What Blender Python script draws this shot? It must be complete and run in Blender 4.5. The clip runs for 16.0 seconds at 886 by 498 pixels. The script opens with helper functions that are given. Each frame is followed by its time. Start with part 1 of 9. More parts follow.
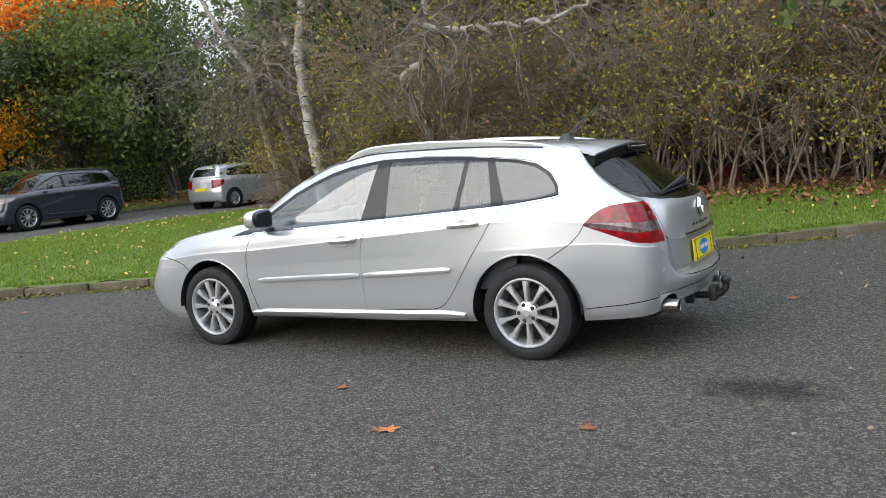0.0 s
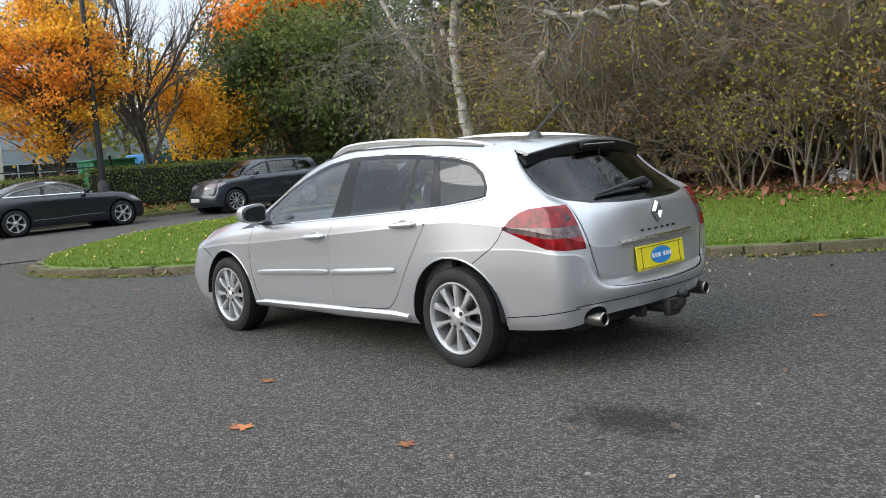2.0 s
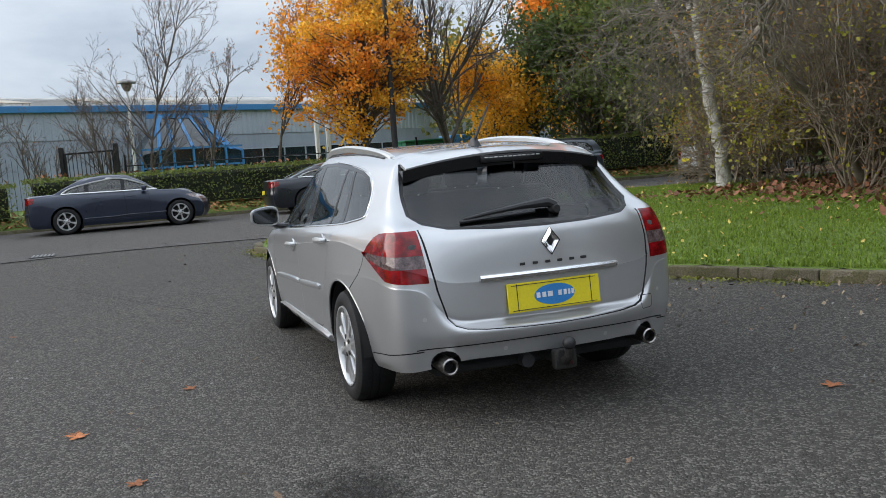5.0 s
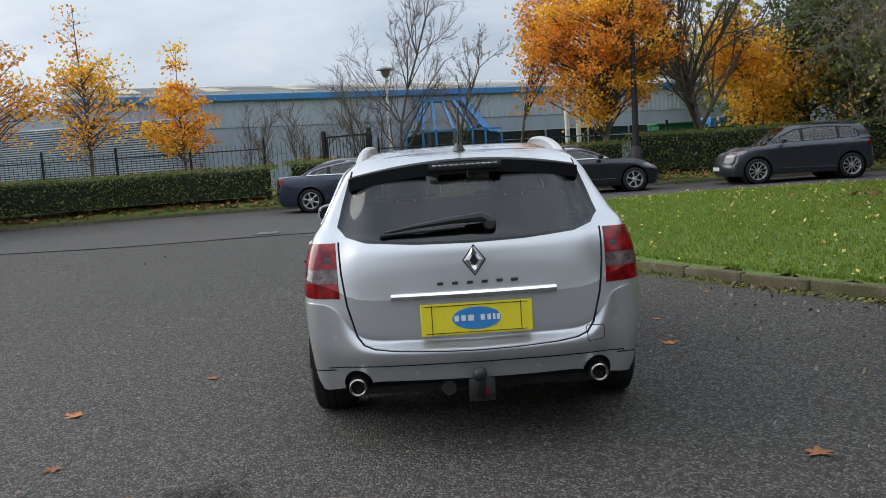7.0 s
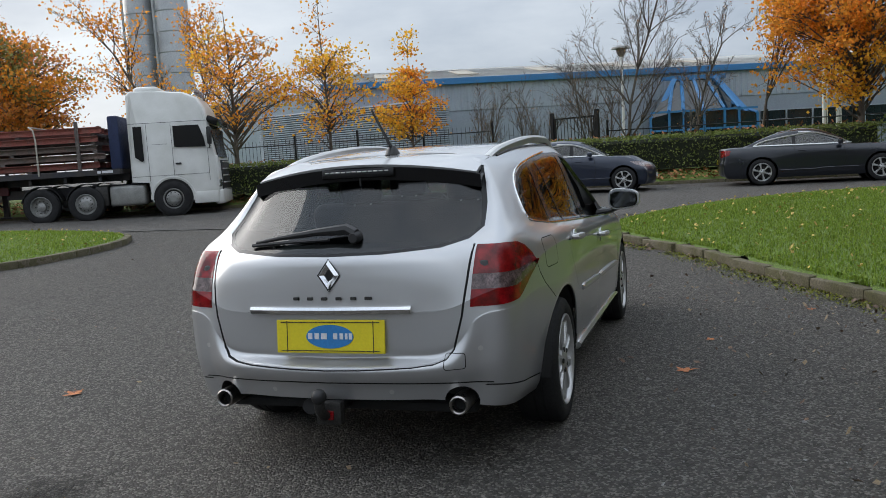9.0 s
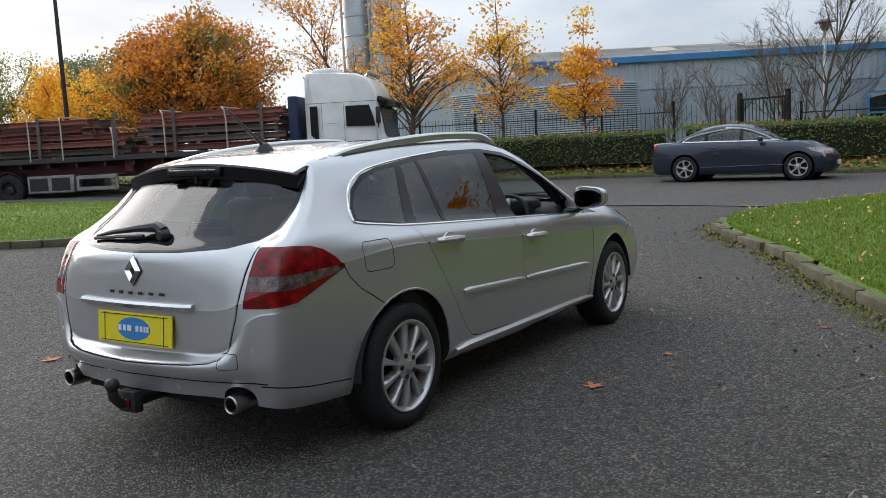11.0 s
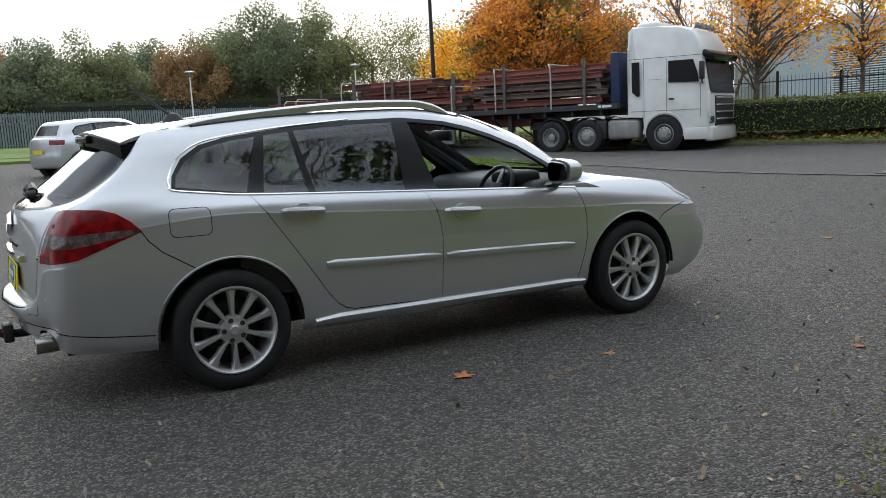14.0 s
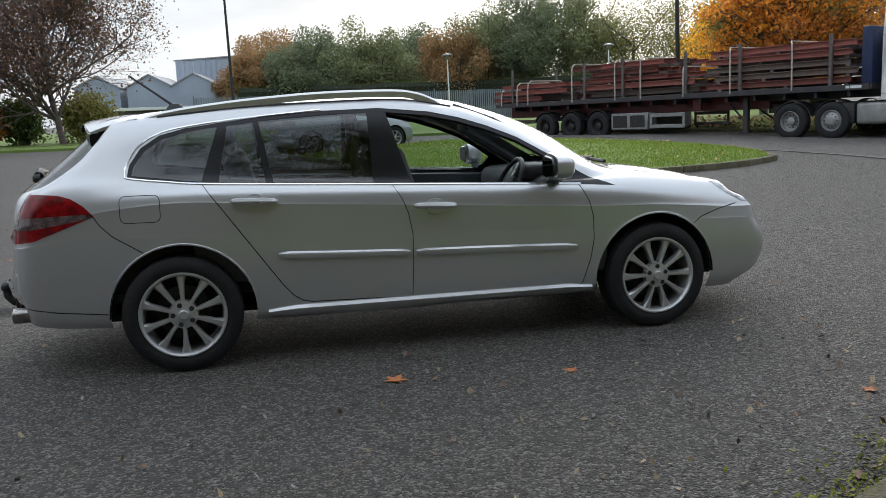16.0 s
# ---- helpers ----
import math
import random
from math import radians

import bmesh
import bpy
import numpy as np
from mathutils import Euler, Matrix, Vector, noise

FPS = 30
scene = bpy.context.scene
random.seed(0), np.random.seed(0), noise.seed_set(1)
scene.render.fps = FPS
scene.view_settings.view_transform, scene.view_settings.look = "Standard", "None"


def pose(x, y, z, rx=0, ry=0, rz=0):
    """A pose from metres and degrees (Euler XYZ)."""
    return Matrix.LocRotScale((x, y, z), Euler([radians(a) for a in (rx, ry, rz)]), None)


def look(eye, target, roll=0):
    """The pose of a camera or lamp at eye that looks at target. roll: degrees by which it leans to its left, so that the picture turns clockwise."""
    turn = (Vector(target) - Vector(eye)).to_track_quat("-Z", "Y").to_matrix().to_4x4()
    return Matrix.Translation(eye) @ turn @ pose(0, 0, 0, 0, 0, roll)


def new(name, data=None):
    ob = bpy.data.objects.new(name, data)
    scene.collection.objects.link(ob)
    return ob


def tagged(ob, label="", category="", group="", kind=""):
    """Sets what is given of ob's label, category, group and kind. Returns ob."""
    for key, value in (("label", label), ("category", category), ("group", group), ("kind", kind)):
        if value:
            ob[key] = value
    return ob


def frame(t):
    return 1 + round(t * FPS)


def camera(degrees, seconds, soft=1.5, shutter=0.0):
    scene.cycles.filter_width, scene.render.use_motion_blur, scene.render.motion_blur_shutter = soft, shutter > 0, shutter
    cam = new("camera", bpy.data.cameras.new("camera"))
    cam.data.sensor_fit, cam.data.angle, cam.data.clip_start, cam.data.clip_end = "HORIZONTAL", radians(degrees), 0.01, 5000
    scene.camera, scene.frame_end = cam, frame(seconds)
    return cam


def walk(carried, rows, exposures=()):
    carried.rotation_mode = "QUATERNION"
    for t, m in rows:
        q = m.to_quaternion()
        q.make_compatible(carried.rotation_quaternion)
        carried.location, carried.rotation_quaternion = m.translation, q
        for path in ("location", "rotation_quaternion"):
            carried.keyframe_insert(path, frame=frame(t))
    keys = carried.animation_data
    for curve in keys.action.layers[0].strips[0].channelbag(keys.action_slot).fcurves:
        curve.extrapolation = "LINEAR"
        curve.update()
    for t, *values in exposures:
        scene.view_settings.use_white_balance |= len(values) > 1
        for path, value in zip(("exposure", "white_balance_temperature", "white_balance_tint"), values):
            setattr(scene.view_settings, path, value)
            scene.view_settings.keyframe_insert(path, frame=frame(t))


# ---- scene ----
cam = camera(54.0, 16.0, 0.9)
PATH = [
    (0, (-3.734, 5.899, 1.374), (-2.732, 4.182, 1.159), -4.8),
    (0.5, (-4.183, 5.627, 1.36), (-3.057, 3.988, 1.146), -4.8),
    (1, (-4.548, 5.295, 1.34), (-3.309, 3.739, 1.13), -4.7),
    (1.5, (-4.933, 4.941, 1.323), (-3.581, 3.481, 1.116), -4.7),
    (2, (-5.241, 4.57, 1.302), (-3.793, 3.205, 1.099), -4.8),
    (2.5, (-5.496, 4.168, 1.3), (-3.964, 2.899, 1.098), -4.5),
    (3, (-5.756, 3.751, 1.304), (-4.139, 2.591, 1.104), -4.6),
    (3.2, (-5.823, 3.583, 1.284), (-4.179, 2.462, 1.084), -4.5),
    (5.3, (-6.273, 1.676, 1.305), (-4.366, 1.105, 1.116), -4.2),
    (5.5, (-6.297, 1.503, 1.296), (-4.373, 0.991, 1.108), -4.1),
    (6, (-6.291, 1.051, 1.316), (-4.334, 0.684, 1.125), -4.0),
    (6.5, (-6.311, 0.593, 1.335), (-4.329, 0.397, 1.145), -3.9),
    (7, (-6.261, 0.152, 1.327), (-4.27, 0.14, 1.136), -3.7),
    (7.5, (-6.185, -0.306, 1.332), (-4.2, -0.155, 1.14), -3.7),
    (8, (-6.07, -0.766, 1.345), (-4.105, -0.446, 1.152), -3.5),
    (8.5, (-5.881, -1.184, 1.348), (-3.945, -0.723, 1.15), -3.4),
    (9, (-5.713, -1.64, 1.354), (-3.819, -1.03, 1.153), -3.3),
    (9.5, (-5.469, -2.039, 1.346), (-3.622, -1.3, 1.141), -3.1),
    (9.7, (-5.365, -2.2, 1.363), (-3.539, -1.411, 1.155), -3.1),
    (11.8, (-4.385, -3.964, 1.39), (-2.845, -2.712, 1.148), -2.3),
    (12, (-4.23, -4.11, 1.405), (-2.731, -2.809, 1.158), -2.4),
    (12.5, (-3.889, -4.465, 1.427), (-2.496, -3.057, 1.153), -2.5),
    (13, (-3.509, -4.732, 1.404), (-2.234, -3.217, 1.12), -2.4),
    (13.5, (-3.077, -4.958, 1.344), (-1.933, -3.344, 1.053), -2.3),
    (14, (-2.663, -5.208, 1.339), (-1.66, -3.502, 1.049), -2.3),
    (14.5, (-2.282, -5.291, 1.321), (-1.442, -3.5, 1.025), -2.4),
    (15, (-1.882, -5.423, 1.33), (-1.225, -3.558, 1.029), -2.4),
    (15.5, (-1.469, -5.525, 1.322), (-0.963, -3.614, 1.018), -2.3),
    (16, (-1.003, -5.614, 1.332), (-0.572, -3.685, 1.022), -2.2),
]
EXPOSURES = [(0, 0.66), (1.5, 0.70), (3, 0.66), (5.5, 0.25), (7, 0.22), (9, 0.06), (12, 0.26), (14.5, 0.35), (16, 0.28)]
walk(cam, [(t, look(eye, target, roll)) for t, eye, target, roll in PATH], EXPOSURES)

# ---- sky, sun, exposure ----
world = bpy.data.worlds.new("world")
scene.world = world
world.use_nodes = True
wt = world.node_tree
wt.nodes.clear()


SUN_EL, SUN_AZ = 24.0, 20.0  # elevation; azimuth from +y towards +x
sky = wt.nodes.new("ShaderNodeTexSky")
sky.sky_type = "NISHITA"
sky.sun_disc = False
sky.sun_elevation, sky.sun_rotation = radians(SUN_EL), radians(SUN_AZ)
sky.air_density, sky.dust_density = 1.0, 2.5
coord = wt.nodes.new("ShaderNodeTexCoord")
squash = wt.nodes.new("ShaderNodeMapping")
squash.inputs["Scale"].default_value = (1.0, 1.0, 3.2)
squash.inputs["Location"].default_value = (0.4, 0.9, 0.0)
wt.links.new(coord.outputs["Generated"], squash.inputs["Vector"])
cloud = wt.nodes.new("ShaderNodeTexNoise")
cloud.inputs["Scale"].default_value, cloud.inputs["Detail"].default_value, cloud.inputs["Roughness"].default_value = 1.9, 7.0, 0.55
wt.links.new(squash.outputs["Vector"], cloud.inputs["Vector"])
ramp = wt.nodes.new("ShaderNodeValToRGB")
ramp.color_ramp.elements[0].position, ramp.color_ramp.elements[0].color = 0.33, (3.75, 4.45, 5.5, 1)
ramp.color_ramp.elements[1].position, ramp.color_ramp.elements[1].color = 0.66, (7.8, 8.4, 9.1, 1)
wt.links.new(cloud.outputs["Fac"], ramp.inputs["Fac"])
# thin cloud round the sun, towards +y, is brighter
sunward = wt.nodes.new("ShaderNodeVectorMath")
sunward.operation = "DOT_PRODUCT"
sunward.inputs[1].default_value = (math.sin(radians(SUN_AZ)) * 0.95, math.cos(radians(SUN_AZ)) * 0.95, 0.31)
wt.links.new(coord.outputs["Generated"], sunward.inputs[0])
veil = wt.nodes.new("ShaderNodeMapRange")
veil.inputs["From Min"].default_value, veil.inputs["From Max"].default_value = 0.1, 1.0
veil.inputs["To Min"].default_value, veil.inputs["To Max"].default_value = 0.98, 1.06
wt.links.new(sunward.outputs["Value"], veil.inputs["Value"])
glow = wt.nodes.new("ShaderNodeVectorMath")
glow.operation = "SCALE"
wt.links.new(ramp.outputs["Color"], glow.inputs[0])
# an overcast sky is about twice as bright overhead as at the horizon
height = wt.nodes.new("ShaderNodeSeparateXYZ")
wt.links.new(coord.outputs["Generated"], height.inputs["Vector"])
zenith = wt.nodes.new("ShaderNodeMapRange")
zenith.inputs["From Min"].default_value, zenith.inputs["From Max"].default_value = 0.2, 0.85
zenith.inputs["To Min"].default_value, zenith.inputs["To Max"].default_value = 0.86, 1.75
wt.links.new(height.outputs["Z"], zenith.inputs["Value"])
both = wt.nodes.new("ShaderNodeMath")
both.operation = "MULTIPLY"
wt.links.new(veil.outputs["Result"], both.inputs[0])
wt.links.new(zenith.outputs["Result"], both.inputs[1])
wt.links.new(both.outputs["Value"], glow.inputs["Scale"])
blend = wt.nodes.new("ShaderNodeMix")
blend.data_type = "RGBA"
blend.inputs["Factor"].default_value = 0.88
wt.links.new(sky.outputs["Color"], blend.inputs["A"])
wt.links.new(glow.outputs["Vector"], blend.inputs["B"])
back = wt.nodes.new("ShaderNodeBackground")
back.inputs["Strength"].default_value = 0.117
wout = wt.nodes.new("ShaderNodeOutputWorld")
wt.links.new(blend.outputs["Result"], back.inputs["Color"])
wt.links.new(back.outputs["Background"], wout.inputs["Surface"])

sun = new("sun", bpy.data.lights.new("sun", "SUN"))
sun.data.energy, sun.data.angle, sun.data.color = 1.85, radians(58.0), (1.0, 0.96, 0.91)
sun.matrix_world = look(
    (0, 0, 0),
    (-math.sin(radians(SUN_AZ)) * math.cos(radians(SUN_EL)), -math.cos(radians(SUN_AZ)) * math.cos(radians(SUN_EL)), -math.sin(radians(SUN_EL))),
)

# ---- materials ----
def mat(name, color, rough=0.6, metal=0.0, vary=0.25, scale=3.0, fine=60.0, bump=0.0, bump_scale=None, coat=0.0, second=None, spec=0.5, island=0.0, piece=0.0, sheen=0.0, trans=0.0, rough_vary=0.1):
    """A surface with variation at two scales, in world metres; second: the colour it drifts to; island, piece: change from loose piece to piece, object to object."""
    m = bpy.data.materials.new(name)
    m.use_nodes = True
    t = m.node_tree
    b = t.nodes["Principled BSDF"]
    geo = t.nodes.new("ShaderNodeNewGeometry")
    big, small = t.nodes.new("ShaderNodeTexNoise"), t.nodes.new("ShaderNodeTexNoise")
    for n, s, d in ((big, scale, 4.0), (small, fine, 3.0)):
        n.inputs["Scale"].default_value, n.inputs["Detail"].default_value = s, d
        t.links.new(geo.outputs["Position"], n.inputs["Vector"])
    c = Vector(color[:3])
    c2 = Vector(second[:3]) if second else c * (1 - vary)
    mix = t.nodes.new("ShaderNodeMix")
    mix.data_type = "RGBA"
    mix.inputs["A"].default_value, mix.inputs["B"].default_value = (*c, 1), (*c2, 1)
    edge = t.nodes.new("ShaderNodeMapRange")
    edge.inputs["From Min"].default_value, edge.inputs["From Max"].default_value = 0.35, 0.65
    t.links.new(big.outputs["Fac"], edge.inputs["Value"])
    t.links.new(edge.outputs["Result"], mix.inputs["Factor"])
    grain = t.nodes.new("ShaderNodeMapRange")
    grain.inputs["From Min"].default_value, grain.inputs["From Max"].default_value = 0.3, 0.7
    grain.inputs["To Min"].default_value, grain.inputs["To Max"].default_value = 1 - vary, 1 + vary
    t.links.new(small.outputs["Fac"], grain.inputs["Value"])
    last = grain.outputs["Result"]
    if island or piece:
        if island:
            rnd = geo.outputs["Random Per Island"]
        else:
            rnd = t.nodes.new("ShaderNodeObjectInfo").outputs["Random"]
        jit = t.nodes.new("ShaderNodeMapRange")
        k = island or piece
        jit.inputs["To Min"].default_value, jit.inputs["To Max"].default_value = 1 - k, 1 + k
        t.links.new(rnd, jit.inputs["Value"])
        mul = t.nodes.new("ShaderNodeMath")
        mul.operation = "MULTIPLY"
        t.links.new(last, mul.inputs[0])
        t.links.new(jit.outputs["Result"], mul.inputs[1])
        last = mul.outputs["Value"]
        if second:
            add = t.nodes.new("ShaderNodeMath")
            add.operation = "WRAP"
            add.inputs[1].default_value, add.inputs[2].default_value = 1.0, 0.0
            s7 = t.nodes.new("ShaderNodeMath")
            s7.operation = "MULTIPLY_ADD"
            s7.inputs[1].default_value = 7.3
            t.links.new(rnd, s7.inputs[0])
            t.links.new(edge.outputs["Result"], s7.inputs[2])
            t.links.new(s7.outputs["Value"], add.inputs[0])
            t.links.new(add.outputs["Value"], mix.inputs["Factor"])
    scl = t.nodes.new("ShaderNodeVectorMath")
    scl.operation = "SCALE"
    t.links.new(mix.outputs["Result"], scl.inputs[0])
    t.links.new(last, scl.inputs["Scale"])
    t.links.new(scl.outputs["Vector"], b.inputs["Base Color"])
    rv = t.nodes.new("ShaderNodeMapRange")
    rv.inputs["To Min"].default_value, rv.inputs["To Max"].default_value = max(0.02, rough - rough_vary), min(1, rough + rough_vary)
    t.links.new(big.outputs["Fac"], rv.inputs["Value"])
    t.links.new(rv.outputs["Result"], b.inputs["Roughness"])
    b.inputs["Metallic"].default_value = metal
    b.inputs["Coat Weight"].default_value, b.inputs["Coat Roughness"].default_value = coat, 0.03
    b.inputs["Specular IOR Level"].default_value = spec
    if bump:
        bn = t.nodes.new("ShaderNodeTexNoise")
        bn.inputs["Scale"].default_value, bn.inputs["Detail"].default_value = bump_scale or fine, 4.0
        t.links.new(geo.outputs["Position"], bn.inputs["Vector"])
        bp = t.nodes.new("ShaderNodeBump")
        bp.inputs["Strength"].default_value, bp.inputs["Distance"].default_value = 1.0, bump
        t.links.new(bn.outputs["Fac"], bp.inputs["Height"])
        t.links.new(bp.outputs["Normal"], b.inputs["Normal"])
    if trans:
        b.inputs["Transmission Weight"].default_value = trans
    return m


def leafy(name, color, second, through_light=0.35):
    """Leaves: two colours from leaf to leaf, part of the light goes through."""
    m = mat(name, color, 0.55, 0, 0.15, 0.6, 40, second=second, island=0.3, spec=0.3)
    t = m.node_tree
    b = t.nodes["Principled BSDF"]
    tr = t.nodes.new("ShaderNodeBsdfTranslucent")
    col = b.inputs["Base Color"].links[0].from_socket
    t.links.new(col, tr.inputs["Color"])
    mx = t.nodes.new("ShaderNodeMixShader")
    mx.inputs[0].default_value = through_light
    t.links.new(b.outputs[0], mx.inputs[1])
    t.links.new(tr.outputs[0], mx.inputs[2])
    t.links.new(mx.outputs[0], t.nodes["Material Output"].inputs["Surface"])
    return m


def glass(name, tint, ior=1.5, rough=0.0):
    """Thin glass: tinted see-through with a mirror on top that grows towards grazing angles, alike from both sides."""
    m = bpy.data.materials.new(name)
    m.use_nodes = True
    t = m.node_tree
    t.nodes.remove(t.nodes["Principled BSDF"])
    see, shine, lw, mx = (t.nodes.new(k) for k in ("ShaderNodeBsdfTransparent", "ShaderNodeBsdfGlossy", "ShaderNodeLayerWeight", "ShaderNodeMixShader"))
    see.inputs["Color"].default_value = (*tint, 1)
    shine.inputs["Roughness"].default_value = rough
    lw.inputs["Blend"].default_value = 0.5
    f0 = 1.8 * ((ior - 1) / (ior + 1)) ** 2
    power, scale = t.nodes.new("ShaderNodeMath"), t.nodes.new("ShaderNodeMath")
    power.operation, scale.operation = "POWER", "MULTIPLY_ADD"
    power.inputs[1].default_value = 5.0
    scale.inputs[1].default_value, scale.inputs[2].default_value = 1 - f0, f0
    t.links.new(lw.outputs["Facing"], power.inputs[0])
    t.links.new(power.outputs[0], scale.inputs[0])
    t.links.new(scale.outputs[0], mx.inputs[0])
    t.links.new(see.outputs[0], mx.inputs[1])
    t.links.new(shine.outputs[0], mx.inputs[2])
    t.links.new(mx.outputs[0], t.nodes["Material Output"].inputs["Surface"])
    return m


def asphalt(name, tone, stone, crack=0.0):
    """Chippings in dark binder, patches, fine cracks."""
    m = mat(name, [tone * 1.07, tone, tone * 0.90], 0.8, 0, 0.30, 0.35, 18, second=[tone * 1.30, tone * 1.2, tone * 1.07], spec=0.3)
    t = m.node_tree
    b = t.nodes["Principled BSDF"]
    geo = t.nodes.new("ShaderNodeNewGeometry")
    vor = t.nodes.new("ShaderNodeTexVoronoi")
    vor.inputs["Scale"].default_value = 88.0
    t.links.new(geo.outputs["Position"], vor.inputs["Vector"])
    sep = t.nodes.new("ShaderNodeSeparateColor")
    t.links.new(vor.outputs["Color"], sep.inputs["Color"])
    rng = t.nodes.new("ShaderNodeMapRange")
    rng.interpolation_type = "SMOOTHSTEP"
    rng.inputs["From Min"].default_value, rng.inputs["From Max"].default_value = 0.55, 1.0
    rng.inputs["To Min"].default_value, rng.inputs["To Max"].default_value = 0.0, 0.48
    t.links.new(sep.outputs["Red"], rng.inputs["Value"])
    col = b.inputs["Base Color"].links[0].from_socket
    mx = t.nodes.new("ShaderNodeMix")
    mx.data_type = "RGBA"
    mx.inputs["B"].default_value = (*stone, 1)
    t.links.new(rng.outputs["Result"], mx.inputs["Factor"])
    t.links.new(col, mx.inputs["A"])
    t.links.new(mx.outputs["Result"], b.inputs["Base Color"])
    bp = t.nodes.new("ShaderNodeBump")
    bp.inputs["Strength"].default_value, bp.inputs["Distance"].default_value = 1.0, 0.024
    inv = t.nodes.new("ShaderNodeMath")
    inv.operation = "SUBTRACT"
    inv.inputs[0].default_value = 1.0
    t.links.new(vor.outputs["Distance"], inv.inputs[1])
    t.links.new(inv.outputs["Value"], bp.inputs["Height"])
    t.links.new(bp.outputs["Normal"], b.inputs["Normal"])
    return m


M_ROAD = asphalt("asphalt", 0.066, (0.40, 0.375, 0.335))
def stain(m, cx, cy, rx, ry):
    """Fade a surface out towards a ragged edge round its middle."""
    t = m.node_tree
    geo = t.nodes.new("ShaderNodeNewGeometry")
    off, sc, ln = (t.nodes.new("ShaderNodeVectorMath") for _ in range(3))
    off.operation, sc.operation, ln.operation = "SUBTRACT", "MULTIPLY", "LENGTH"
    off.inputs[1].default_value, sc.inputs[1].default_value = (cx, cy, 0), (1 / rx, 1 / ry, 0)
    t.links.new(geo.outputs["Position"], off.inputs[0])
    t.links.new(off.outputs[0], sc.inputs[0])
    t.links.new(sc.outputs[0], ln.inputs[0])
    n = t.nodes.new("ShaderNodeTexNoise")
    n.inputs["Scale"].default_value, n.inputs["Detail"].default_value = 9.0, 6.0
    t.links.new(geo.outputs["Position"], n.inputs["Vector"])
    add = t.nodes.new("ShaderNodeMath")
    add.operation = "ADD"
    t.links.new(ln.outputs["Value"], add.inputs[0])
    t.links.new(n.outputs["Fac"], add.inputs[1])
    r = t.nodes.new("ShaderNodeMapRange")
    r.inputs["From Min"].default_value, r.inputs["From Max"].default_value = 0.75, 1.4
    r.inputs["To Min"].default_value, r.inputs["To Max"].default_value = 0.62, 0.0
    t.links.new(add.outputs["Value"], r.inputs["Value"])
    t.links.new(r.outputs["Result"], t.nodes["Principled BSDF"].inputs["Alpha"])


M_ROAD_OLD = asphalt("worn_asphalt", 0.10, (0.28, 0.27, 0.26))
M_PATCH = asphalt("damp_asphalt", 0.034, (0.20, 0.20, 0.20))
stain(M_PATCH, -2.88, 1.2, 0.46, 0.3)
M_GRASS_SOIL = mat("turf", (0.11, 0.17, 0.025), 0.9, 0, 0.35, 1.3, 45, bump=0.03, second=(0.12, 0.18, 0.03))
M_BLADE = leafy("grass_blades", (0.16, 0.255, 0.03), (0.23, 0.30, 0.05), 0.4)
M_KERB = mat("kerb_concrete", (0.135, 0.112, 0.078), 0.9, 0, 0.4, 4, 70, bump=0.007, second=(0.075, 0.07, 0.026), piece=0.12)
M_MOSS = mat("moss", (0.22, 0.23, 0.02), 0.95, 0, 0.4, 6, 60, bump=0.015, second=(0.08, 0.09, 0.02))
M_SOIL = mat("leaf_litter_soil", (0.10, 0.065, 0.04), 0.95, 0, 0.35, 2, 40, bump=0.03, second=(0.16, 0.085, 0.045))
M_PAINT = mat("silver_paint", (0.545, 0.55, 0.56), 0.36, 0.69, 0.03, 1.5, 900, coat=1.0, rough_vary=0.02)
M_BLACK = mat("black_plastic", (0.022, 0.022, 0.024), 0.5, 0, 0.15, 5, 200)
M_GLOSSBLACK = mat("gloss_black", (0.010, 0.010, 0.011), 0.2, 0, 0.1, 5, 200, spec=0.3)
M_GAP = mat("panel_gap", (0.016, 0.016, 0.016), 0.9, 0, 0.1)
M_RUBBER = mat("tyre_rubber", (0.024, 0.024, 0.025), 0.7, 0, 0.25, 9, 120, bump=0.001, spec=0.22)
M_ALLOY = mat("alloy", (0.55, 0.55, 0.55), 0.36, 0.65, 0.06, 12, 300, coat=0.3)
M_CHROME = mat("chrome", (0.8, 0.8, 0.8), 0.1, 1.0, 0.03, 8, 200, rough_vary=0.05)
M_PIPE = mat("exhaust_steel", (0.40, 0.38, 0.36), 0.3, 1.0, 0.25, 20, 200)
# door mirror glass: a dark reflection is put into its base colour
M_MIRROR = mat("dark_reflection_mirror", (0.08, 0.085, 0.09), 0.05, 1.0, 0.03, 8, 200, rough_vary=0.02)
M_SATIN = mat("satin_aluminium", (0.68, 0.68, 0.67), 0.32, 0.8, 0.05, 8, 250)
M_STEELDARK = mat("dark_steel", (0.05, 0.048, 0.046), 0.55, 0.5, 0.4, 20, 120)
M_TINT = glass("tinted_glass", (0.30, 0.345, 0.345), 1.6)
M_TINTREAR = glass("rear_tinted_glass", (0.26, 0.285, 0.295), 1.45)
M_CLEAR = glass("clear_glass", (0.70, 0.78, 0.77), 1.85)
M_TRIM = mat("interior_trim", (0.075, 0.076, 0.08), 0.7, 0, 0.2, 6, 150)
M_SEAT = mat("seat_leather", (0.05, 0.05, 0.054), 0.5, 0, 0.2, 8, 200)
M_RED = mat("red_lens", (0.27, 0.005, 0.009), 0.12, 0, 0.35, 22, 220, coat=0.5, second=(0.10, 0.0015, 0.003), spec=0.25)
M_SMOKE = mat("smoked_lens", (0.17, 0.12, 0.12), 0.16, 0.15, 0.5, 25, 140, coat=0.3, second=(0.06, 0.04, 0.04))
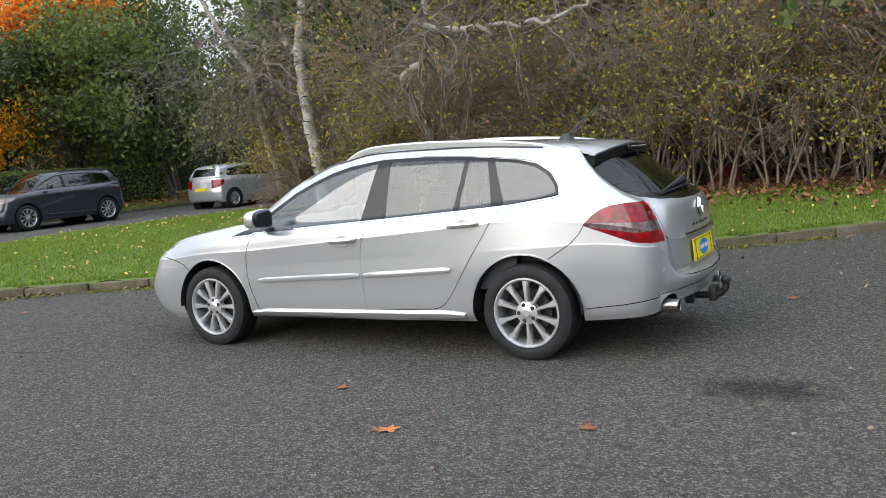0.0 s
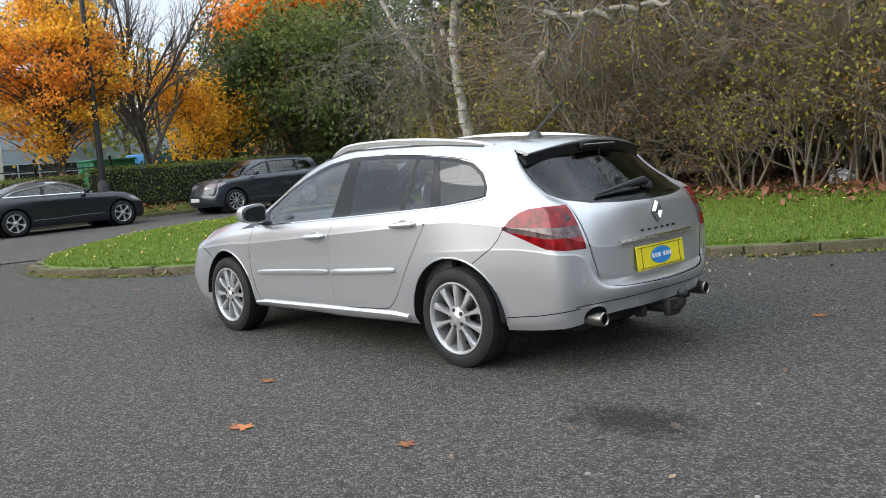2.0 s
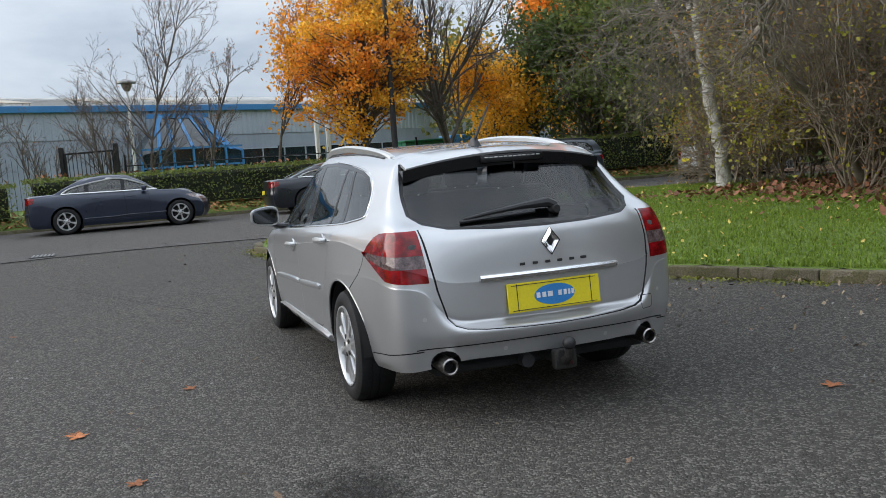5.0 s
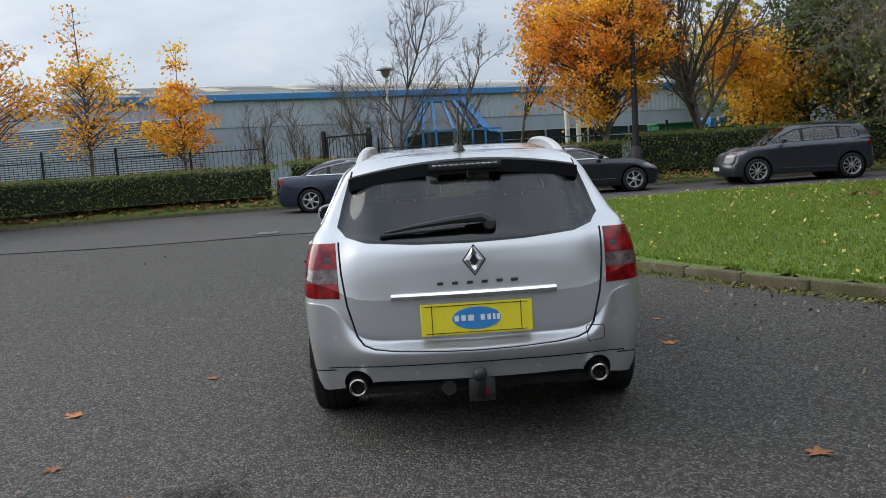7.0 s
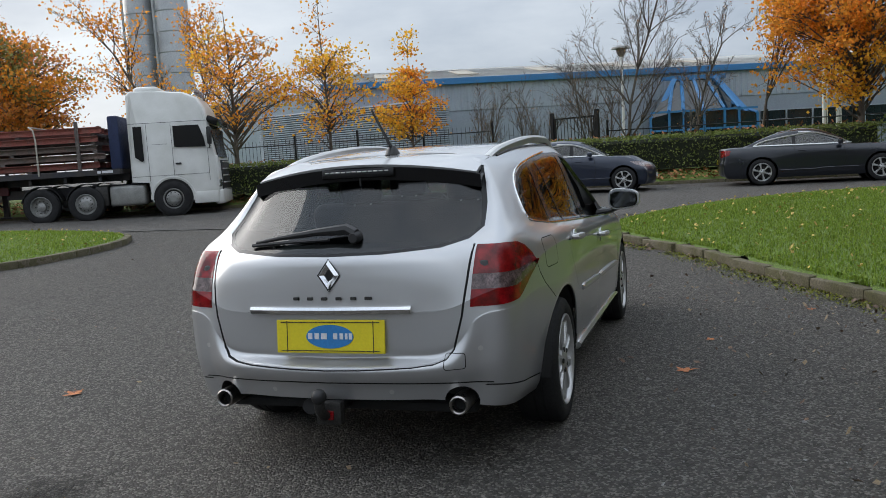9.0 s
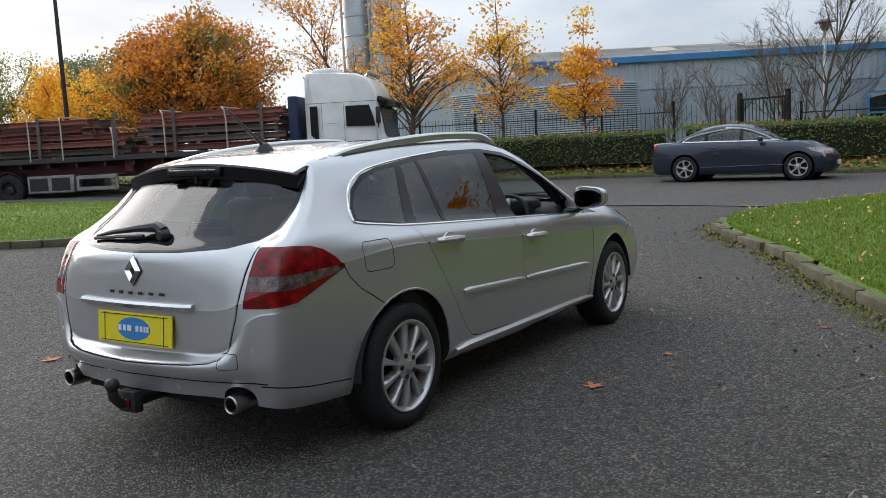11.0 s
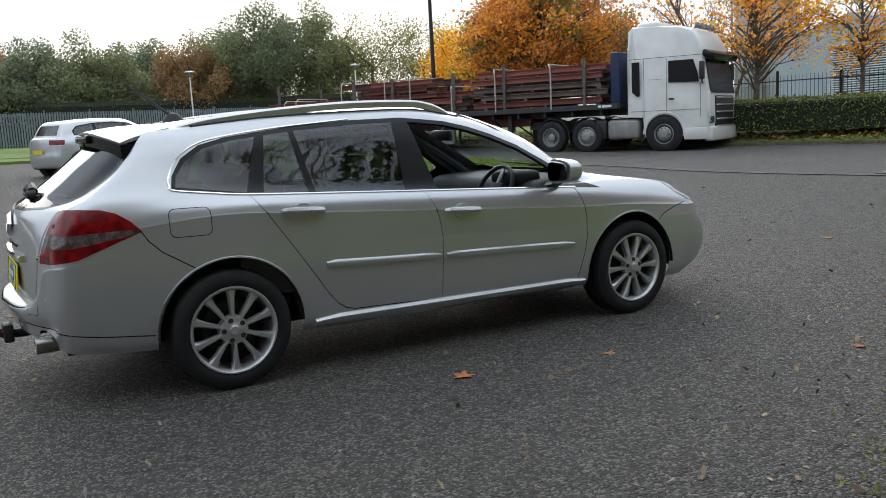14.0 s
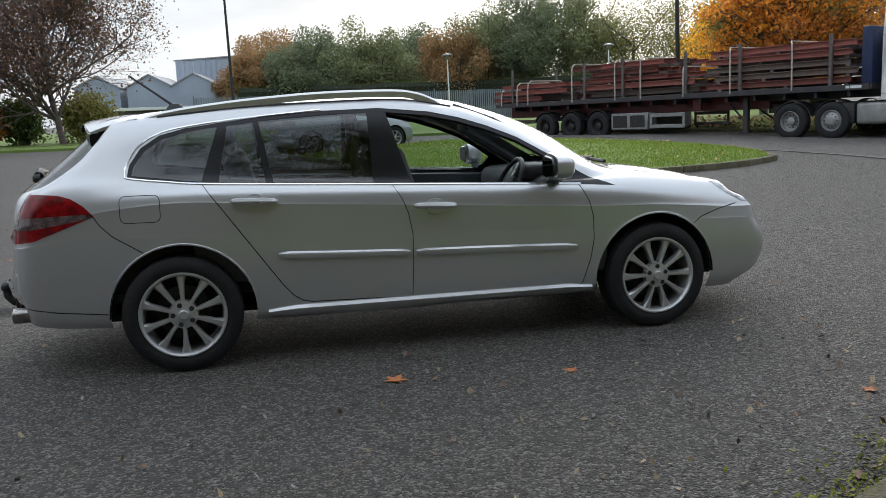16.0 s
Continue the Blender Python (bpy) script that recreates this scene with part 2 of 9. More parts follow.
M_LENS = mat("clear_lens", (0.36, 0.31, 0.31), 0.15, 0.2, 0.5, 25, 140, coat=0.4, second=(0.16, 0.12, 0.12))
M_HEADLAMP = mat("headlamp_lens", (0.50, 0.52, 0.54), 0.10, 0.7, 0.5, 22, 70, coat=1.0, second=(0.12, 0.13, 0.14))
M_YELLOW = mat("yellow_plate", (0.80, 0.66, 0.02), 0.45, 0, 0.05, 4, 100)
M_BLUE = mat("blue_print", (0.03, 0.22, 0.55), 0.45, 0, 0.08, 6, 100)
M_WHITE = mat("white_print", (0.75, 0.76, 0.78), 0.5, 0, 0.08, 6, 100)

# ---- building tools ----
from mathutils.bvhtree import BVHTree

def ground_z(x, y):
    """The carriageway falls gently towards the middle of the junction."""
    return max(0.0155 * max(0.0, min(x, 60.0) - 1.5), min(0.34, 0.02 * max(0.0, y - 4.0)))


def mesh_from(name, verts, faces, material, smooth=True):
    me = bpy.data.meshes.new(name)
    me.from_pydata([tuple(v) for v in verts], [], faces)
    me.materials.append(material)
    if smooth:
        me.polygons.foreach_set("use_smooth", [True] * len(me.polygons))
    me.update()
    return me


def array_mesh(name, verts, quads, material, smooth=False):
    """A mesh of quads (n x 4) from numpy arrays."""
    me = bpy.data.meshes.new(name)
    n = len(quads)
    me.vertices.add(len(verts))
    me.vertices.foreach_set("co", np.asarray(verts, np.float32).ravel())
    me.loops.add(n * 4)
    me.loops.foreach_set("vertex_index", np.asarray(quads, np.int32).ravel())
    me.polygons.add(n)
    me.polygons.foreach_set("loop_start", np.arange(0, n * 4, 4, dtype=np.int32))
    me.polygons.foreach_set("use_smooth", np.full(n, smooth))
    me.materials.append(material)
    me.update(calc_edges=True)
    return me


def part(name, bm, material, parent=None, label="", smooth=True, at=None):
    """Links a bmesh as one mesh object under a thing or a part."""
    me = bpy.data.meshes.new(name)
    bm.to_mesh(me)
    bm.free()
    me.materials.append(material)
    if smooth:
        me.polygons.foreach_set("use_smooth", [True] * len(me.polygons))
        me.set_sharp_from_angle(angle=radians(38))
    return hang(name, me, parent, label, at)


def hang(name, me, parent=None, label="", at=None):
    ob = new(name, me)
    if parent is not None:
        ob.parent = parent
    if at is not None:
        ob.matrix_basis = at
    if label:
        ob["label"] = label
    return ob


def thing(name, label, category, group="", at=None, kind=""):
    ob = tagged(new(name), label, category, group, kind)
    if at is not None:
        ob.matrix_basis = at
    return ob


def box(sx, sy, sz, m=None, bevel=0.0, segs=2, bm=None):
    bm = bm or bmesh.new()
    r = bmesh.ops.create_cube(bm, size=1.0)
    bmesh.ops.scale(bm, vec=(sx, sy, sz), verts=r["verts"])
    if bevel:
        es = list({e for v in r["verts"] for e in v.link_edges})
        r2 = bmesh.ops.bevel(bm, geom=es, offset=bevel, segments=segs, affect="EDGES", profile=0.5)
        vs = list({v for f in r2["faces"] for v in f.verts} | {v for v in r["verts"] if v.is_valid})
    else:
        vs = r["verts"]
    if m is not None:
        bmesh.ops.transform(bm, matrix=m, verts=vs)
    return bm


def tube(points, radius, sides=8, bm=None, flat=1.0, caps=True):
    """A round bar along points; radius: one number or one a point."""
    bm = bm or bmesh.new()
    pts = [Vector(p) for p in points]
    rad = radius if hasattr(radius, "__len__") else [radius] * len(pts)
    rings = []
    for i, p in enumerate(pts):
        d = (pts[min(i + 1, len(pts) - 1)] - pts[max(i - 1, 0)]).normalized()
        up = Vector((0, 0, 1)) if abs(d.z) < 0.9 else Vector((1, 0, 0))
        a = d.cross(up).normalized()
        b = a.cross(d).normalized()
        rings.append([bm.verts.new(p + (a * math.cos(k * math.tau / sides) + b * math.sin(k * math.tau / sides) * flat) * rad[i]) for k in range(sides)])
    for r0, r1 in zip(rings, rings[1:]):
        for k in range(sides):
            bm.faces.new((r0[k], r0[(k + 1) % sides], r1[(k + 1) % sides], r1[k]))
    if caps:
        bm.faces.new(rings[0][::-1])
        bm.faces.new(rings[-1])
    return bm


def lathe(profile, n=40, axis="y", bm=None, start=0.0, sweep=math.tau):
    """Turns a profile of (radius, along) round an axis through the origin."""
    bm = bm or bmesh.new()
    full = abs(sweep - math.tau) < 1e-6
    cols = []
    for i in range(n if full else n + 1):
        a = start + sweep * i / n
        c, s = math.cos(a), math.sin(a)
        if axis == "y":
            cols.append([bm.verts.new((r * c, h, r * s)) for r, h in profile])
        elif axis == "x":
            cols.append([bm.verts.new((h, r * c, r * s)) for r, h in profile])
        else:
            cols.append([bm.verts.new((r * c, r * s, h)) for r, h in profile])
    for i in range(len(cols) if full else len(cols) - 1):
        a, b = cols[i], cols[(i + 1) % len(cols)]
        for k in range(len(profile) - 1):
            bm.faces.new((a[k], b[k], b[k + 1], a[k + 1]))
    bmesh.ops.remove_doubles(bm, verts=bm.verts, dist=1e-6)
    bmesh.ops.recalc_face_normals(bm, faces=bm.faces)
    return bm


def catmull(ps, t):
    """Catmull-Rom through ps (n x k) at parameters t in 0..n-1."""
    ps = np.asarray(ps, float)
    i = np.clip(np.floor(t).astype(int), 0, len(ps) - 2)
    f = (t - i)[:, None]
    ext = np.vstack([2 * ps[0] - ps[1], ps, 2 * ps[-1] - ps[-2]])
    p0, p1, p2, p3 = ext[i], ext[i + 1], ext[i + 2], ext[i + 3]
    return 0.5 * (2 * p1 + (p2 - p0) * f + (2 * p0 - 5 * p1 + 4 * p2 - p3) * f**2 + (3 * p1 - p0 - 3 * p2 + p3) * f**3)


def steps(lo, hi, d):
    return [lo + d * i for i in range(int(round((hi - lo) / d)) + 1)]

# ---- car bodies: shape lines round the car, joined into a skin, then cut into panels ----
STATIONS = (-1.85, -1.38, -0.9, 0.0, 0.9, 1.38, 1.85)


def line(rear, sides, front, z, xs=STATIONS, corner=0.78):
    """One shape line of the left half: rear (x, bow, half width), half widths at seven stations, front (x, bow, half width), z at eleven places from the rear middle to the front middle."""
    xr, br, yr = rear
    xf, bf, yf = front
    zr, zc, *zs, zfc, zf = z
    p = [(xr, 0.0, zr), (xr + br * 0.16, yr * 0.45, zr + (zc - zr) * 0.03), (xr + br * 0.52, yr * 0.8, zr + (zc - zr) * 0.16), (xr + br, yr, zc)]
    a, b = Vector(p[-1]), Vector((xs[0], sides[0], zs[0]))
    p.append((b.x + (a.x - b.x) * corner, a.y + (b.y - a.y) * corner, (a.z + b.z) / 2))
    p += [(x, y, h) for x, y, h in zip(xs, sides, zs)]
    a, b = Vector((xf - bf, yf, zfc)), Vector(p[-1])
    p.append((b.x + (a.x - b.x) * corner, a.y + (b.y - a.y) * corner, (a.z + b.z) / 2))
    p += [tuple(a), (xf - bf * 0.22, yf * 0.55, zf + (zfc - zf) * 0.3), (xf, 0.0, zf)]
    return p


def skin(lines, per_u=8, per_v=5):
    """Both halves of the body as one bmesh, with smooth normals kept in a layer so that cuts leave the shading alone."""
    nu, nv = (len(lines[0]) - 1) * per_u + 1, (len(lines) - 1) * per_v + 1
    rows = np.array([catmull(r, np.linspace(0, len(r) - 1, nu)) for r in lines])
    grid = np.stack([catmull(rows[:, i], np.linspace(0, len(lines) - 1, nv)) for i in range(nu)], 1)
    grid[:, 0, 1] = grid[:, -1, 1] = grid[-1, :, 1] = 0
    du, dv = np.gradient(grid, axis=1), np.gradient(grid, axis=0)
    du[:, 0, 2] = du[:, -1, 2] = 0
    du[:, 0, 0] = du[:, -1, 0] = 0
    nrm = np.cross(dv, du)
    nrm[-1] = nrm[-2]
    nrm[-1, :, 1] = 0
    nrm[:, 0, 1] = nrm[:, -1, 1] = 0
    nrm /= np.linalg.norm(nrm, axis=-1, keepdims=True) + 1e-9
    if nrm[nv // 3, nu // 2, 1] < 0:
        nrm = -nrm
    bm = bmesh.new()
    lay = bm.verts.layers.float_vector.new("nrm")
    for side in (1, -1):
        vs = []
        for j in range(nv):
            vs.append([])
            for i in range(nu):
                v = bm.verts.new((grid[j, i, 0], grid[j, i, 1] * side, grid[j, i, 2]))
                v[lay] = (nrm[j, i, 0], nrm[j, i, 1] * side, nrm[j, i, 2])
                vs[-1].append(v)
        for j in range(nv - 1):
            for i in range(nu - 1):
                q = (vs[j][i], vs[j][i + 1], vs[j + 1][i + 1], vs[j + 1][i])
                bm.faces.new(q if side < 0 else q[::-1])
    bmesh.ops.remove_doubles(bm, verts=bm.verts, dist=1e-5)
    bmesh.ops.dissolve_degenerate(bm, edges=bm.edges, dist=1e-5)
    return bm


def inside(poly, a, b):
    hit = False
    for (x0, y0), (x1, y1) in zip(poly, poly[1:] + poly[:1]):
        if (y0 > b) != (y1 > b) and a < (x1 - x0) * (b - y0) / (y1 - y0) + x0:
            hit = not hit
    return hit


AXES3 = {"xz": (0, 2, 1), "yz": (1, 2, 0), "xy": (0, 1, 2)}


def cut(bm, poly, plane, test, pad=0.001):
    """Cuts the outline poly, drawn in the given plane, through the faces that test() picks; returns the faces within it."""
    i, j, k = AXES3[plane]
    poly = [tuple(p) for p in poly]

    def span(f):
        a, b = [v.co[i] for v in f.verts], [v.co[j] for v in f.verts]
        return min(a), max(a), min(b), max(b)

    pa, pb = [p[0] for p in poly], [p[1] for p in poly]
    lo_a, hi_a, lo_b, hi_b = min(pa) - pad, max(pa) + pad, min(pb) - pad, max(pb) + pad
    pool = {}
    for f in bm.faces:
        v = f.verts[0].co
        if not (lo_a - 0.3 < v[i] < hi_a + 0.3 and lo_b - 0.3 < v[j] < hi_b + 0.3):
            continue
        s = span(f)
        if s[1] >= lo_a and s[0] <= hi_a and s[3] >= lo_b and s[2] <= hi_b and test(f):
            pool[f] = s
    for (a0, b0), (a1, b1) in zip(poly, poly[1:] + poly[:1]):
        lo_a, hi_a, lo_b, hi_b = min(a0, a1) - pad, max(a0, a1) + pad, min(b0, b1) - pad, max(b0, b1) + pad
        faces = [f for f, s in pool.items() if s[1] >= lo_a and s[0] <= hi_a and s[3] >= lo_b and s[2] <= hi_b]
        if not faces:
            continue
        co, no = [0.0] * 3, [0.0] * 3
        co[i], co[j] = a0, b0
        no[i], no[j] = b1 - b0, a0 - a1
        if abs(no[i]) + abs(no[j]) < 1e-9:
            continue
        geom = list({v for f in faces for v in f.verts}) + list({e for f in faces for e in f.edges}) + faces
        for f in faces:
            del pool[f]
        r = bmesh.ops.bisect_plane(bm, geom=geom, dist=1e-6, plane_co=co, plane_no=Vector(no).normalized())
        for f in [g for g in r["geom"] if isinstance(g, bmesh.types.BMFace)] + [f for f in faces if f.is_valid]:
            pool[f] = span(f)
    out = []
    for f in pool:
        c = f.calc_center_median()
        if inside(poly, c[i], c[j]) and test(f):
            out.append(f)
    return out


def ribbon(pts, width):
    """Outlines of a thin band along a line of points, one a stretch."""
    for (a0, b0), (a1, b1) in zip(pts, pts[1:]):
        d = Vector((a1 - a0, b1 - b0)).normalized()
        n, e = Vector((-d.y, d.x)) * width / 2, d * width * 0.3
        yield [(a0 + n.x - e.x, b0 + n.y - e.y), (a1 + n.x + e.x, b1 + n.y + e.y), (a1 - n.x + e.x, b1 - n.y + e.y), (a0 - n.x - e.x, b0 - n.y - e.y)]


def take(bm, faces, name, material, parent, label="", push=0.0, delete=True, thick=0.0):
    """Moves faces out of the skin into a part of their own; push: metres along their normals."""
    if not faces:
        return None
    lay = bm.verts.layers.float_vector["nrm"]
    ids, vs, ns, fs = {}, [], [], []
    for f in faces:
        for v in f.verts:
            if v not in ids:
                n = Vector(v[lay]).normalized()
                ids[v] = len(vs)
                vs.append(v.co + n * push)
                ns.append(n)
        fs.append([ids[v] for v in f.verts])
    edges = {}
    if thick:
        count = {}
        for f in fs:
            for a, b in zip(f, f[1:] + f[:1]):
                count[frozenset((a, b))] = count.get(frozenset((a, b)), 0) + 1
                edges[frozenset((a, b))] = (a, b)
        rim = [edges[e] for e, c in count.items() if c == 1]
        back = {}
        for e in rim:
            for a in e:
                if a not in back:
                    back[a] = len(vs)
                    vs.append(vs[a] - ns[a] * thick)
                    ns.append(ns[a])
        fs += [[b, a, back[a], back[b]] for a, b in rim]
    me = mesh_from(name, vs, fs, material)
    me.normals_split_custom_set_from_vertices([tuple(n) for n in ns])
    if delete:
        bmesh.ops.delete(bm, geom=faces, context="FACES")
    return hang(name, me, parent, label)


def ring(cx, cz, r, n=30, r2=None):
    return [(cx + r * math.cos(math.tau * i / n), cz + (r2 or r) * math.sin(math.tau * i / n)) for i in range(n)]


def round_rect(x0, y0, x1, y1, r, n=4):
    out = []
    for cx, cy, a in ((x1 - r, y1 - r, 0), (x0 + r, y1 - r, 90), (x0 + r, y0 + r, 180), (x1 - r, y0 + r, 270)):
        out += [(cx + r * math.cos(radians(a + 90 * i / n)), cy + r * math.sin(radians(a + 90 * i / n))) for i in range(n + 1)]
    return out


WHEELS = {}


def bare(name, parent, at):
    """An empty part that carries sub-parts."""
    ob = new(name)
    ob.parent = parent
    ob.matrix_basis = at
    return ob


def wheel(parent, x, y, z, side, r=0.318, rim=0.228, width=0.215, spokes=10, turn=0.0, alloy=None, dish=0.0, nut_r=0.054, wide=1.0):
    """A road wheel: tyre, rim, tapered spokes, hub, nuts, brake disc. side: +1 left, -1 right; y is the outer face."""
    alloy = alloy or M_ALLOY
    w = bare("wheel", parent, pose(x, y, z) @ (Matrix.Identity(4) if side > 0 else pose(0, 0, 0, 0, 0, 180)) @ pose(0, 0, 0, 0, -math.degrees(turn), 0))
    key = (r, rim, width, spokes, alloy.name, dish, wide)
    if key in WHEELS:
        for nm, me, at in WHEELS[key]:
            hang(nm, me, w, "", at)
        return w
    h = width
    prof = [(rim - 0.004, -0.012), (rim + 0.010, 0.0), (rim + 0.03, 0.006), (r - 0.03, 0.002), (r - 0.008, -0.012), (r, -0.035), (r, -h * 0.30), (r - 0.006, -h * 0.305), (r - 0.006, -h * 0.33), (r, -h * 0.335),
            (r, -h * 0.5), (r - 0.006, -h * 0.505), (r - 0.006, -h * 0.53), (r, -h * 0.535), (r, -h + 0.035), (r - 0.02, -h + 0.006), (rim + 0.01, -h)]
    made = [part("tyre", lathe(prof, 48), M_RUBBER, w)]
    made.append(part("rim", lathe([(rim + 0.004, -0.008), (rim + 0.002, 0.003), (rim - 0.006, 0.004), (rim - 0.016, -0.006), (rim - 0.02, -0.03), (rim - 0.028, -0.12), (rim - 0.02, -h + 0.01)], 48), alloy, w))
    bm = bmesh.new()
    vs = []
    for rad, half, yy in ((0.035, 0.014, -0.016 - dish), (0.09, 0.0105, -0.012 - dish), (rim - 0.06, 0.016, -0.012), (rim - 0.012, 0.027, -0.016)):
        half *= wide
        vs.append([bm.verts.new((rad, yy + d, q)) for q, d in ((-half, -0.008), (-half * 0.55, 0.004), (half * 0.55, 0.004), (half, -0.008), (half * 0.8, -0.05), (-half * 0.8, -0.05))])
    for p, q in zip(vs, vs[1:]):
        for k in range(6):
            bm.faces.new((p[k], p[(k + 1) % 6], q[(k + 1) % 6], q[k]))
    bm.faces.new(vs[0])
    bm.faces.new(vs[-1][::-1])
    bmesh.ops.recalc_face_normals(bm, faces=bm.faces)
    sp = part("spoke", bm, alloy, w)
    made.append(sp)
    for i in range(1, spokes):
        made.append(hang("spoke", sp.data, w, "", pose(0, 0, 0, 0, 360 * i / spokes, 0)))
    made.append(part("hub", lathe([(0.0, 0.002), (0.022, 0.002), (0.028, -0.003), (0.05, -0.006), (0.075, -0.012), (0.08, -0.05)], 28), alloy, w))
    nut = None
    for i in range(5):
        a = math.tau * (i + 0.25) / 5
        at = pose(nut_r * math.cos(a), -0.004, -nut_r * math.sin(a))
        nut = part("wheel_nut", lathe([(0.0, 0.001), (0.011, 0.002), (0.0135, 0.0), (0.0135, -0.014)], 12), M_STEELDARK, w, at=at) if nut is None else hang("wheel_nut", nut.data, w, "", at)
        made.append(nut)
    made.append(part("brake_disc", lathe([(0.05, -0.09), (0.145, -0.09), (0.145, -0.11), (0.05, -0.11)], 36), M_STEELDARK, w))
    made.append(part("wheel_back", lathe([(0.0, -0.125), (rim - 0.03, -0.125)], 30), M_GAP, w))
    WHEELS[key] = [(o.name.split(".")[0], o.data, o.matrix_basis.copy()) for o in made]
    return w

# ---- the silver estate car in the middle of the junction ----
estate = thing("estate_car", "silver metallic estate car with roof rails and tow bar on tarmac", "car")
HERO = [
    line((-2.325, 0.12, 0.585), (0.775, 0.82, 0.825, 0.83, 0.825, 0.82, 0.78), (2.17, 0.2, 0.56), (0.345, 0.31, 0.262, 0.25, 0.243, 0.243, 0.243, 0.22, 0.20, 0.24, 0.25)),
    line((-2.345, 0.13, 0.615), (0.80, 0.852, 0.862, 0.862, 0.862, 0.86, 0.81), (2.31, 0.17, 0.60), (0.40, 0.385, 0.325, 0.32, 0.31, 0.31, 0.305, 0.29, 0.28, 0.30, 0.31)),
    line((-2.375, 0.14, 0.64), (0.818, 0.877, 0.878, 0.874, 0.876, 0.885, 0.825), (2.345, 0.14, 0.62), (0.455, 0.47, 0.50, 0.50, 0.50, 0.48, 0.45, 0.45, 0.44, 0.42, 0.42)),
    line((-2.375, 0.14, 0.65), (0.828, 0.884, 0.884, 0.880, 0.881, 0.889, 0.825), (2.34, 0.15, 0.61), (0.492, 0.56, 0.62, 0.61, 0.60, 0.57, 0.54, 0.54, 0.53, 0.52, 0.52)),
    line((-2.305, 0.075, 0.66), (0.830, 0.882, 0.883, 0.881, 0.882, 0.885, 0.815), (2.315, 0.17, 0.6), (0.52, 0.68, 0.735, 0.72, 0.70, 0.67, 0.63, 0.64, 0.62, 0.60, 0.60)),
    line((-2.307, 0.09, 0.655), (0.822, 0.864, 0.880, 0.889, 0.888, 0.877, 0.80), (2.305, 0.18, 0.595), (0.72, 0.78, 0.875, 0.915, 0.885, 0.825, 0.765, 0.745, 0.70, 0.675, 0.675)),
    line((-2.295, 0.11, 0.64), (0.804, 0.846, 0.863, 0.874, 0.869, 0.850, 0.76), (2.235, 0.2, 0.56), (0.89, 0.885, 0.945, 0.962, 0.943, 0.90, 0.862, 0.83, 0.775, 0.74, 0.745)),
    line((-2.275, 0.135, 0.61), (0.773, 0.807, 0.826, 0.836, 0.822, 0.765, 0.65), (2.0, 0.26, 0.44), (0.965, 0.975, 1.017, 1.005, 0.987, 0.945, 0.91, 0.905, 0.855, 0.83, 0.845)),
    line((-2.185, 0.165, 0.605), (0.735, 0.775, 0.79, 0.805, 0.79, 0.69, 0.53), (1.60, 0.14, 0.35), (1.035, 1.04, 1.075, 1.05, 1.01, 0.965, 0.925, 0.945, 0.925, 0.915, 0.925), xs=(-1.79, -1.38, -0.9, 0.0, 0.88, 1.2, 1.42)),
    line((-2.065, 0.185, 0.595), (0.69, 0.725, 0.742, 0.757, 0.742, 0.675, 0.56), (1.22, 0.08, 0.42), (1.13, 1.135, 1.16, 1.15, 1.13, 1.10, 1.03, 0.985, 0.985, 0.985, 0.985), xs=(-1.74, -1.37, -0.9, 0.0, 0.78, 1.02, 1.1)),
    line((-1.955, 0.165, 0.575), (0.64, 0.665, 0.68, 0.695, 0.675, 0.62, 0.51), (0.84, 0.07, 0.37), (1.22, 1.225, 1.26, 1.285, 1.29, 1.28, 1.205, 1.185, 1.20, 1.21, 1.215), xs=(-1.68, -1.35, -0.9, -0.1, 0.45, 0.66, 0.76)),
    line((-1.85, 0.12, 0.548), (0.595, 0.61, 0.625, 0.64, 0.62, 0.565, 0.46), (0.52, 0.06, 0.34), (1.305, 1.30, 1.325, 1.352, 1.368, 1.375, 1.325, 1.315, 1.33, 1.345, 1.35), xs=(-1.65, -1.32, -0.9, -0.15, 0.24, 0.4, 0.47)),
    line((-1.76, 0.07, 0.49), (0.53, 0.545, 0.56, 0.57, 0.555, 0.50, 0.41), (0.26, 0.05, 0.31), (1.362, 1.345, 1.365, 1.39, 1.41, 1.42, 1.395, 1.39, 1.40, 1.41, 1.412), xs=(-1.60, -1.28, -0.9, -0.2, 0.08, 0.18, 0.23)),
    line((-1.58, 0.05, 0.30), (0.36, 0.38, 0.39, 0.39, 0.37, 0.32, 0.26), (0.08, 0.04, 0.2), (1.388, 1.385, 1.395, 1.42, 1.437, 1.45, 1.437, 1.43, 1.43, 1.432, 1.433), xs=(-1.5, -1.2, -0.85, -0.25, -0.02, 0.03, 0.06)),
    line((-1.40, 0.02, 0.0), (0.0,) * 7, (-0.05, 0.02, 0.0), (1.403, 1.404, 1.407, 1.43, 1.447, 1.458, 1.452, 1.448, 1.446, 1.445, 1.445), xs=(-1.35, -1.1, -0.8, -0.3, -0.12, -0.09, -0.07)),
]
between = lambda i, j, k: [tuple(Vector(a).lerp(Vector(b), k)) for a, b in zip(HERO[i], HERO[j])]
HERO[5:6] = [between(4, 5, 0.2), between(4, 5, 0.9), HERO[5], between(5, 6, 0.1)]
bm = skin(HERO, 9, 6)
hero_tree = BVHTree.FromBMesh(bm)
side_face = lambda s: (lambda f: f.calc_center_median().y * s > 0.35)
rear_face = lambda f: f.calc_center_median().x < -1.7
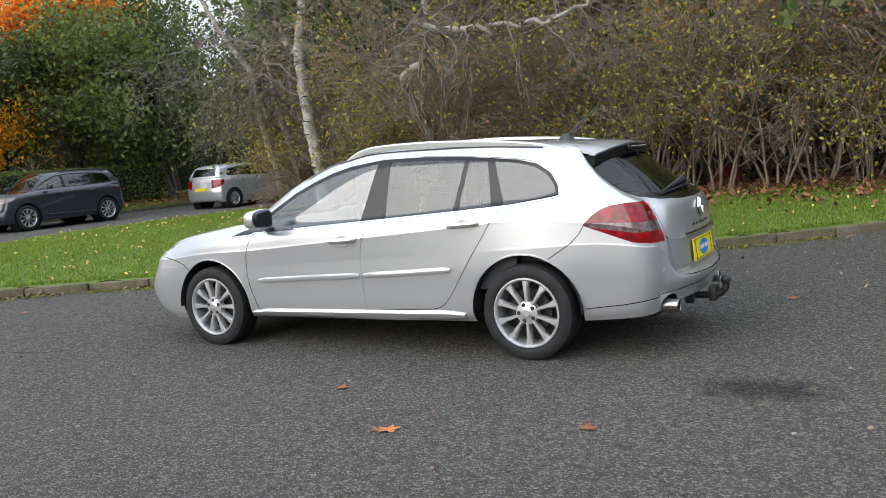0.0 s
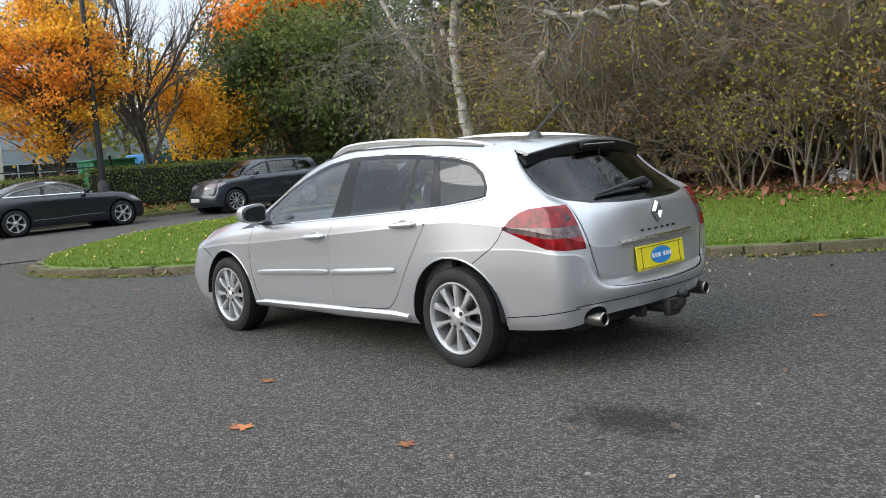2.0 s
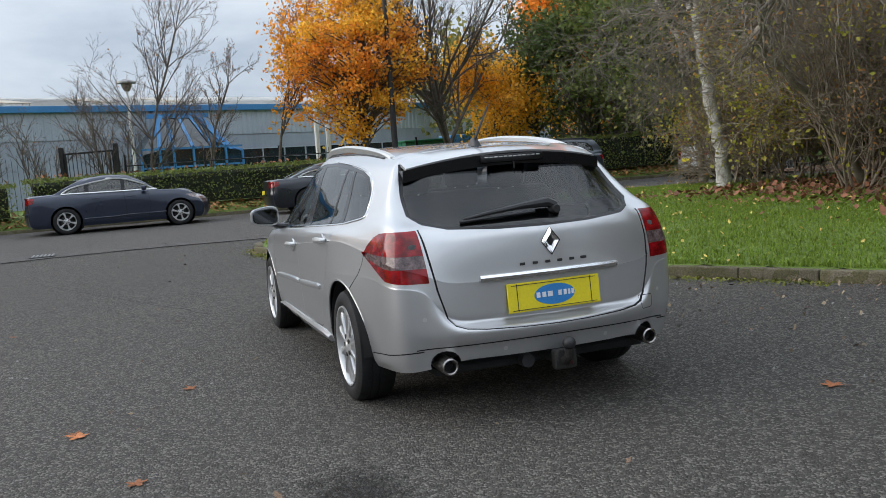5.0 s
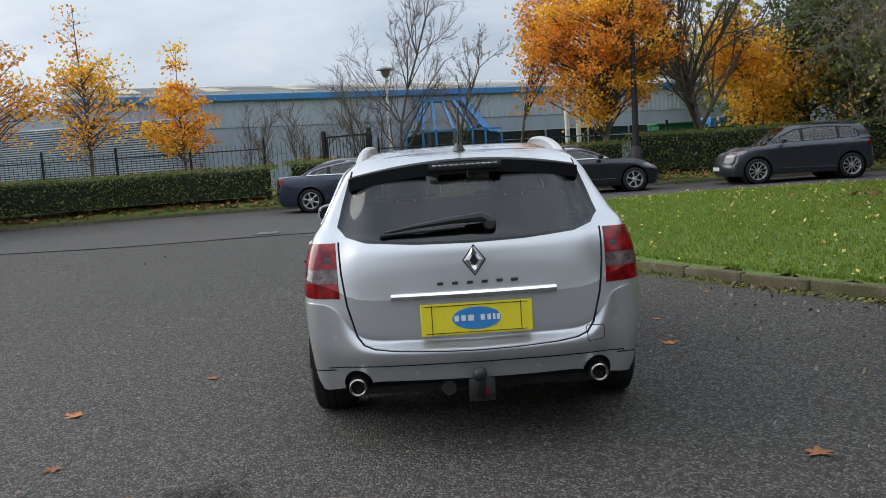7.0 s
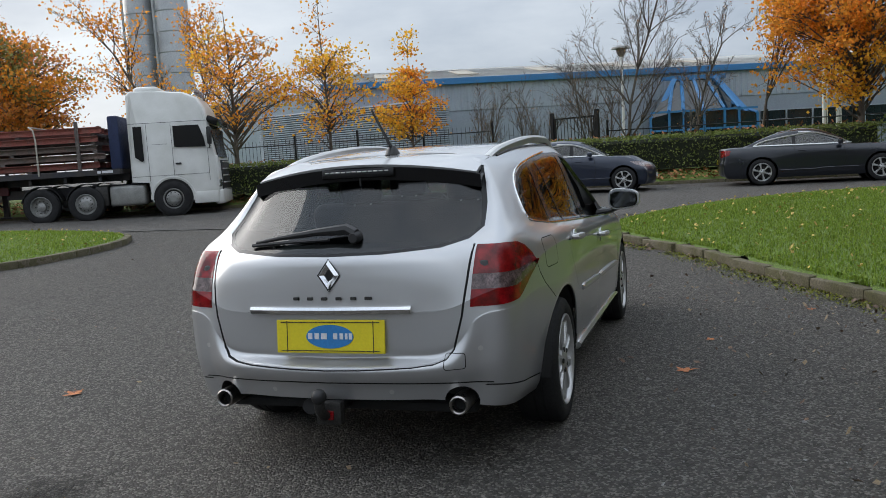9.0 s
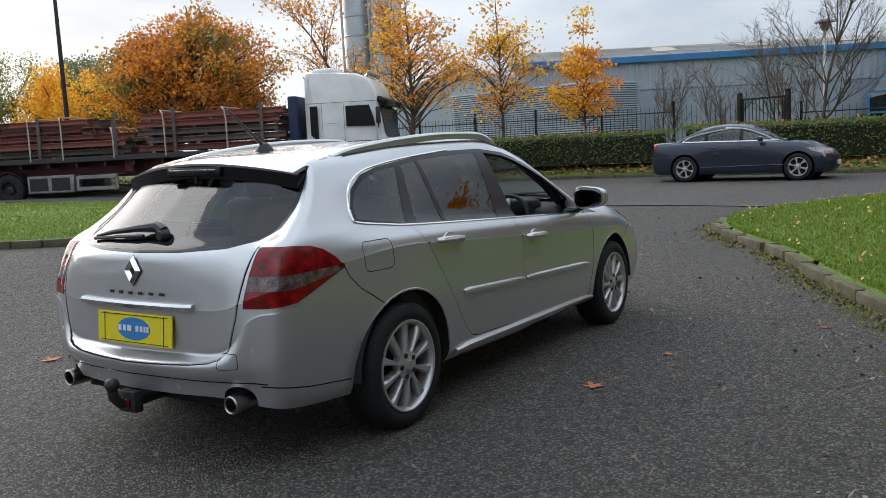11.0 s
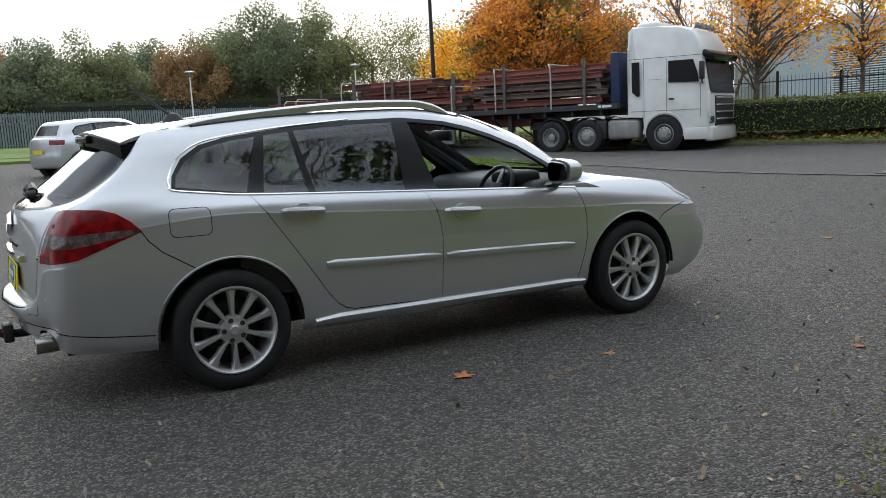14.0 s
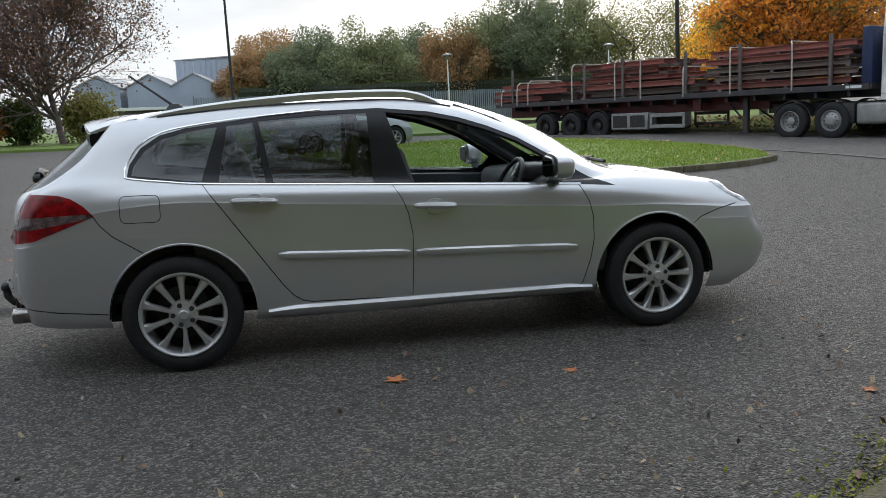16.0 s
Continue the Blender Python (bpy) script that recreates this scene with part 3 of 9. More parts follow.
GLASS_OUT = [(-1.615, 1.052), (-1.22, 1.006), (-0.65, 0.975), (-0.17, 0.95), (0.75, 0.90), (1.12, 0.872), (0.98, 0.925), (0.87, 0.99), (0.72, 1.085), (0.57, 1.175), (0.39, 1.25), (0.23, 1.302), (0.05, 1.342),
             (-0.24, 1.372), (-0.57, 1.368), (-0.9, 1.347), (-1.12, 1.324), (-1.30, 1.302), (-1.44, 1.268), (-1.54, 1.205), (-1.60, 1.12)]
PANE_F = [(-0.10, 0.953), (0.73, 0.907), (0.80, 0.998), (0.69, 1.075), (0.56, 1.155), (0.38, 1.228), (0.21, 1.282), (0.04, 1.320), (-0.205, 1.348)]
PANE_R = [(-0.855, 0.992), (-0.31, 0.962), (-0.31, 1.350), (-0.57, 1.345), (-0.915, 1.324)]
PANE_RQ = [(-1.145, 1.008), (-0.895, 0.994), (-0.945, 1.32), (-1.085, 1.307)]
PANE_Q = [(-1.592, 1.065), (-1.235, 1.015), (-1.135, 1.303), (-1.29, 1.284), (-1.425, 1.25), (-1.52, 1.192), (-1.578, 1.12)]
DOOR_GAP_R = [(-1.235, 1.008), (-1.14, 0.873), (-0.99, 0.655), (-0.842, 0.437), (-0.79, 0.375), (-0.74, 0.342), (-0.69, 0.33), (-0.12, 0.312), (0.40, 0.305), (0.895, 0.30)]
DOOR_GAP_M = [(-0.215, 0.955), (-0.165, 0.87), (-0.135, 0.79), (-0.113, 0.671), (-0.115, 0.5), (-0.126, 0.312)]
DOOR_GAP_F = [(0.885, 0.893), (0.935, 0.80), (0.962, 0.70), (0.966, 0.569), (0.945, 0.45), (0.895, 0.30)]
DOOR_F = [(-0.215, 0.955), (-0.165, 0.87), (-0.135, 0.79), (-0.113, 0.671), (-0.115, 0.5), (-0.126, 0.312), (0.40, 0.305), (0.895, 0.30), (0.945, 0.45), (0.966, 0.569), (0.962, 0.70), (0.935, 0.80), (0.885, 0.893), (0.70, 0.90)]
DOOR_R = [(-1.235, 1.008), (-1.14, 0.873), (-0.99, 0.655), (-0.842, 0.437), (-0.79, 0.375), (-0.74, 0.342), (-0.69, 0.33), (-0.126, 0.312), (-0.115, 0.5), (-0.113, 0.671), (-0.135, 0.79), (-0.165, 0.87), (-0.215, 0.955), (-0.65, 0.975)]
BUMP_GAP_R = [(-1.79, 0.865), (-1.76, 0.815), (-1.70, 0.755), (-1.62, 0.705), (-1.55, 0.66)]
BUMP_GAP_F = [(1.60, 0.60), (1.68, 0.652), (1.80, 0.685), (1.95, 0.712)]
LAMP_R = [(-1.785, 0.866), (-1.835, 0.92), (-1.895, 0.96), (-1.96, 0.981), (-2.06, 0.989), (-2.5, 0.985), (-2.5, 0.733), (-2.21, 0.737), (-2.09, 0.752)]
GATE_GAP = [(0.0, 0.487), (0.15, 0.488), (0.38, 0.496), (0.47, 0.505), (0.52, 0.522), (0.552, 0.56), (0.59, 0.70), (0.612, 0.85), (0.625, 0.99)]
REAR_GLASS = [(-0.622, 1.06), (-0.585, 1.025), (-0.49, 0.998), (-0.25, 0.982), (0.0, 0.978), (0.25, 0.982), (0.49, 0.998), (0.585, 1.025), (0.622, 1.06), (0.605, 1.15), (0.572, 1.262), (0.30, 1.290), (0.0, 1.296), (-0.30, 1.290), (-0.572, 1.262)]
HEADLAMP = [(1.81, 0.85), (1.90, 0.845), (2.0, 0.828), (2.10, 0.80), (2.19, 0.755), (2.22, 0.70), (2.10, 0.705), (1.99, 0.722), (1.90, 0.775)]

# wheel arches go right through
for s in (1, -1):
    for cx in (1.365, -1.37):
        fs = cut(bm, ring(cx, 0.312, 0.382, 36), "xz", lambda f: f.calc_center_median().y * s > 0.35 and f.calc_center_median().z < 0.8)
        bmesh.ops.delete(bm, geom=fs, context="FACES")
for s in (1, -1):
    t = side_face(s)
    dark = cut(bm, GLASS_OUT, "xz", t)
    lay_inside = set(dark)
    for nm, poly in (("front_window", PANE_F), ("rear_window", PANE_R), ("rear_window", PANE_RQ), ("quarter_window", PANE_Q)):
        inn = cut(bm, poly, "xz", lambda f: f.calc_center_median().y * s > 0.35 and f.calc_center_median().z > 0.85)
        if nm == "front_window":
            if s > 0:
                take(bm, inn, nm, M_CLEAR, estate, "clear front side window, closed", -0.004)
            else:
                bmesh.ops.delete(bm, geom=inn, context="FACES")
        else:
            take(bm, inn, nm, M_TINT, estate, "dark tinted side window", -0.003)
    dark = [f for f in bm.faces if t(f) and inside(GLASS_OUT, f.calc_center_median().x, f.calc_center_median().z)]
    take(bm, dark, "window_surround", M_GLOSSBLACK, estate, "gloss black window surround and pillars", -0.001, thick=0.02)
    # tail lamp wraps round the corner
    tl = lambda f: f.calc_center_median().y * s > 0.55 and f.calc_center_median().x < -1.7
    cut(bm, LAMP_R, "xz", tl)
    lampf = cut(bm, [(s * 0.622, 0.70), (s * 0.640, 1.02), (s * 1.0, 1.02), (s * 1.0, 0.70)], "yz", lambda f: tl(f) and inside(LAMP_R, f.calc_center_median().x, f.calc_center_median().z))
    lamp = bare("tail_lamp", estate, Matrix.Identity(4))
    picks = set(lampf)
    ok = lambda f: tl(f) and inside(LAMP_R, f.calc_center_median().x, f.calc_center_median().z) and abs(f.calc_center_median().y) > 0.622 + (f.calc_center_median().z - 0.70) * 0.056
    BAND = [(-2.5, 0.803), (-2.1, 0.81), (-1.80, 0.856), (-1.80, 0.880), (-2.1, 0.872), (-2.5, 0.866)]
    band = cut(bm, BAND, "xz", ok)
    take(bm, band, "reversing_lens", M_SMOKE, lamp, "ribbed reversing lens", 0.002)
    upper = [f for f in bm.faces if ok(f) and f.calc_center_median().z > 0.85]
    take(bm, upper, "brake_lens", M_RED, lamp, "red brake lens", 0.003, thick=0.02)
    lower = [f for f in bm.faces if ok(f)]
    take(bm, lower, "indicator_lens", M_RED, lamp, "red lower lens", 0.003, thick=0.02)
    hl = lambda f: f.calc_center_median().y * s > 0.35 and f.calc_center_median().x > 1.7
    take(bm, cut(bm, HEADLAMP, "xz", hl), "headlamp", M_HEADLAMP, estate, "clear headlamp lens over bright reflectors", 0.003, thick=0.01)
    if s < 0:
        flap = round_rect(-1.655, 0.822, -1.452, 0.962, 0.03)
        for q in ribbon(flap + flap[:1], 0.004):
            take(bm, cut(bm, q, "xz", t), "fuel_flap_gap", M_GAP, estate, "", -0.003)
        take(bm, cut(bm, round_rect(-1.65, 0.827, -1.457, 0.957, 0.027), "xz", t), "fuel_flap", M_PAINT, estate, "silver fuel filler flap")
    gaps = []
    for poly in (DOOR_GAP_R, DOOR_GAP_M, DOOR_GAP_F, BUMP_GAP_R, BUMP_GAP_F):
        for q in ribbon(poly, 0.0055):
            gaps += cut(bm, q, "xz", lambda f: f.calc_center_median().y * s > 0.55)
    gaps = [f for f in set(gaps) if f.is_valid]
    qs = [q for poly in (DOOR_GAP_R, DOOR_GAP_M, DOOR_GAP_F, BUMP_GAP_R, BUMP_GAP_F) for q in ribbon(poly, 0.0055)]
    gaps = [f for f in bm.faces if f.calc_center_median().y * s > 0.55 and any(inside(q, f.calc_center_median().x, f.calc_center_median().z) for q in qs)]
    take(bm, gaps, "shut_line", M_GAP, estate, "", -0.006)
    for nm, poly in (("front_door", DOOR_F), ("rear_door", DOOR_R)):
        fs = [f for f in bm.faces if f.calc_center_median().y * s > 0.55 and inside(poly, f.calc_center_median().x, f.calc_center_median().z)]
        take(bm, fs, nm, M_PAINT, estate, "silver door panel", thick=0.012)
# bumper groove, bumper cut-outs for the exhausts
for s in (1, -1):
    for q in ribbon([(-1.765, 0.338), (-2.0, 0.362), (-2.2, 0.395)], 0.006):
        take(bm, cut(bm, q, "xz", lambda f: f.calc_center_median().y * s > 0.6), "shut_line", M_GAP, estate, "", -0.004)
    for q in ribbon([(s * 0.70, 0.405), (s * 0.5, 0.418), (s * 0.25, 0.425), (0.0, 0.427)], 0.006):
        take(bm, cut(bm, q, "yz", lambda f: f.calc_center_median().x < -2.1), "shut_line", M_GAP, estate, "", -0.004)
    fs = cut(bm, ring(s * 0.565, 0.325, 0.07, 20), "yz", lambda f: f.calc_center_median().x < -2.0 and f.calc_center_median().z < 0.5)
    take(bm, fs, "exhaust_recess", M_GAP, estate, "black bumper cut-out", -0.06)
    for yy, zz in ((0.28, 0.383), (0.66, 0.56)):
        fs = cut(bm, ring(s * yy, zz, 0.011, 10), "yz", lambda f: f.calc_center_median().x < -2.0 and f.calc_center_median().z < 0.7)
        take(bm, fs, "parking_sensor", M_SATIN, estate, "", 0.002, thick=0.004)
for q in ribbon(round_rect(-0.60, 0.478, -0.515, 0.545, 0.012) + round_rect(-0.60, 0.478, -0.515, 0.545, 0.012)[:1], 0.0035):
    take(bm, cut(bm, q, "yz", lambda f: f.calc_center_median().x < -2.1), "tow_eye_cover_gap", M_GAP, estate, "", -0.002)
# tailgate, rear window, windscreen
for sgn in (1, -1):
    rg = [(sgn * a, b) for a, b in GATE_GAP]
    for q in ribbon(rg, 0.0095):
        take(bm, cut(bm, q, "yz", lambda f: f.calc_center_median().x < -1.95 and f.calc_center_median().z < 1.02), "shut_line", M_GAP, estate, "", -0.008)
rglass = cut(bm, REAR_GLASS, "yz", rear_face)
take(bm, rglass, "rear_screen", M_TINTREAR, estate, "dark tinted tailgate window", -0.002)
REAR_EDGE = [(-0.640, 1.058), (-0.592, 1.012), (-0.492, 0.985), (-0.25, 0.969), (0.0, 0.965), (0.25, 0.969), (0.492, 0.985), (0.592, 1.012), (0.640, 1.058), (0.622, 1.16), (0.592, 1.27), (0.575, 1.325), (0.30, 1.34), (0.0, 1.345), (-0.30, 1.34), (-0.575, 1.325), (-0.592, 1.27), (-0.622, 1.16)]
take(bm, cut(bm, REAR_EDGE, "yz", rear_face), "rear_screen_border", M_GLOSSBLACK, estate, "gloss black border of the tailgate window", -0.001)
GATE = [(a, b) for a, b in GATE_GAP[1:]] + [(-a, b) for a, b in GATE_GAP[:0:-1]]
gate_faces = [f for f in bm.faces if f.calc_center_median().x < -1.95 and inside(GATE, f.calc_center_median().y, f.calc_center_median().z)]
take(bm, gate_faces, "tailgate", M_PAINT, estate, "silver tailgate", thick=0.01)
SCREEN = [(1.235, 0.0), (1.215, 0.25), (1.155, 0.42), (1.06, 0.565), (0.80, 0.555), (0.50, 0.50), (0.30, 0.43), (0.315, 0.2), (0.325, 0.0)]
SCREEN = SCREEN + [(x, -y) for x, y in SCREEN[-2:0:-1]]
ws = cut(bm, SCREEN, "xy", lambda f: f.calc_center_median().x > 0.2 and f.calc_center_median().z > 0.96)
take(bm, ws, "windscreen", M_CLEAR, estate, "clear windscreen", -0.002)
COWL = [(1.245, 0.0), (1.225, 0.25), (1.165, 0.43), (1.07, 0.58), (1.14, 0.62), (1.25, 0.5), (1.31, 0.3), (1.34, 0.0)]
COWL = COWL + [(x, -y) for x, y in COWL[-2:0:-1]]
take(bm, cut(bm, [(x, y) for x, y in COWL], "xy", lambda f: f.calc_center_median().x > 0.9 and f.calc_center_median().z > 0.9), "cowl_panel", M_BLACK, estate, "black scuttle panel", -0.004)
GRILLE = round_rect(-0.42, 0.50, 0.42, 0.64, 0.04)
take(bm, cut(bm, GRILLE, "yz", lambda f: f.calc_center_median().x > 2.0), "grille", M_BLACK, estate, "black front grille", -0.01)
take(bm, cut(bm, round_rect(-0.46, 0.25, 0.46, 0.40, 0.05), "yz", lambda f: f.calc_center_median().x > 2.0), "lower_grille", M_BLACK, estate, "black lower grille", -0.01)
for sgn in (1, -1):
    take(bm, cut(bm, ring(sgn * 0.63, 0.47, 0.075, 20, 0.062), "yz", lambda f: f.calc_center_median().x > 1.9), "fog_lamp_recess", M_GAP, estate, "black fog lamp recess", -0.02)
    part("fog_lamp", lathe([(0.0, 0.02), (0.03, 0.018), (0.042, 0.006), (0.045, -0.02)], 20, axis="x"), M_HEADLAMP, estate, "round fog lamp", at=pose(2.19, sgn * 0.625, 0.47, 0, 0, sgn * 30))
take(bm, list(bm.faces), "body_shell", M_PAINT, estate, "silver metallic body shell", delete=False)
bm.free()

for s in (1, -1):
    for cx, cz, turn in ((1.378, 0.315, 0.31), (-1.378, 0.315, 0.0)):
        wheel(estate, cx, s * 0.872, cz, s, turn=math.pi / 2 + turn, wide=1.08)
        liner = lathe([(0.383, 0.0), (0.383, -0.36), (0.0, -0.36)], 40)
        bmesh.ops.delete(liner, geom=[f for f in liner.faces if f.calc_center_median().z < -0.02], context="FACES")
        part("arch_liner", liner, M_GAP, estate, "flat near-black disc for the shaded wheel arch opening liner", at=pose(cx - (0.013 if cx > 0 else -0.008), s * 0.862, 0.312) @ (Matrix.Identity(4) if s > 0 else pose(0, 0, 0, 0, 0, 180)))
part("underbody", box(4.2, 1.2, 0.04, pose(-0.05, 0, 0.27), 0.01), M_GAP, estate, "dark underbody")


def mirror_shell(x0, x1, hy, hz, s):
    """A rounded mirror body, cut off flat towards the rear and slimmer at its outer end."""
    bm = bmesh.new()
    bmesh.ops.create_uvsphere(bm, u_segments=24, v_segments=16, radius=1.0)
    for v in bm.verts:
        x, y, z = (math.copysign(abs(c) ** 0.62, c) for c in v.co)
        v.co = (max(x * x1, x0), y * hy, z * hz * (1 - 0.16 * y * s))
    return bm


def side_y(x, z, s=1):
    """Half width of the estate's skin at a place on its side."""
    hit = hero_tree.ray_cast(Vector((x, 2.0 * s, z)), Vector((0, -s, 0)))[0]
    return abs(hit.y) if hit else 0.8


def rear_x(y, z):
    hit = hero_tree.ray_cast(Vector((-4.0, y, z)), Vector((1, 0, 0)))[0]
    return hit.x if hit else -2.3


def top_z(x, y):
    hit = hero_tree.ray_cast(Vector((x, y, 3.0)), Vector((0, 0, -1)))[0]
    return hit.z if hit else 1.4


def on_side(points, s, height, proud, name, material, label="", round_end=True):
    """A moulding along the car's side, following its skin."""
    bm = bmesh.new()
    rings = []
    n = 14
    pts = [tuple(p) for p in catmull(points, np.linspace(0, len(points) - 1, n))]
    for i, (x, z) in enumerate(pts):
        k = 0.55 if round_end and i in (0, n - 1) else 1.0
        hh = height / 2 * k
        prof = ((-hh, -0.004), (-hh * 0.85, proud * 0.75), (-hh * 0.2, proud), (hh * 0.5, proud * 0.9), (hh * 0.95, proud * 0.35), (hh, -0.004))
        rings.append([bm.verts.new((x, s * (side_y(x, z + dz, s) + dy), z + dz)) for dz, dy in prof])
    for a, b in zip(rings, rings[1:]):
        for j in range(5):
            bm.faces.new((a[j], b[j], b[j + 1], a[j + 1]))
    bm.faces.new(rings[0])
    bm.faces.new(rings[-1][::-1])
    bmesh.ops.recalc_face_normals(bm, faces=bm.faces)
    return part(name, bm, material, estate, label)


for s in (1, -1):
    on_side([(-0.10, 0.566), (0.35, 0.552), (0.857, 0.531)], s, 0.042, 0.016, "door_moulding", M_PAINT, "silver door moulding")
    on_side([(-0.855, 0.604), (-0.5, 0.585), (-0.135, 0.568)], s, 0.042, 0.016, "door_moulding", M_PAINT, "silver door moulding")
    on_side([(-0.93, 0.283), (0.0, 0.276), (0.955, 0.270)], s, 0.078, 0.026, "sill_moulding", M_PAINT, "silver sill moulding")
    belt = [(0.90, 0.893), (0.3, 0.925), (-0.17, 0.949), (-0.65, 0.974), (-1.22, 1.005), (-1.42, 1.025), (-1.60, 1.049), (-1.622, 1.07), (-1.612, 1.12), (-1.552, 1.212), (-1.45, 1.275), (-1.30, 1.309), (-1.0, 1.343), (-0.57, 1.374)]
    bp = [(x, s * (side_y(x, z, s) + 0.001), z) for x, z in (tuple(q) for q in catmull(belt, np.linspace(0, len(belt) - 1, 60)))]
    part("window_trim", tube(bp, 0.0065, 6), M_CHROME, estate, "bright metal window trim")
    for hx, hz in ((-0.964, 0.903), (0.02, 0.822)):
        h = bare("door_handle", estate, pose(hx, s * (side_y(hx, hz, s)), hz, 0, 3, 0))
        part("handle_bar", tube([(-0.115, s * 0.002, 0.0), (-0.10, s * 0.026, 0.002), (-0.05, s * 0.034, 0.003), (0.05, s * 0.034, 0.003), (0.10, s * 0.026, 0.002), (0.115, s * 0.002, 0.0)], [0.011, 0.016, 0.018, 0.018, 0.016, 0.011], 8), M_SATIN, h, "satin silver handle")
        cup = lathe([(0.0, 0.0015), (0.035, 0.0025), (0.050, 0.004), (0.056, 0.003), (0.058, -0.004)], 24)
        bmesh.ops.scale(cup, vec=(1.0, s, 0.8), verts=cup.verts)
        bmesh.ops.recalc_face_normals(cup, faces=cup.faces)
        part("handle_cup", cup, M_PAINT, h, "", at=pose(0, 0, -0.006))
    for cx, a0, a1 in ((1.365, 8, 172), (-1.37, 8, 172)):
        lip = []
        for k in range(25):
            a = radians(a0 + (a1 - a0) * k / 24)
            x, z = cx + 0.389 * math.cos(a), 0.312 + 0.389 * math.sin(a)
            lip.append((x, s * (side_y(x, z, s) - 0.004), z))
        part("arch_lip", tube(lip, 0.006, 6), M_PAINT, estate, "silver wheel arch lip")
    # roof rail
    rp = [(-1.52, 1.368), (-1.42, 1.392), (-1.25, 1.418), (-0.95, 1.448), (-0.55, 1.472), (-0.15, 1.472), (0.0, 1.452), (0.09, 1.418), (0.14, 1.388)]
    rp = [tuple(q) for q in catmull(rp, np.linspace(0, len(rp) - 1, 40))]
    bm = bmesh.new()
    rings = []
    for x, z in rp:
        y = 0.555 + 0.02 * max(0, -x - 1.0) * -1 if x < -1 else 0.555
        hgt = 0.04 if -1.38 < x < 0.03 else 0.05
        rings.append([bm.verts.new((x, s * (y + a), z + b)) for a, b in ((-0.02, -hgt), (0.02, -hgt), (0.022, -0.008), (0.012, 0.004), (-0.012, 0.004), (-0.022, -0.008))])
    for a, b in zip(rings, rings[1:]):
        for j in range(6):
            bm.faces.new((a[j], b[j], b[(j + 1) % 6], a[(j + 1) % 6]))
    bm.faces.new(rings[0])
    bm.faces.new(rings[-1][::-1])
    bmesh.ops.recalc_face_normals(bm, faces=bm.faces)
    rail = part("roof_rail", bm, M_SATIN, estate, "satin aluminium roof rail")
    part("roof_gutter", tube([(x, s * 0.575, top_z(x, s * 0.575) + 0.002) for x in steps(-1.45, 0.2, 0.15)], 0.006, 6), M_BLACK, estate, "black roof gutter strip")
    # door mirror
    m = bare("door_mirror", estate, pose(0.71, s * 0.975, 1.008))
    part("mirror_cap", mirror_shell(-0.034, 0.085, 0.112, 0.074, s), M_PAINT, m, "silver mirror cap")
    part("mirror_housing", mirror_shell(-0.055, 0.03, 0.108, 0.071, s), M_BLACK, m, "black mirror housing")
    gl = lathe([(0.0, -0.058), (0.9, -0.058), (1.0, -0.05)], 32, axis="x")
    for v in gl.verts:
        y, z = v.co.y, v.co.z
        k = (abs(y) ** 4 + abs(z) ** 4) ** -0.25 * math.hypot(y, z) if math.hypot(y, z) > 0.01 else 1
        v.co.y, v.co.z = y * k * 0.096, z * k * 0.060 * (1 - 0.16 * y * s)
    part("mirror_glass", gl, M_MIRROR, m, "mirror glass coloured dark for a dark reflection", False)
    part("mirror_foot", tube([(0.05, -s * 0.19, -0.10), (0.02, -s * 0.11, -0.085), (0.01, -s * 0.03, -0.055)], [0.05, 0.034, 0.028], 8, flat=0.6), M_BLACK, m, "black mirror foot")
    # exhaust
    part("exhaust_pipe", lathe([(0.031, 0.06), (0.031, -0.10), (0.036, -0.105), (0.042, -0.10), (0.043, -0.06), (0.040, 0.08)], 26, axis="x"), M_PIPE, estate, "bright exhaust tailpipe", at=pose(-2.185, s * 0.565, 0.322))
    part("exhaust_bore", lathe([(0.0, -0.05), (0.031, -0.05)], 20, axis="x"), M_GAP, estate, at=pose(-2.185, s * 0.565, 0.322))
    # wiper arms on the scuttle
part("front_wiper", tube([(1.22, -0.45, 0.99), (1.20, -0.1, 1.0), (1.17, 0.35, 1.015)], [0.012, 0.009, 0.007], 6), M_BLACK, estate, "black windscreen wiper")
part("front_wiper", tube([(1.24, 0.1, 0.99), (1.19, -0.2, 1.01), (1.10, -0.55, 1.03)], [0.012, 0.009, 0.007], 6), M_BLACK, estate, "black windscreen wiper")

# spoiler over the rear window
def spoiler(x0, x1, bow, z0, z1, thick0, thick1, half, name, material, label):
    bm = bmesh.new()
    rows_ = []
    for i in range(25):
        y = -half + 2 * half * i / 24
        q = (y / half) ** 2
        xa, xb = x0 + bow * 0.5 * q, x1 + bow * q
        za, zb = z0(xa, y), z1(q)
        ring_ = []
        for k in range(5):
            t = k / 4
            ring_.append((xa + (xb - xa) * t, y, za + (zb - za) * t + 0.008 * math.sin(t * math.pi)))
        low = [(xb + 0.004, y, zb - thick1), (xa, y, za - thick0)]
        rows_.append([bm.verts.new(p) for p in ring_ + low])
    for a, b in zip(rows_, rows_[1:]):
        for j in range(7):
            bm.faces.new((a[j], b[j], b[(j + 1) % 7], a[(j + 1) % 7]))
    bm.faces.new(rows_[0])
    bm.faces.new(rows_[-1][::-1])
    bmesh.ops.recalc_face_normals(bm, faces=bm.faces)
    return part(name, bm, material, estate, label)


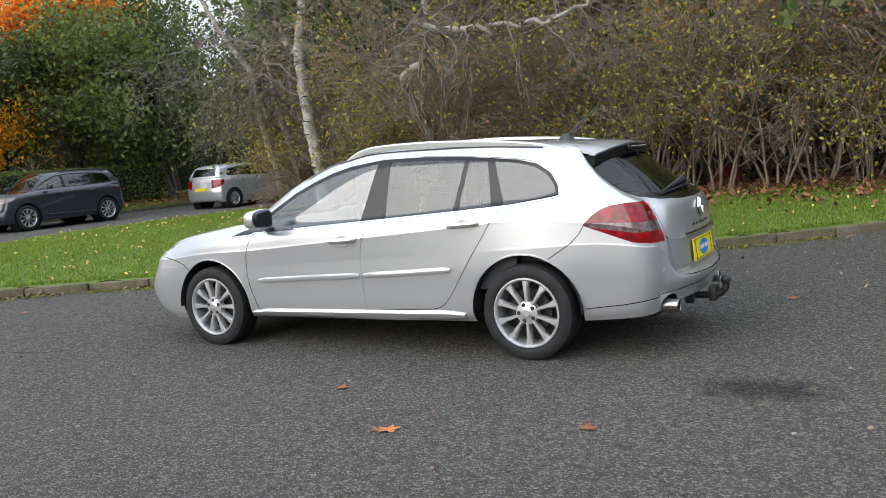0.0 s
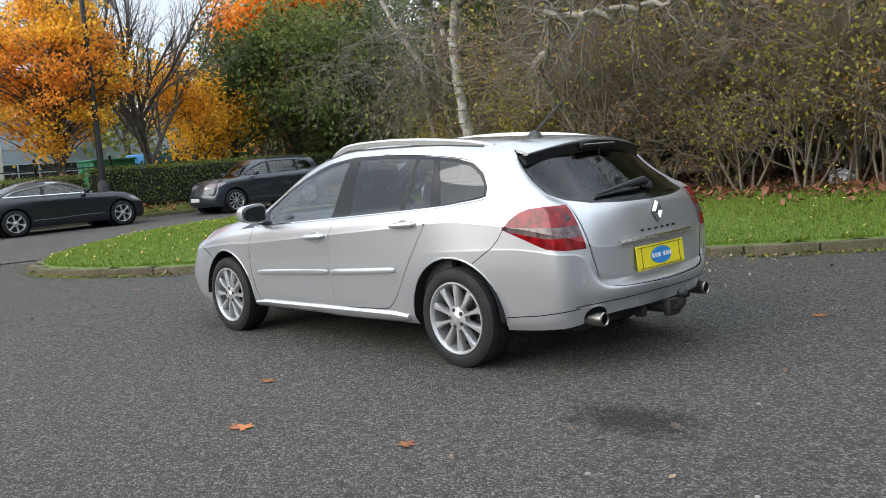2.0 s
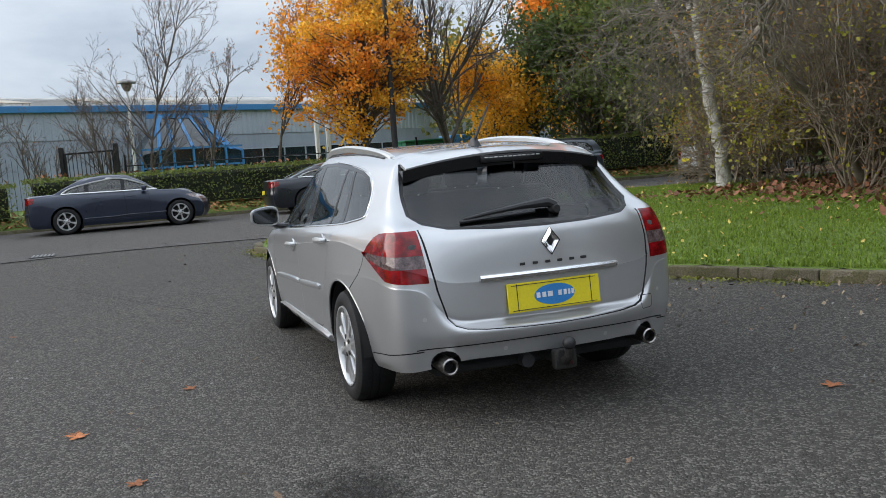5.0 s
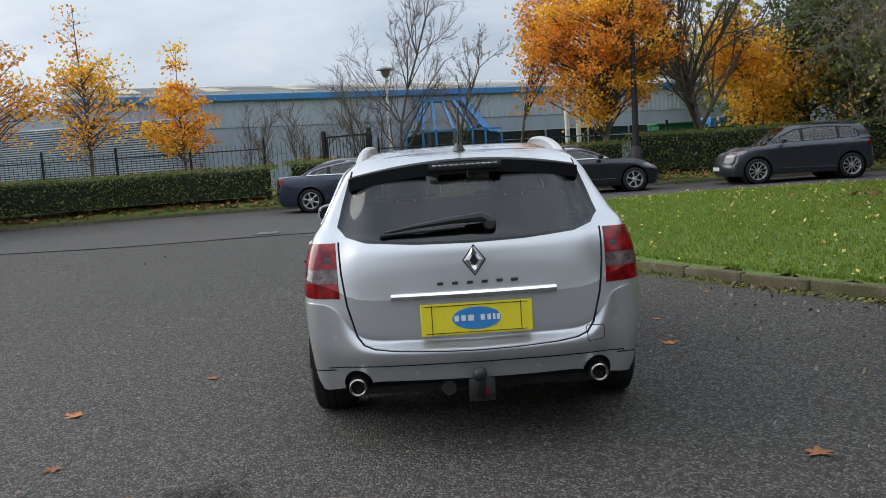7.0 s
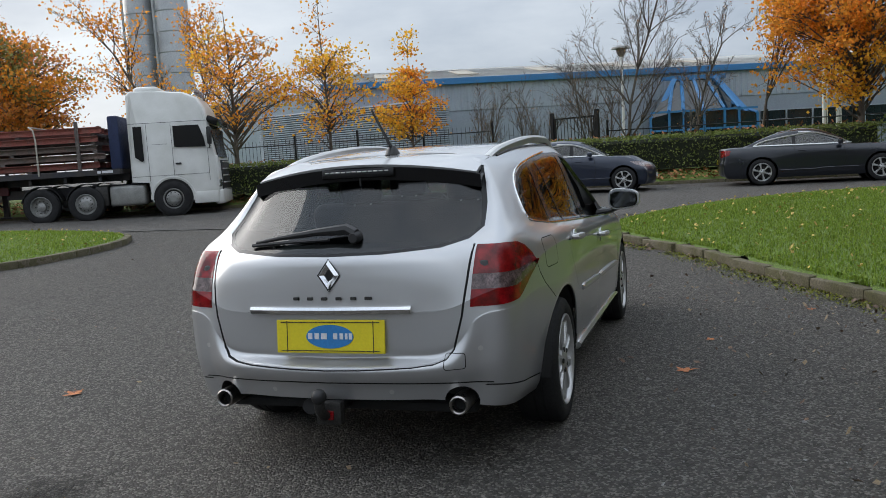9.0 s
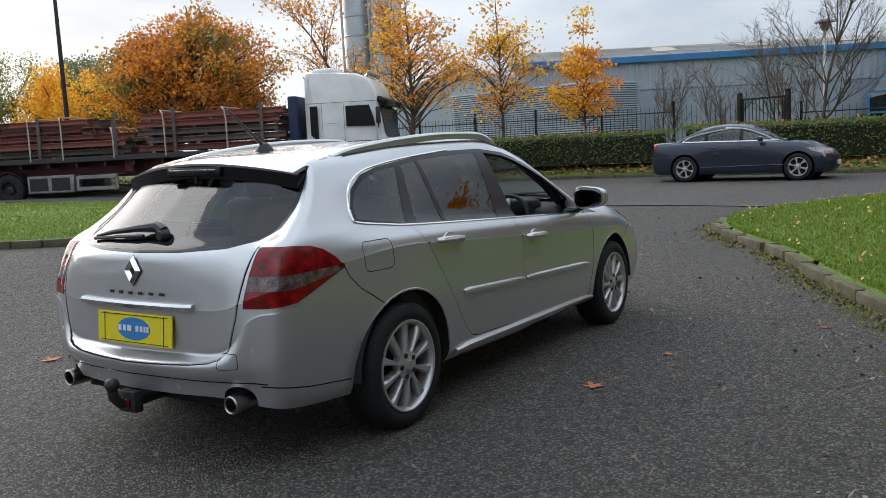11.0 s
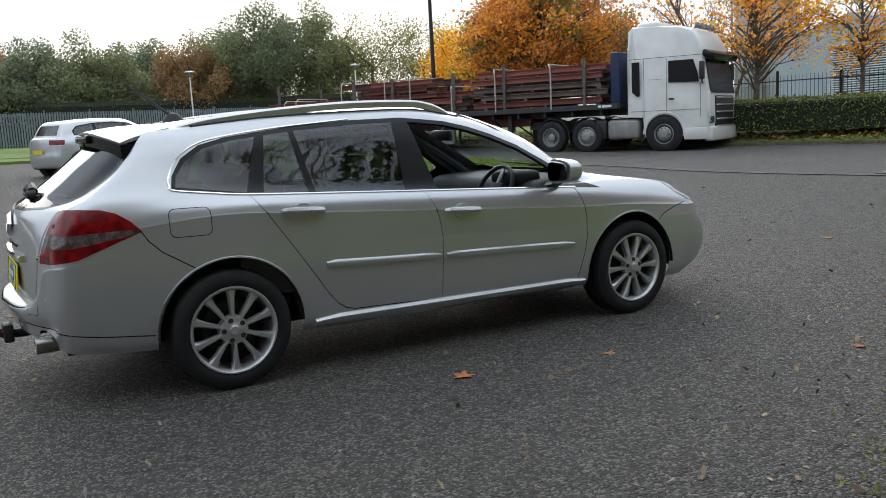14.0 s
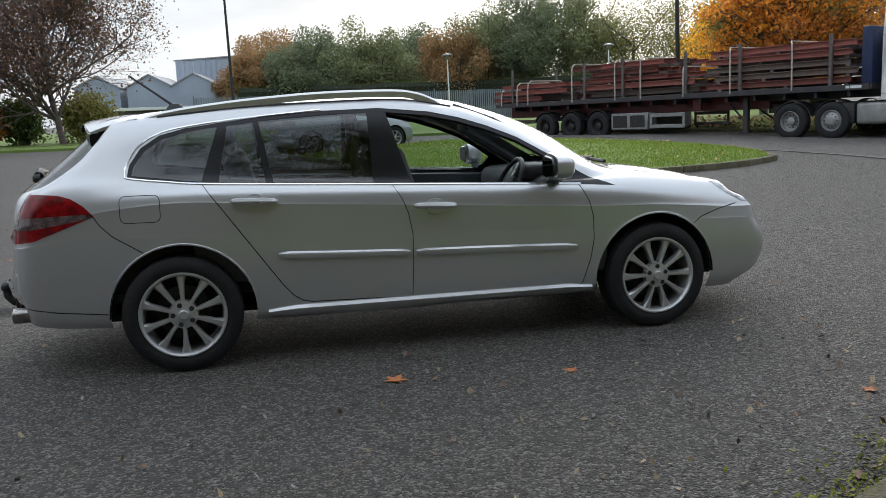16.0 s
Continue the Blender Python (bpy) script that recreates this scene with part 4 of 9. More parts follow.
spoiler(-1.60, -1.895, 0.09, lambda x, y: top_z(x, y) + 0.005, lambda q: 1.358 - 0.060 * q, 0.01, 0.012, 0.565, "spoiler", M_PAINT, "silver roof spoiler")
spoiler(-1.74, -1.897, 0.09, lambda x, y: 1.33 - 0.05 * (y / 0.56) ** 2, lambda q: 1.346 - 0.060 * q, 0.03, 0.062, 0.585, "spoiler_underside", M_GLOSSBLACK, "gloss black spoiler underside")
lampb = part("high_brake_lamp", box(0.03, 0.37, 0.044, pose(-1.893, -0.01, 1.318, 0, 8, 0), 0.008), M_GLOSSBLACK, estate, "dark high-level brake lamp")
for i in range(12):
    part("lamp_cell", box(0.006, 0.02, 0.006, pose(-1.911, -0.16 + i * 0.0275, 1.326), 0.001, 1), M_SATIN, lampb)
part("washer_jet", tube([(-1.895, -0.02, 1.295), (-1.90, -0.02, 1.23)], 0.005, 6), M_BLACK, estate)
# aerial
ant = bare("aerial", estate, Matrix.Identity(4))
fin = lathe([(0.0, 0.045), (0.018, 0.04), (0.032, 0.02), (0.045, -0.006)], 18, axis="z")
bmesh.ops.scale(fin, vec=(1.5, 0.8, 1), verts=fin.verts)
part("aerial_base", fin, M_BLACK, ant, at=pose(-1.39, 0, 1.408))
part("aerial_rod", tube([(-1.40, 0, 1.435), (-1.50, 0, 1.513), (-1.645, 0, 1.622)], [0.010, 0.008, 0.006], 6), M_BLACK, ant, "thin black aerial rod")
# rear wiper
def on_glass(y, z, off):
    x = rear_x(y, z)
    return (x - off, y, z + off * 0.5)


wip = bare("rear_wiper", estate, Matrix.Identity(4))
part("wiper_arm", tube([on_glass(-0.10, 1.045, 0.02), on_glass(-0.06, 1.06, 0.035), on_glass(0.08, 1.052, 0.035), on_glass(0.26, 1.035, 0.028), on_glass(0.40, 1.018, 0.018)], [0.028, 0.026, 0.017, 0.011, 0.006], 8), M_BLACK, wip, "black wiper arm")
part("wiper_blade", tube([on_glass(0.02, 1.03, 0.012), on_glass(0.22, 1.022, 0.012), on_glass(0.42, 1.01, 0.010)], 0.009, 6), M_BLACK, wip, "black wiper blade")
part("wiper_pivot", lathe([(0.0, -0.045), (0.02, -0.045), (0.028, -0.03), (0.032, 0.0)], 18, axis="x"), M_BLACK, wip, at=pose(rear_x(-0.10, 1.04), -0.10, 1.04))
# badge, bar, letters, plate cover
bdg = bmesh.new()
ro, ri = ((0.0, 0.068), (0.050, 0.0), (0.0, -0.068), (-0.050, 0.0)), ((0.0, 0.024), (0.016, 0.0), (0.0, -0.024), (-0.016, 0.0))
vo = [bdg.verts.new((-0.002, y, z)) for y, z in ro]
vm = [bdg.verts.new((-0.022, y * 0.72, z * 0.72)) for y, z in ro]
vi = [bdg.verts.new((-0.004, y, z)) for y, z in ri]
for i in range(4):
    j = (i + 1) % 4
    bdg.faces.new((vo[i], vo[j], vm[j], vm[i]))
    bdg.faces.new((vm[i], vm[j], vi[j], vi[i]))
bmesh.ops.recalc_face_normals(bdg, faces=bdg.faces)
part("badge", bdg, M_CHROME, estate, "chrome diamond-shaped badge", False, at=pose(rear_x(0, 0.89) - 0.002, -0.011, 0.888, 0, 6, 0))
# added near-black diamonds stand for the chrome badge's dark edge and reflections
back_ = bmesh.new()
back_.faces.new([back_.verts.new((0.0, y * 1.1, z * 1.08)) for y, z in ro])
back_.faces.new([back_.verts.new((-0.0045, y * 0.42, z * 0.42)) for y, z in ro])
part("badge_dark_faces", back_, M_GAP, estate, "near-black diamonds added for the badge's dark reflections", False, at=pose(rear_x(0, 0.89) - 0.003, -0.011, 0.888, 0, 6, 0))
for i in range(6):
    y = 0.152 - i * 0.0685
    part("lettering", box(0.006, 0.028 if i != 5 else 0.034, 0.014, pose(rear_x(y, 0.787) - 0.004, y, 0.787, 0, 4, 0), 0.002, 1), M_STEELDARK, estate, "dark metal lettering bar")
bar = bmesh.new()
rings = []
for i in range(17):
    y = -0.382 + 0.764 * i / 16
    x = rear_x(y, 0.735)
    rings.append([bar.verts.new((x + a, y, 0.735 + b)) for a, b in ((0.004, 0.018), (-0.018, 0.016), (-0.026, 0.004), (-0.02, -0.014), (0.004, -0.02))])
for a, b in zip(rings, rings[1:]):
    for j in range(5):
        bar.faces.new((a[j], b[j], b[(j + 1) % 5], a[(j + 1) % 5]))
bar.faces.new(rings[0])
bar.faces.new(rings[-1][::-1])
bmesh.ops.recalc_face_normals(bar, faces=bar.faces)
part("tailgate_bar", bar, M_CHROME, estate, "chrome tailgate handle bar")
px = rear_x(0, 0.62)
plate = part("plate_cover", box(0.008, 0.515, 0.146, pose(0, 0, 0), 0.003, 1), M_YELLOW, estate, "yellow plate cover with blue oval", at=pose(px - 0.008, -0.006, 0.622, 0, 5, 0))
ov = lathe([(0.0, -0.0065), (0.112, -0.0065), (0.113, -0.004)], 36, axis="x")
bmesh.ops.scale(ov, vec=(1, 1, 0.46), verts=ov.verts)
part("oval", ov, M_BLUE, plate, "blue oval", False)
for i, (y, w) in enumerate(((0.092, 0.026), (0.060, 0.026), (0.026, 0.034), (-0.028, 0.024), (-0.057, 0.02), (-0.080, 0.014), (-0.100, 0.018))):
    part("print_bar", box(0.002, w * 0.8, 0.026, pose(-0.008, y, 0.002)), M_WHITE, plate, "pale print bar", False)
for y0, z0, w, h in ((0.205, 0.0, 0.003, 0.136), (-0.205, 0.0, 0.003, 0.136), (0.0, 0.062, 0.47, 0.003), (0.0, -0.062, 0.47, 0.003)):
    part("print_line", box(0.002, w, h, pose(-0.0055, y0, z0)), M_BLACK, plate, "", False)
# tow bar
tow = bare("tow_bar", estate, Matrix.Identity(4))
part("tow_beam", box(0.09, 0.9, 0.06, pose(-2.04, 0, 0.315), 0.008), M_STEELDARK, tow, "dark steel cross beam")
part("tow_neck", tube([(-2.15, 0, 0.29), (-2.32, 0, 0.285), (-2.42, 0, 0.30), (-2.45, 0, 0.335), (-2.453, 0, 0.365)], 0.024, 10), M_STEELDARK, tow)
bmx = bmesh.new()
bmesh.ops.create_uvsphere(bmx, u_segments=18, v_segments=12, radius=0.033)
part("tow_ball", bmx, M_BLACK, tow, "black capped tow ball", at=pose(-2.453, 0, 0.392))
part("tow_plate", box(0.05, 0.12, 0.10, pose(-2.37, -0.01, 0.30), 0.01), M_STEELDARK, tow)
part("tow_socket", lathe([(0.0, -0.03), (0.035, -0.03), (0.038, 0.02), (0.0, 0.02)], 16, axis="x"), M_BLACK, tow, "black trailer socket", at=pose(-2.24, 0.14, 0.29))
part("tow_tag", box(0.006, 0.035, 0.04, pose(-2.40, -0.02, 0.295), 0.001, 1), M_RED, tow, "red tag")

# cabin
part("cabin_floor", box(3.4, 1.38, 0.05, pose(-0.35, 0, 0.40), 0.01), M_TRIM, estate, "dark cabin floor")
for s in (1, -1):
    part("door_trim", box(2.4, 0.06, 0.50, pose(-0.10, s * 0.765, 0.66, 0, 2.6, 0), 0.02), M_TRIM, estate, "dark door trim")
    part("load_bay_trim", box(0.9, 0.08, 0.5, pose(-1.72, s * 0.66, 0.68), 0.02), M_TRIM, estate, "dark load bay trim")
part("load_cover", box(0.85, 1.24, 0.02, pose(-1.62, 0, 0.93, 0, 3, 0), 0.005), M_TRIM, estate, "dark load bay cover")


def seat(x, y, w, parent, rear=False):
    st = bare("rear_seat" if rear else "front_seat", parent, pose(x, y, 0.42))
    part("cushion", box(0.50, w, 0.16, pose(0.16, 0, 0.08, 0, -8, 0), 0.05, 3), M_SEAT, st, "dark leather cushion")
    bk = box(0.14, w, 0.62, pose(-0.13, 0, 0.42, 0, -16, 0), 0.055, 3)
    part("backrest", bk, M_SEAT, st, "dark leather backrest")
    for k in ((-0.32, 0.32) if rear else (0.0,)):
        hr = part("headrest", box(0.09, 0.25, 0.17, pose(-0.245, k, 0.80, 0, -12, 0), 0.04, 3), M_SEAT, st, "dark headrest")
        for d in (-0.05, 0.05):
            part("headrest_post", tube([(-0.225, k + d, 0.68), (-0.24, k + d, 0.75)], 0.007, 6), M_SATIN, hr)
    return st


seat(0.05, 0.36, 0.50, estate)
seat(0.05, -0.36, 0.50, estate)
seat(-0.85, 0.0, 1.28, estate, True)
dash = box(0.5, 1.42, 0.26, pose(0.95, 0, 0.80), 0.08, 3)
for v in dash.verts:
    v.co.z += 0.08 * max(0, v.co.x - 0.85)
part("dashboard", dash, M_TRIM, estate, "dark grey dashboard")
part("instrument_hood", box(0.2, 0.34, 0.10, pose(0.78, -0.36, 0.945), 0.04, 3), M_TRIM, estate, "instrument hood")
wheel_s = bare("steering_wheel", estate, pose(0.60, -0.36, 0.86, 0, -62, 0))
part("wheel_rim", tube([(0.185 * math.cos(a), 0.185 * math.sin(a), 0) for a in np.linspace(0, math.tau, 37)], 0.015, 8, caps=False), M_SEAT, wheel_s, "dark leather rim")
part("wheel_boss", box(0.14, 0.15, 0.05, pose(0, 0, -0.015), 0.02, 2), M_TRIM, wheel_s)
for a in (0, 180, 270):
    part("wheel_spoke", box(0.14, 0.035, 0.018, pose(0, 0, -0.008, 0, 0, a) @ pose(0.11, 0, 0), 0.005, 1), M_SATIN if a != 270 else M_TRIM, wheel_s)
part("rear_view_mirror", box(0.03, 0.24, 0.07, pose(0.42, 0.0, 1.245, 0, 10, 0), 0.015, 2), M_BLACK, estate, "black rear-view mirror")
part("mirror_stem", tube([(0.43, 0, 1.27), (0.48, 0, 1.335)], 0.012, 6), M_BLACK, estate)
part("headlining", box(1.5, 0.84, 0.012, pose(-0.62, 0, 1.352, 0, 1.0, 0), 0.004, 1), M_WHITE, estate, "pale headlining")
for s in (1, -1):
    part("pillar_trim", tube([(1.02, s * 0.62, 0.93), (0.75, s * 0.61, 1.10), (0.45, s * 0.57, 1.27), (0.22, s * 0.52, 1.36)], 0.03, 6), M_TRIM, estate, "dark pillar trim")
    part("pillar_trim", tube([(-0.20, s * 0.715, 0.90), (-0.24, s * 0.66, 1.15), (-0.26, s * 0.59, 1.34)], 0.045, 6), M_TRIM, estate, "dark pillar trim")
    part("sun_visor", box(0.16, 0.36, 0.02, pose(0.28, s * 0.33, 1.355, 0, 10, 0), 0.006, 1), M_TRIM, estate)

# ---- ground ----
def sheet(name, xs, ys, zf, material):
    vs = [(x, y, zf(x, y)) for y in ys for x in xs]
    n = len(xs)
    fs = [(j * n + i, j * n + i + 1, (j + 1) * n + i + 1, (j + 1) * n + i) for j in range(len(ys) - 1) for i in range(n - 1)]
    return mesh_from(name, vs, fs, material)


gx = [-1500, -600, -200, -90, -50, -30] + steps(-20, 30, 0.5) + [35, 40, 50, 60, 90, 130, 250, 600, 1500]
gy = [-1500, -600, -200, -90, -60, -40] + steps(-24, 46, 0.5) + [50, 60, 75, 90, 110, 160, 250, 600, 1500]
ground = tagged(new("ground", sheet("ground", gx, gy, ground_z, M_ROAD)), "dark grey tarmac of the junction, flecked with stones", "ground", kind="structure")
FAR_KERB = [(20.4, -60), (20.4, -20), (20.4, -6), (20.4, 2), (20.2, 6), (19.4, 9.5), (18.3, 12.5), (16.9, 15.8), (13.5, 23), (9.5, 31.5), (4, 41), (-2, 50)]


def polyline(pts, d):
    """Points every d metres along a line, with the way ahead at each."""
    out, left = [], 0.0
    for a, b in zip(pts, pts[1:]):
        a, b = Vector(a), Vector(b)
        n = (b - a).length
        s = left
        while s < n:
            p = a + (b - a) * (s / n)
            out.append((p.x, p.y, math.atan2((b - a).y, (b - a).x)))
            s += d
        left = s - n
    return out


def smooth_line(pts, per=6):
    return [tuple(p) for p in catmull(pts, np.linspace(0, len(pts) - 1, (len(pts) - 1) * per + 1))]


# the older, paler surface of the main road
def road_edge(y):
    """Where the side road's tarmac meets the main road's."""
    return 10.9 + 0.25 * math.sin(y * 0.7) - 0.004 * max(0.0, y - 8) ** 2


rows_y = steps(-60, 60, 0.5)
vs, fs = [], []
far = {round(y, 2): max((x for x in np.interp([y], [p[1] for p in FAR_KERB], [p[0] for p in FAR_KERB])), default=20) for y in rows_y}
for y in rows_y:
    x0, x1 = road_edge(y), far[round(y, 2)] + 0.05
    for i in range(21):
        x = x0 + (x1 - x0) * i / 20
        vs.append((x, y, ground_z(x, y) + 0.012))
for j in range(len(rows_y) - 1):
    fs += [(j * 21 + i, j * 21 + i + 1, j * 21 + i + 22, j * 21 + i + 21) for i in range(20)]
tagged(new("road", mesh_from("road", vs, fs, M_ROAD_OLD)), "paler worn tarmac of the main road", "road", kind="structure")

RIGHT_KERB = smooth_line([(-16, -19), (-8, -10.9), (-4.6, -7.5), (-3.1, -6.02), (-2.3, -5.3), (-1.48, -4.72), (-0.2, -3.97), (0.87, -3.42), (1.9, -2.86), (3.45, -2.07), (4.9, -1.42), (6.2, -0.62), (7.3, -0.12), (8.3, 0.0), (9.3, -0.3), (10.6, -1.2), (11.8, -2.7), (12.4, -4.6), (12.4, -7), (12.0, -10), (11.9, -16), (11.9, -24)])
LEFT_KERB = smooth_line([(0.25, 17.3), (0.7, 15.9), (1.25, 14.2), (1.6, 12.5), (2.3, 10.6), (3.4, 9.3), (4.63, 8.72), (5.99, 8.72), (7.4, 9.0), (8.6, 9.5), (9.5, 10.3), (10.05, 12), (10.0, 14.4), (8.9, 17.6), (7.2, 19.8), (5.2, 20.7), (3.6, 20.0), (2.0, 18.4), (0.9, 17.8), (0.25, 17.3)])


def dist_line(x, y, line2):
    """Distance from a point to a line of points, and the nearest spot."""
    a, b = line2[:-1], line2[1:]
    d = b - a
    t = np.clip((((x, y) - a) * d).sum(1) / (d * d).sum(1).clip(1e-9), 0, 1)
    q = a + d * t[:, None]
    e = np.hypot(q[:, 0] - x, q[:, 1] - y)
    k = int(e.argmin())
    return float(e[k]), q[k]


def bank(rise, reach):
    return lambda d: 0.10 + rise * (1 - math.exp(-d / reach))


def island(name, outline, edge, rise, reach, cell, label, lo=None):
    """A raised lawn inside an outline, swelling away from its kerb."""
    ol = [tuple(p) for p in outline]
    arr = np.array(edge, float)
    x0, x1 = min(p[0] for p in ol), max(p[0] for p in ol)
    y0, y1 = min(p[1] for p in ol), max(p[1] for p in ol)
    f = bank(rise, reach)
    nx, ny = int((x1 - x0) / cell) + 2, int((y1 - y0) / cell) + 2
    info = {}
    for j in range(ny):
        for i in range(nx):
            x, y = x0 + i * cell, y0 + j * cell
            d, q = dist_line(x, y, arr)
            info[i, j] = (x, y, d if inside(ol, x, y) else -d, q)
    ids, vs, fs = {}, [], []

    def vert(k):
        if k not in ids:
            x, y, d, q = info[k]
            if d < 0:
                x, y, d = q[0], q[1], 0.0
            ids[k] = len(vs)
            vs.append((x, y, ground_z(x, y) + f(d) + 0.02 * noise.noise((x * 0.9, y * 0.9, 0)) * min(1, d)))
        return ids[k]

    for j in range(ny - 1):
        for i in range(nx - 1):
            ks = ((i, j), (i + 1, j), (i + 1, j + 1), (i, j + 1))
            c = sum(info[k][2] > 0 for k in ks)
            if c >= 2:
                fs.append([vert(k) for k in ks])
    ob = tagged(new(name, mesh_from(name, vs, fs, M_GRASS_SOIL)), label, "lawn", kind="structure")
    return ob, f, arr


right_outline = RIGHT_KERB + [(11.9, -13), (-10.3, -13)]
right_outline = [p for p in right_outline if p[1] >= -13.05]
lawn_r, bank_r, arr_r = island("lawn_1", right_outline, RIGHT_KERB, 0.31, 1.25, 0.3, "mown green lawn strewn with fallen leaves beside the kerb")
lawn_l, bank_l, arr_l = island("lawn_2", LEFT_KERB, LEFT_KERB, 0.14, 1.0, 0.3, "mown green traffic island lawn")


wood_x, wood_y = [-1200, -400, -150, -60, -30] + steps(-20, 12, 2) + [], [-1200, -300, -100, -60, -40, -30, -24, -20, -16, -12.8]
tagged(new("wood_floor", sheet("wood_floor", wood_x, wood_y, lambda x, y: ground_z(x, y) + 0.405, M_SOIL)), "brown soil and leaf litter under the trees", "ground", kind="structure")
# verge between main road and hedge, and the land behind it
def verge_rise(o):
    """The verge is a low bank below the hedge."""
    return 0.10 + min(o, 1.4) * 0.22


vs, fs = [], []
vl = polyline(FAR_KERB, 1.0)
offs = (0.0, 0.5, 1.0, 1.4, 2.4, 6.0, 20.0, 70.0)
for x, y, a in vl:
    nx_, ny_ = math.sin(a), -math.cos(a)
    for o in offs:
        vs.append((x + nx_ * o, y + ny_ * o, ground_z(x, y) + verge_rise(o)))
n = len(offs)
for j in range(len(vl) - 1):
    fs += [(j * n + i, j * n + i + 1, j * n + i + n + 1, j * n + i + n) for i in range(n - 1)]
tagged(new("verge", mesh_from("verge", vs, fs, M_GRASS_SOIL)), "narrow grass verge with fallen leaves before the hedge", "verge", kind="structure")
# far end of the service road: grass strip, path and lawn
vs, fs = [], []
for x in steps(-60, 8, 4):
    yb = 33.5 - 0.10 * (x + 5)
    for o, h in ((0, 0.0), (0.02, 0.11), (2.5, 0.16), (2.52, 0.13), (4.2, 0.13), (4.22, 0.16), (26, 0.3), (60, 0.3)):
        vs.append((x, yb + o, 0.34 + h))
for j in range(len(steps(-60, 8, 4)) - 1):
    fs += [(j * 8 + i, j * 8 + i + 8, j * 8 + i + 9, j * 8 + i + 1) for i in range(7)]
tagged(new("far_lawn", mesh_from("far_lawn", vs, fs, M_GRASS_SOIL, False)), "far strip of mown grass with a kerb", "lawn", kind="structure")

# ---- trees and shrubs ----
def branches(seed, height, radius, levels=4, fork=4, spread=38, first=0.28, up=0.25, wob=0.12, shrink=0.62, lean=(0, 0), stems=1, tips_from=None, curve=0.0, last=(1, 1, 2)):
    """Limbs as stretches (start, end, radius, radius) and places for leaves along the twigs."""
    rng = random.Random(seed)
    segs, tips = [], []
    tips_from = levels - 1 if tips_from is None else tips_from

    def grow(p, d, length, r, level):
        n = 5 if level == 0 else 4 if level < 3 else 3
        for i in range(n):
            step = length / n
            d = (d + Vector((rng.gauss(0, wob), rng.gauss(0, wob), rng.gauss(0, wob) + up * (0.12 if level else 0.04) - curve * level * 0.05))).normalized()
            q = p + d * step
            r1 = r * (1 - 0.62 / n) if level < levels else r * 0.7
            segs.append((*p, *q, r, r1))
            if level >= tips_from:
                tips.append((*q, level))
            frac = (i + 1) / n
            if level < levels and (level > 0 or frac >= first):
                for _ in range(fork if level == 0 else rng.choice((1, 2, 2)) if level < levels - 1 else rng.choice(last)):
                    ax = d.orthogonal().normalized()
                    ax.rotate(Matrix.Rotation(rng.uniform(0, math.tau), 3, d))
                    e = (d * math.cos(radians(spread)) + ax * math.sin(radians(spread)) * rng.uniform(0.7, 1.3)).normalized()
                    grow(q, e, length * shrink * rng.uniform(0.65, 1.05) * (1.15 - 0.35 * frac), r1 * 0.62, level + 1)
            p, r = q, r1

    for s in range(stems):
        a = math.tau * s / stems + rng.uniform(-0.4, 0.4)
        k = 0.0 if stems == 1 else rng.uniform(0.12, 0.32)
        d = Vector((lean[0] + k * math.cos(a), lean[1] + k * math.sin(a), 1)).normalized()
        grow(Vector((0.12 * math.cos(a) * (stems > 1), 0.12 * math.sin(a) * (stems > 1), -0.1)), d, height * (1 if stems == 1 else rng.uniform(0.75, 1.0)), radius, 0)
    return np.array(segs), np.array(tips)


def limbs_mesh(name, segs, material, sides=5, least=0.0035):
    """Tapered limbs: many-sided where thick, three-sided where thin."""
    vs_all, q_all, base = [], [], 0
    for thick in (True, False):
        s = segs[(segs[:, 6] > 0.02) == thick]
        if not len(s):
            continue
        k = sides if thick else 3
        a, b = s[:, :3], s[:, 3:6]
        r0, r1 = np.maximum(s[:, 6], least), np.maximum(s[:, 7], least)
        d = b - a
        d /= np.linalg.norm(d, axis=1, keepdims=True) + 1e-9
        h = np.where(np.abs(d[:, 2:3]) < 0.9, [[0, 0, 1.0]], [[1.0, 0, 0]])
        u = np.cross(d, h)
        u /= np.linalg.norm(u, axis=1, keepdims=True)
        v = np.cross(d, u)
        ang = np.arange(k) * math.tau / k
        off = u[:, None] * np.cos(ang)[None, :, None] + v[:, None] * np.sin(ang)[None, :, None]
        vs = np.concatenate([a[:, None] + off * r0[:, None, None], b[:, None] + off * r1[:, None, None]], 1)
        m = np.arange(len(s))[:, None] * (2 * k)
        i = np.arange(k)[None]
        q = np.stack([m + i, m + (i + 1) % k, m + k + (i + 1) % k, m + k + i], -1).reshape(-1, 4) + base
        vs_all.append(vs.reshape(-1, 3))
        q_all.append(q)
        base += len(s) * 2 * k
    return array_mesh(name, np.concatenate(vs_all), np.concatenate(q_all), material, True)


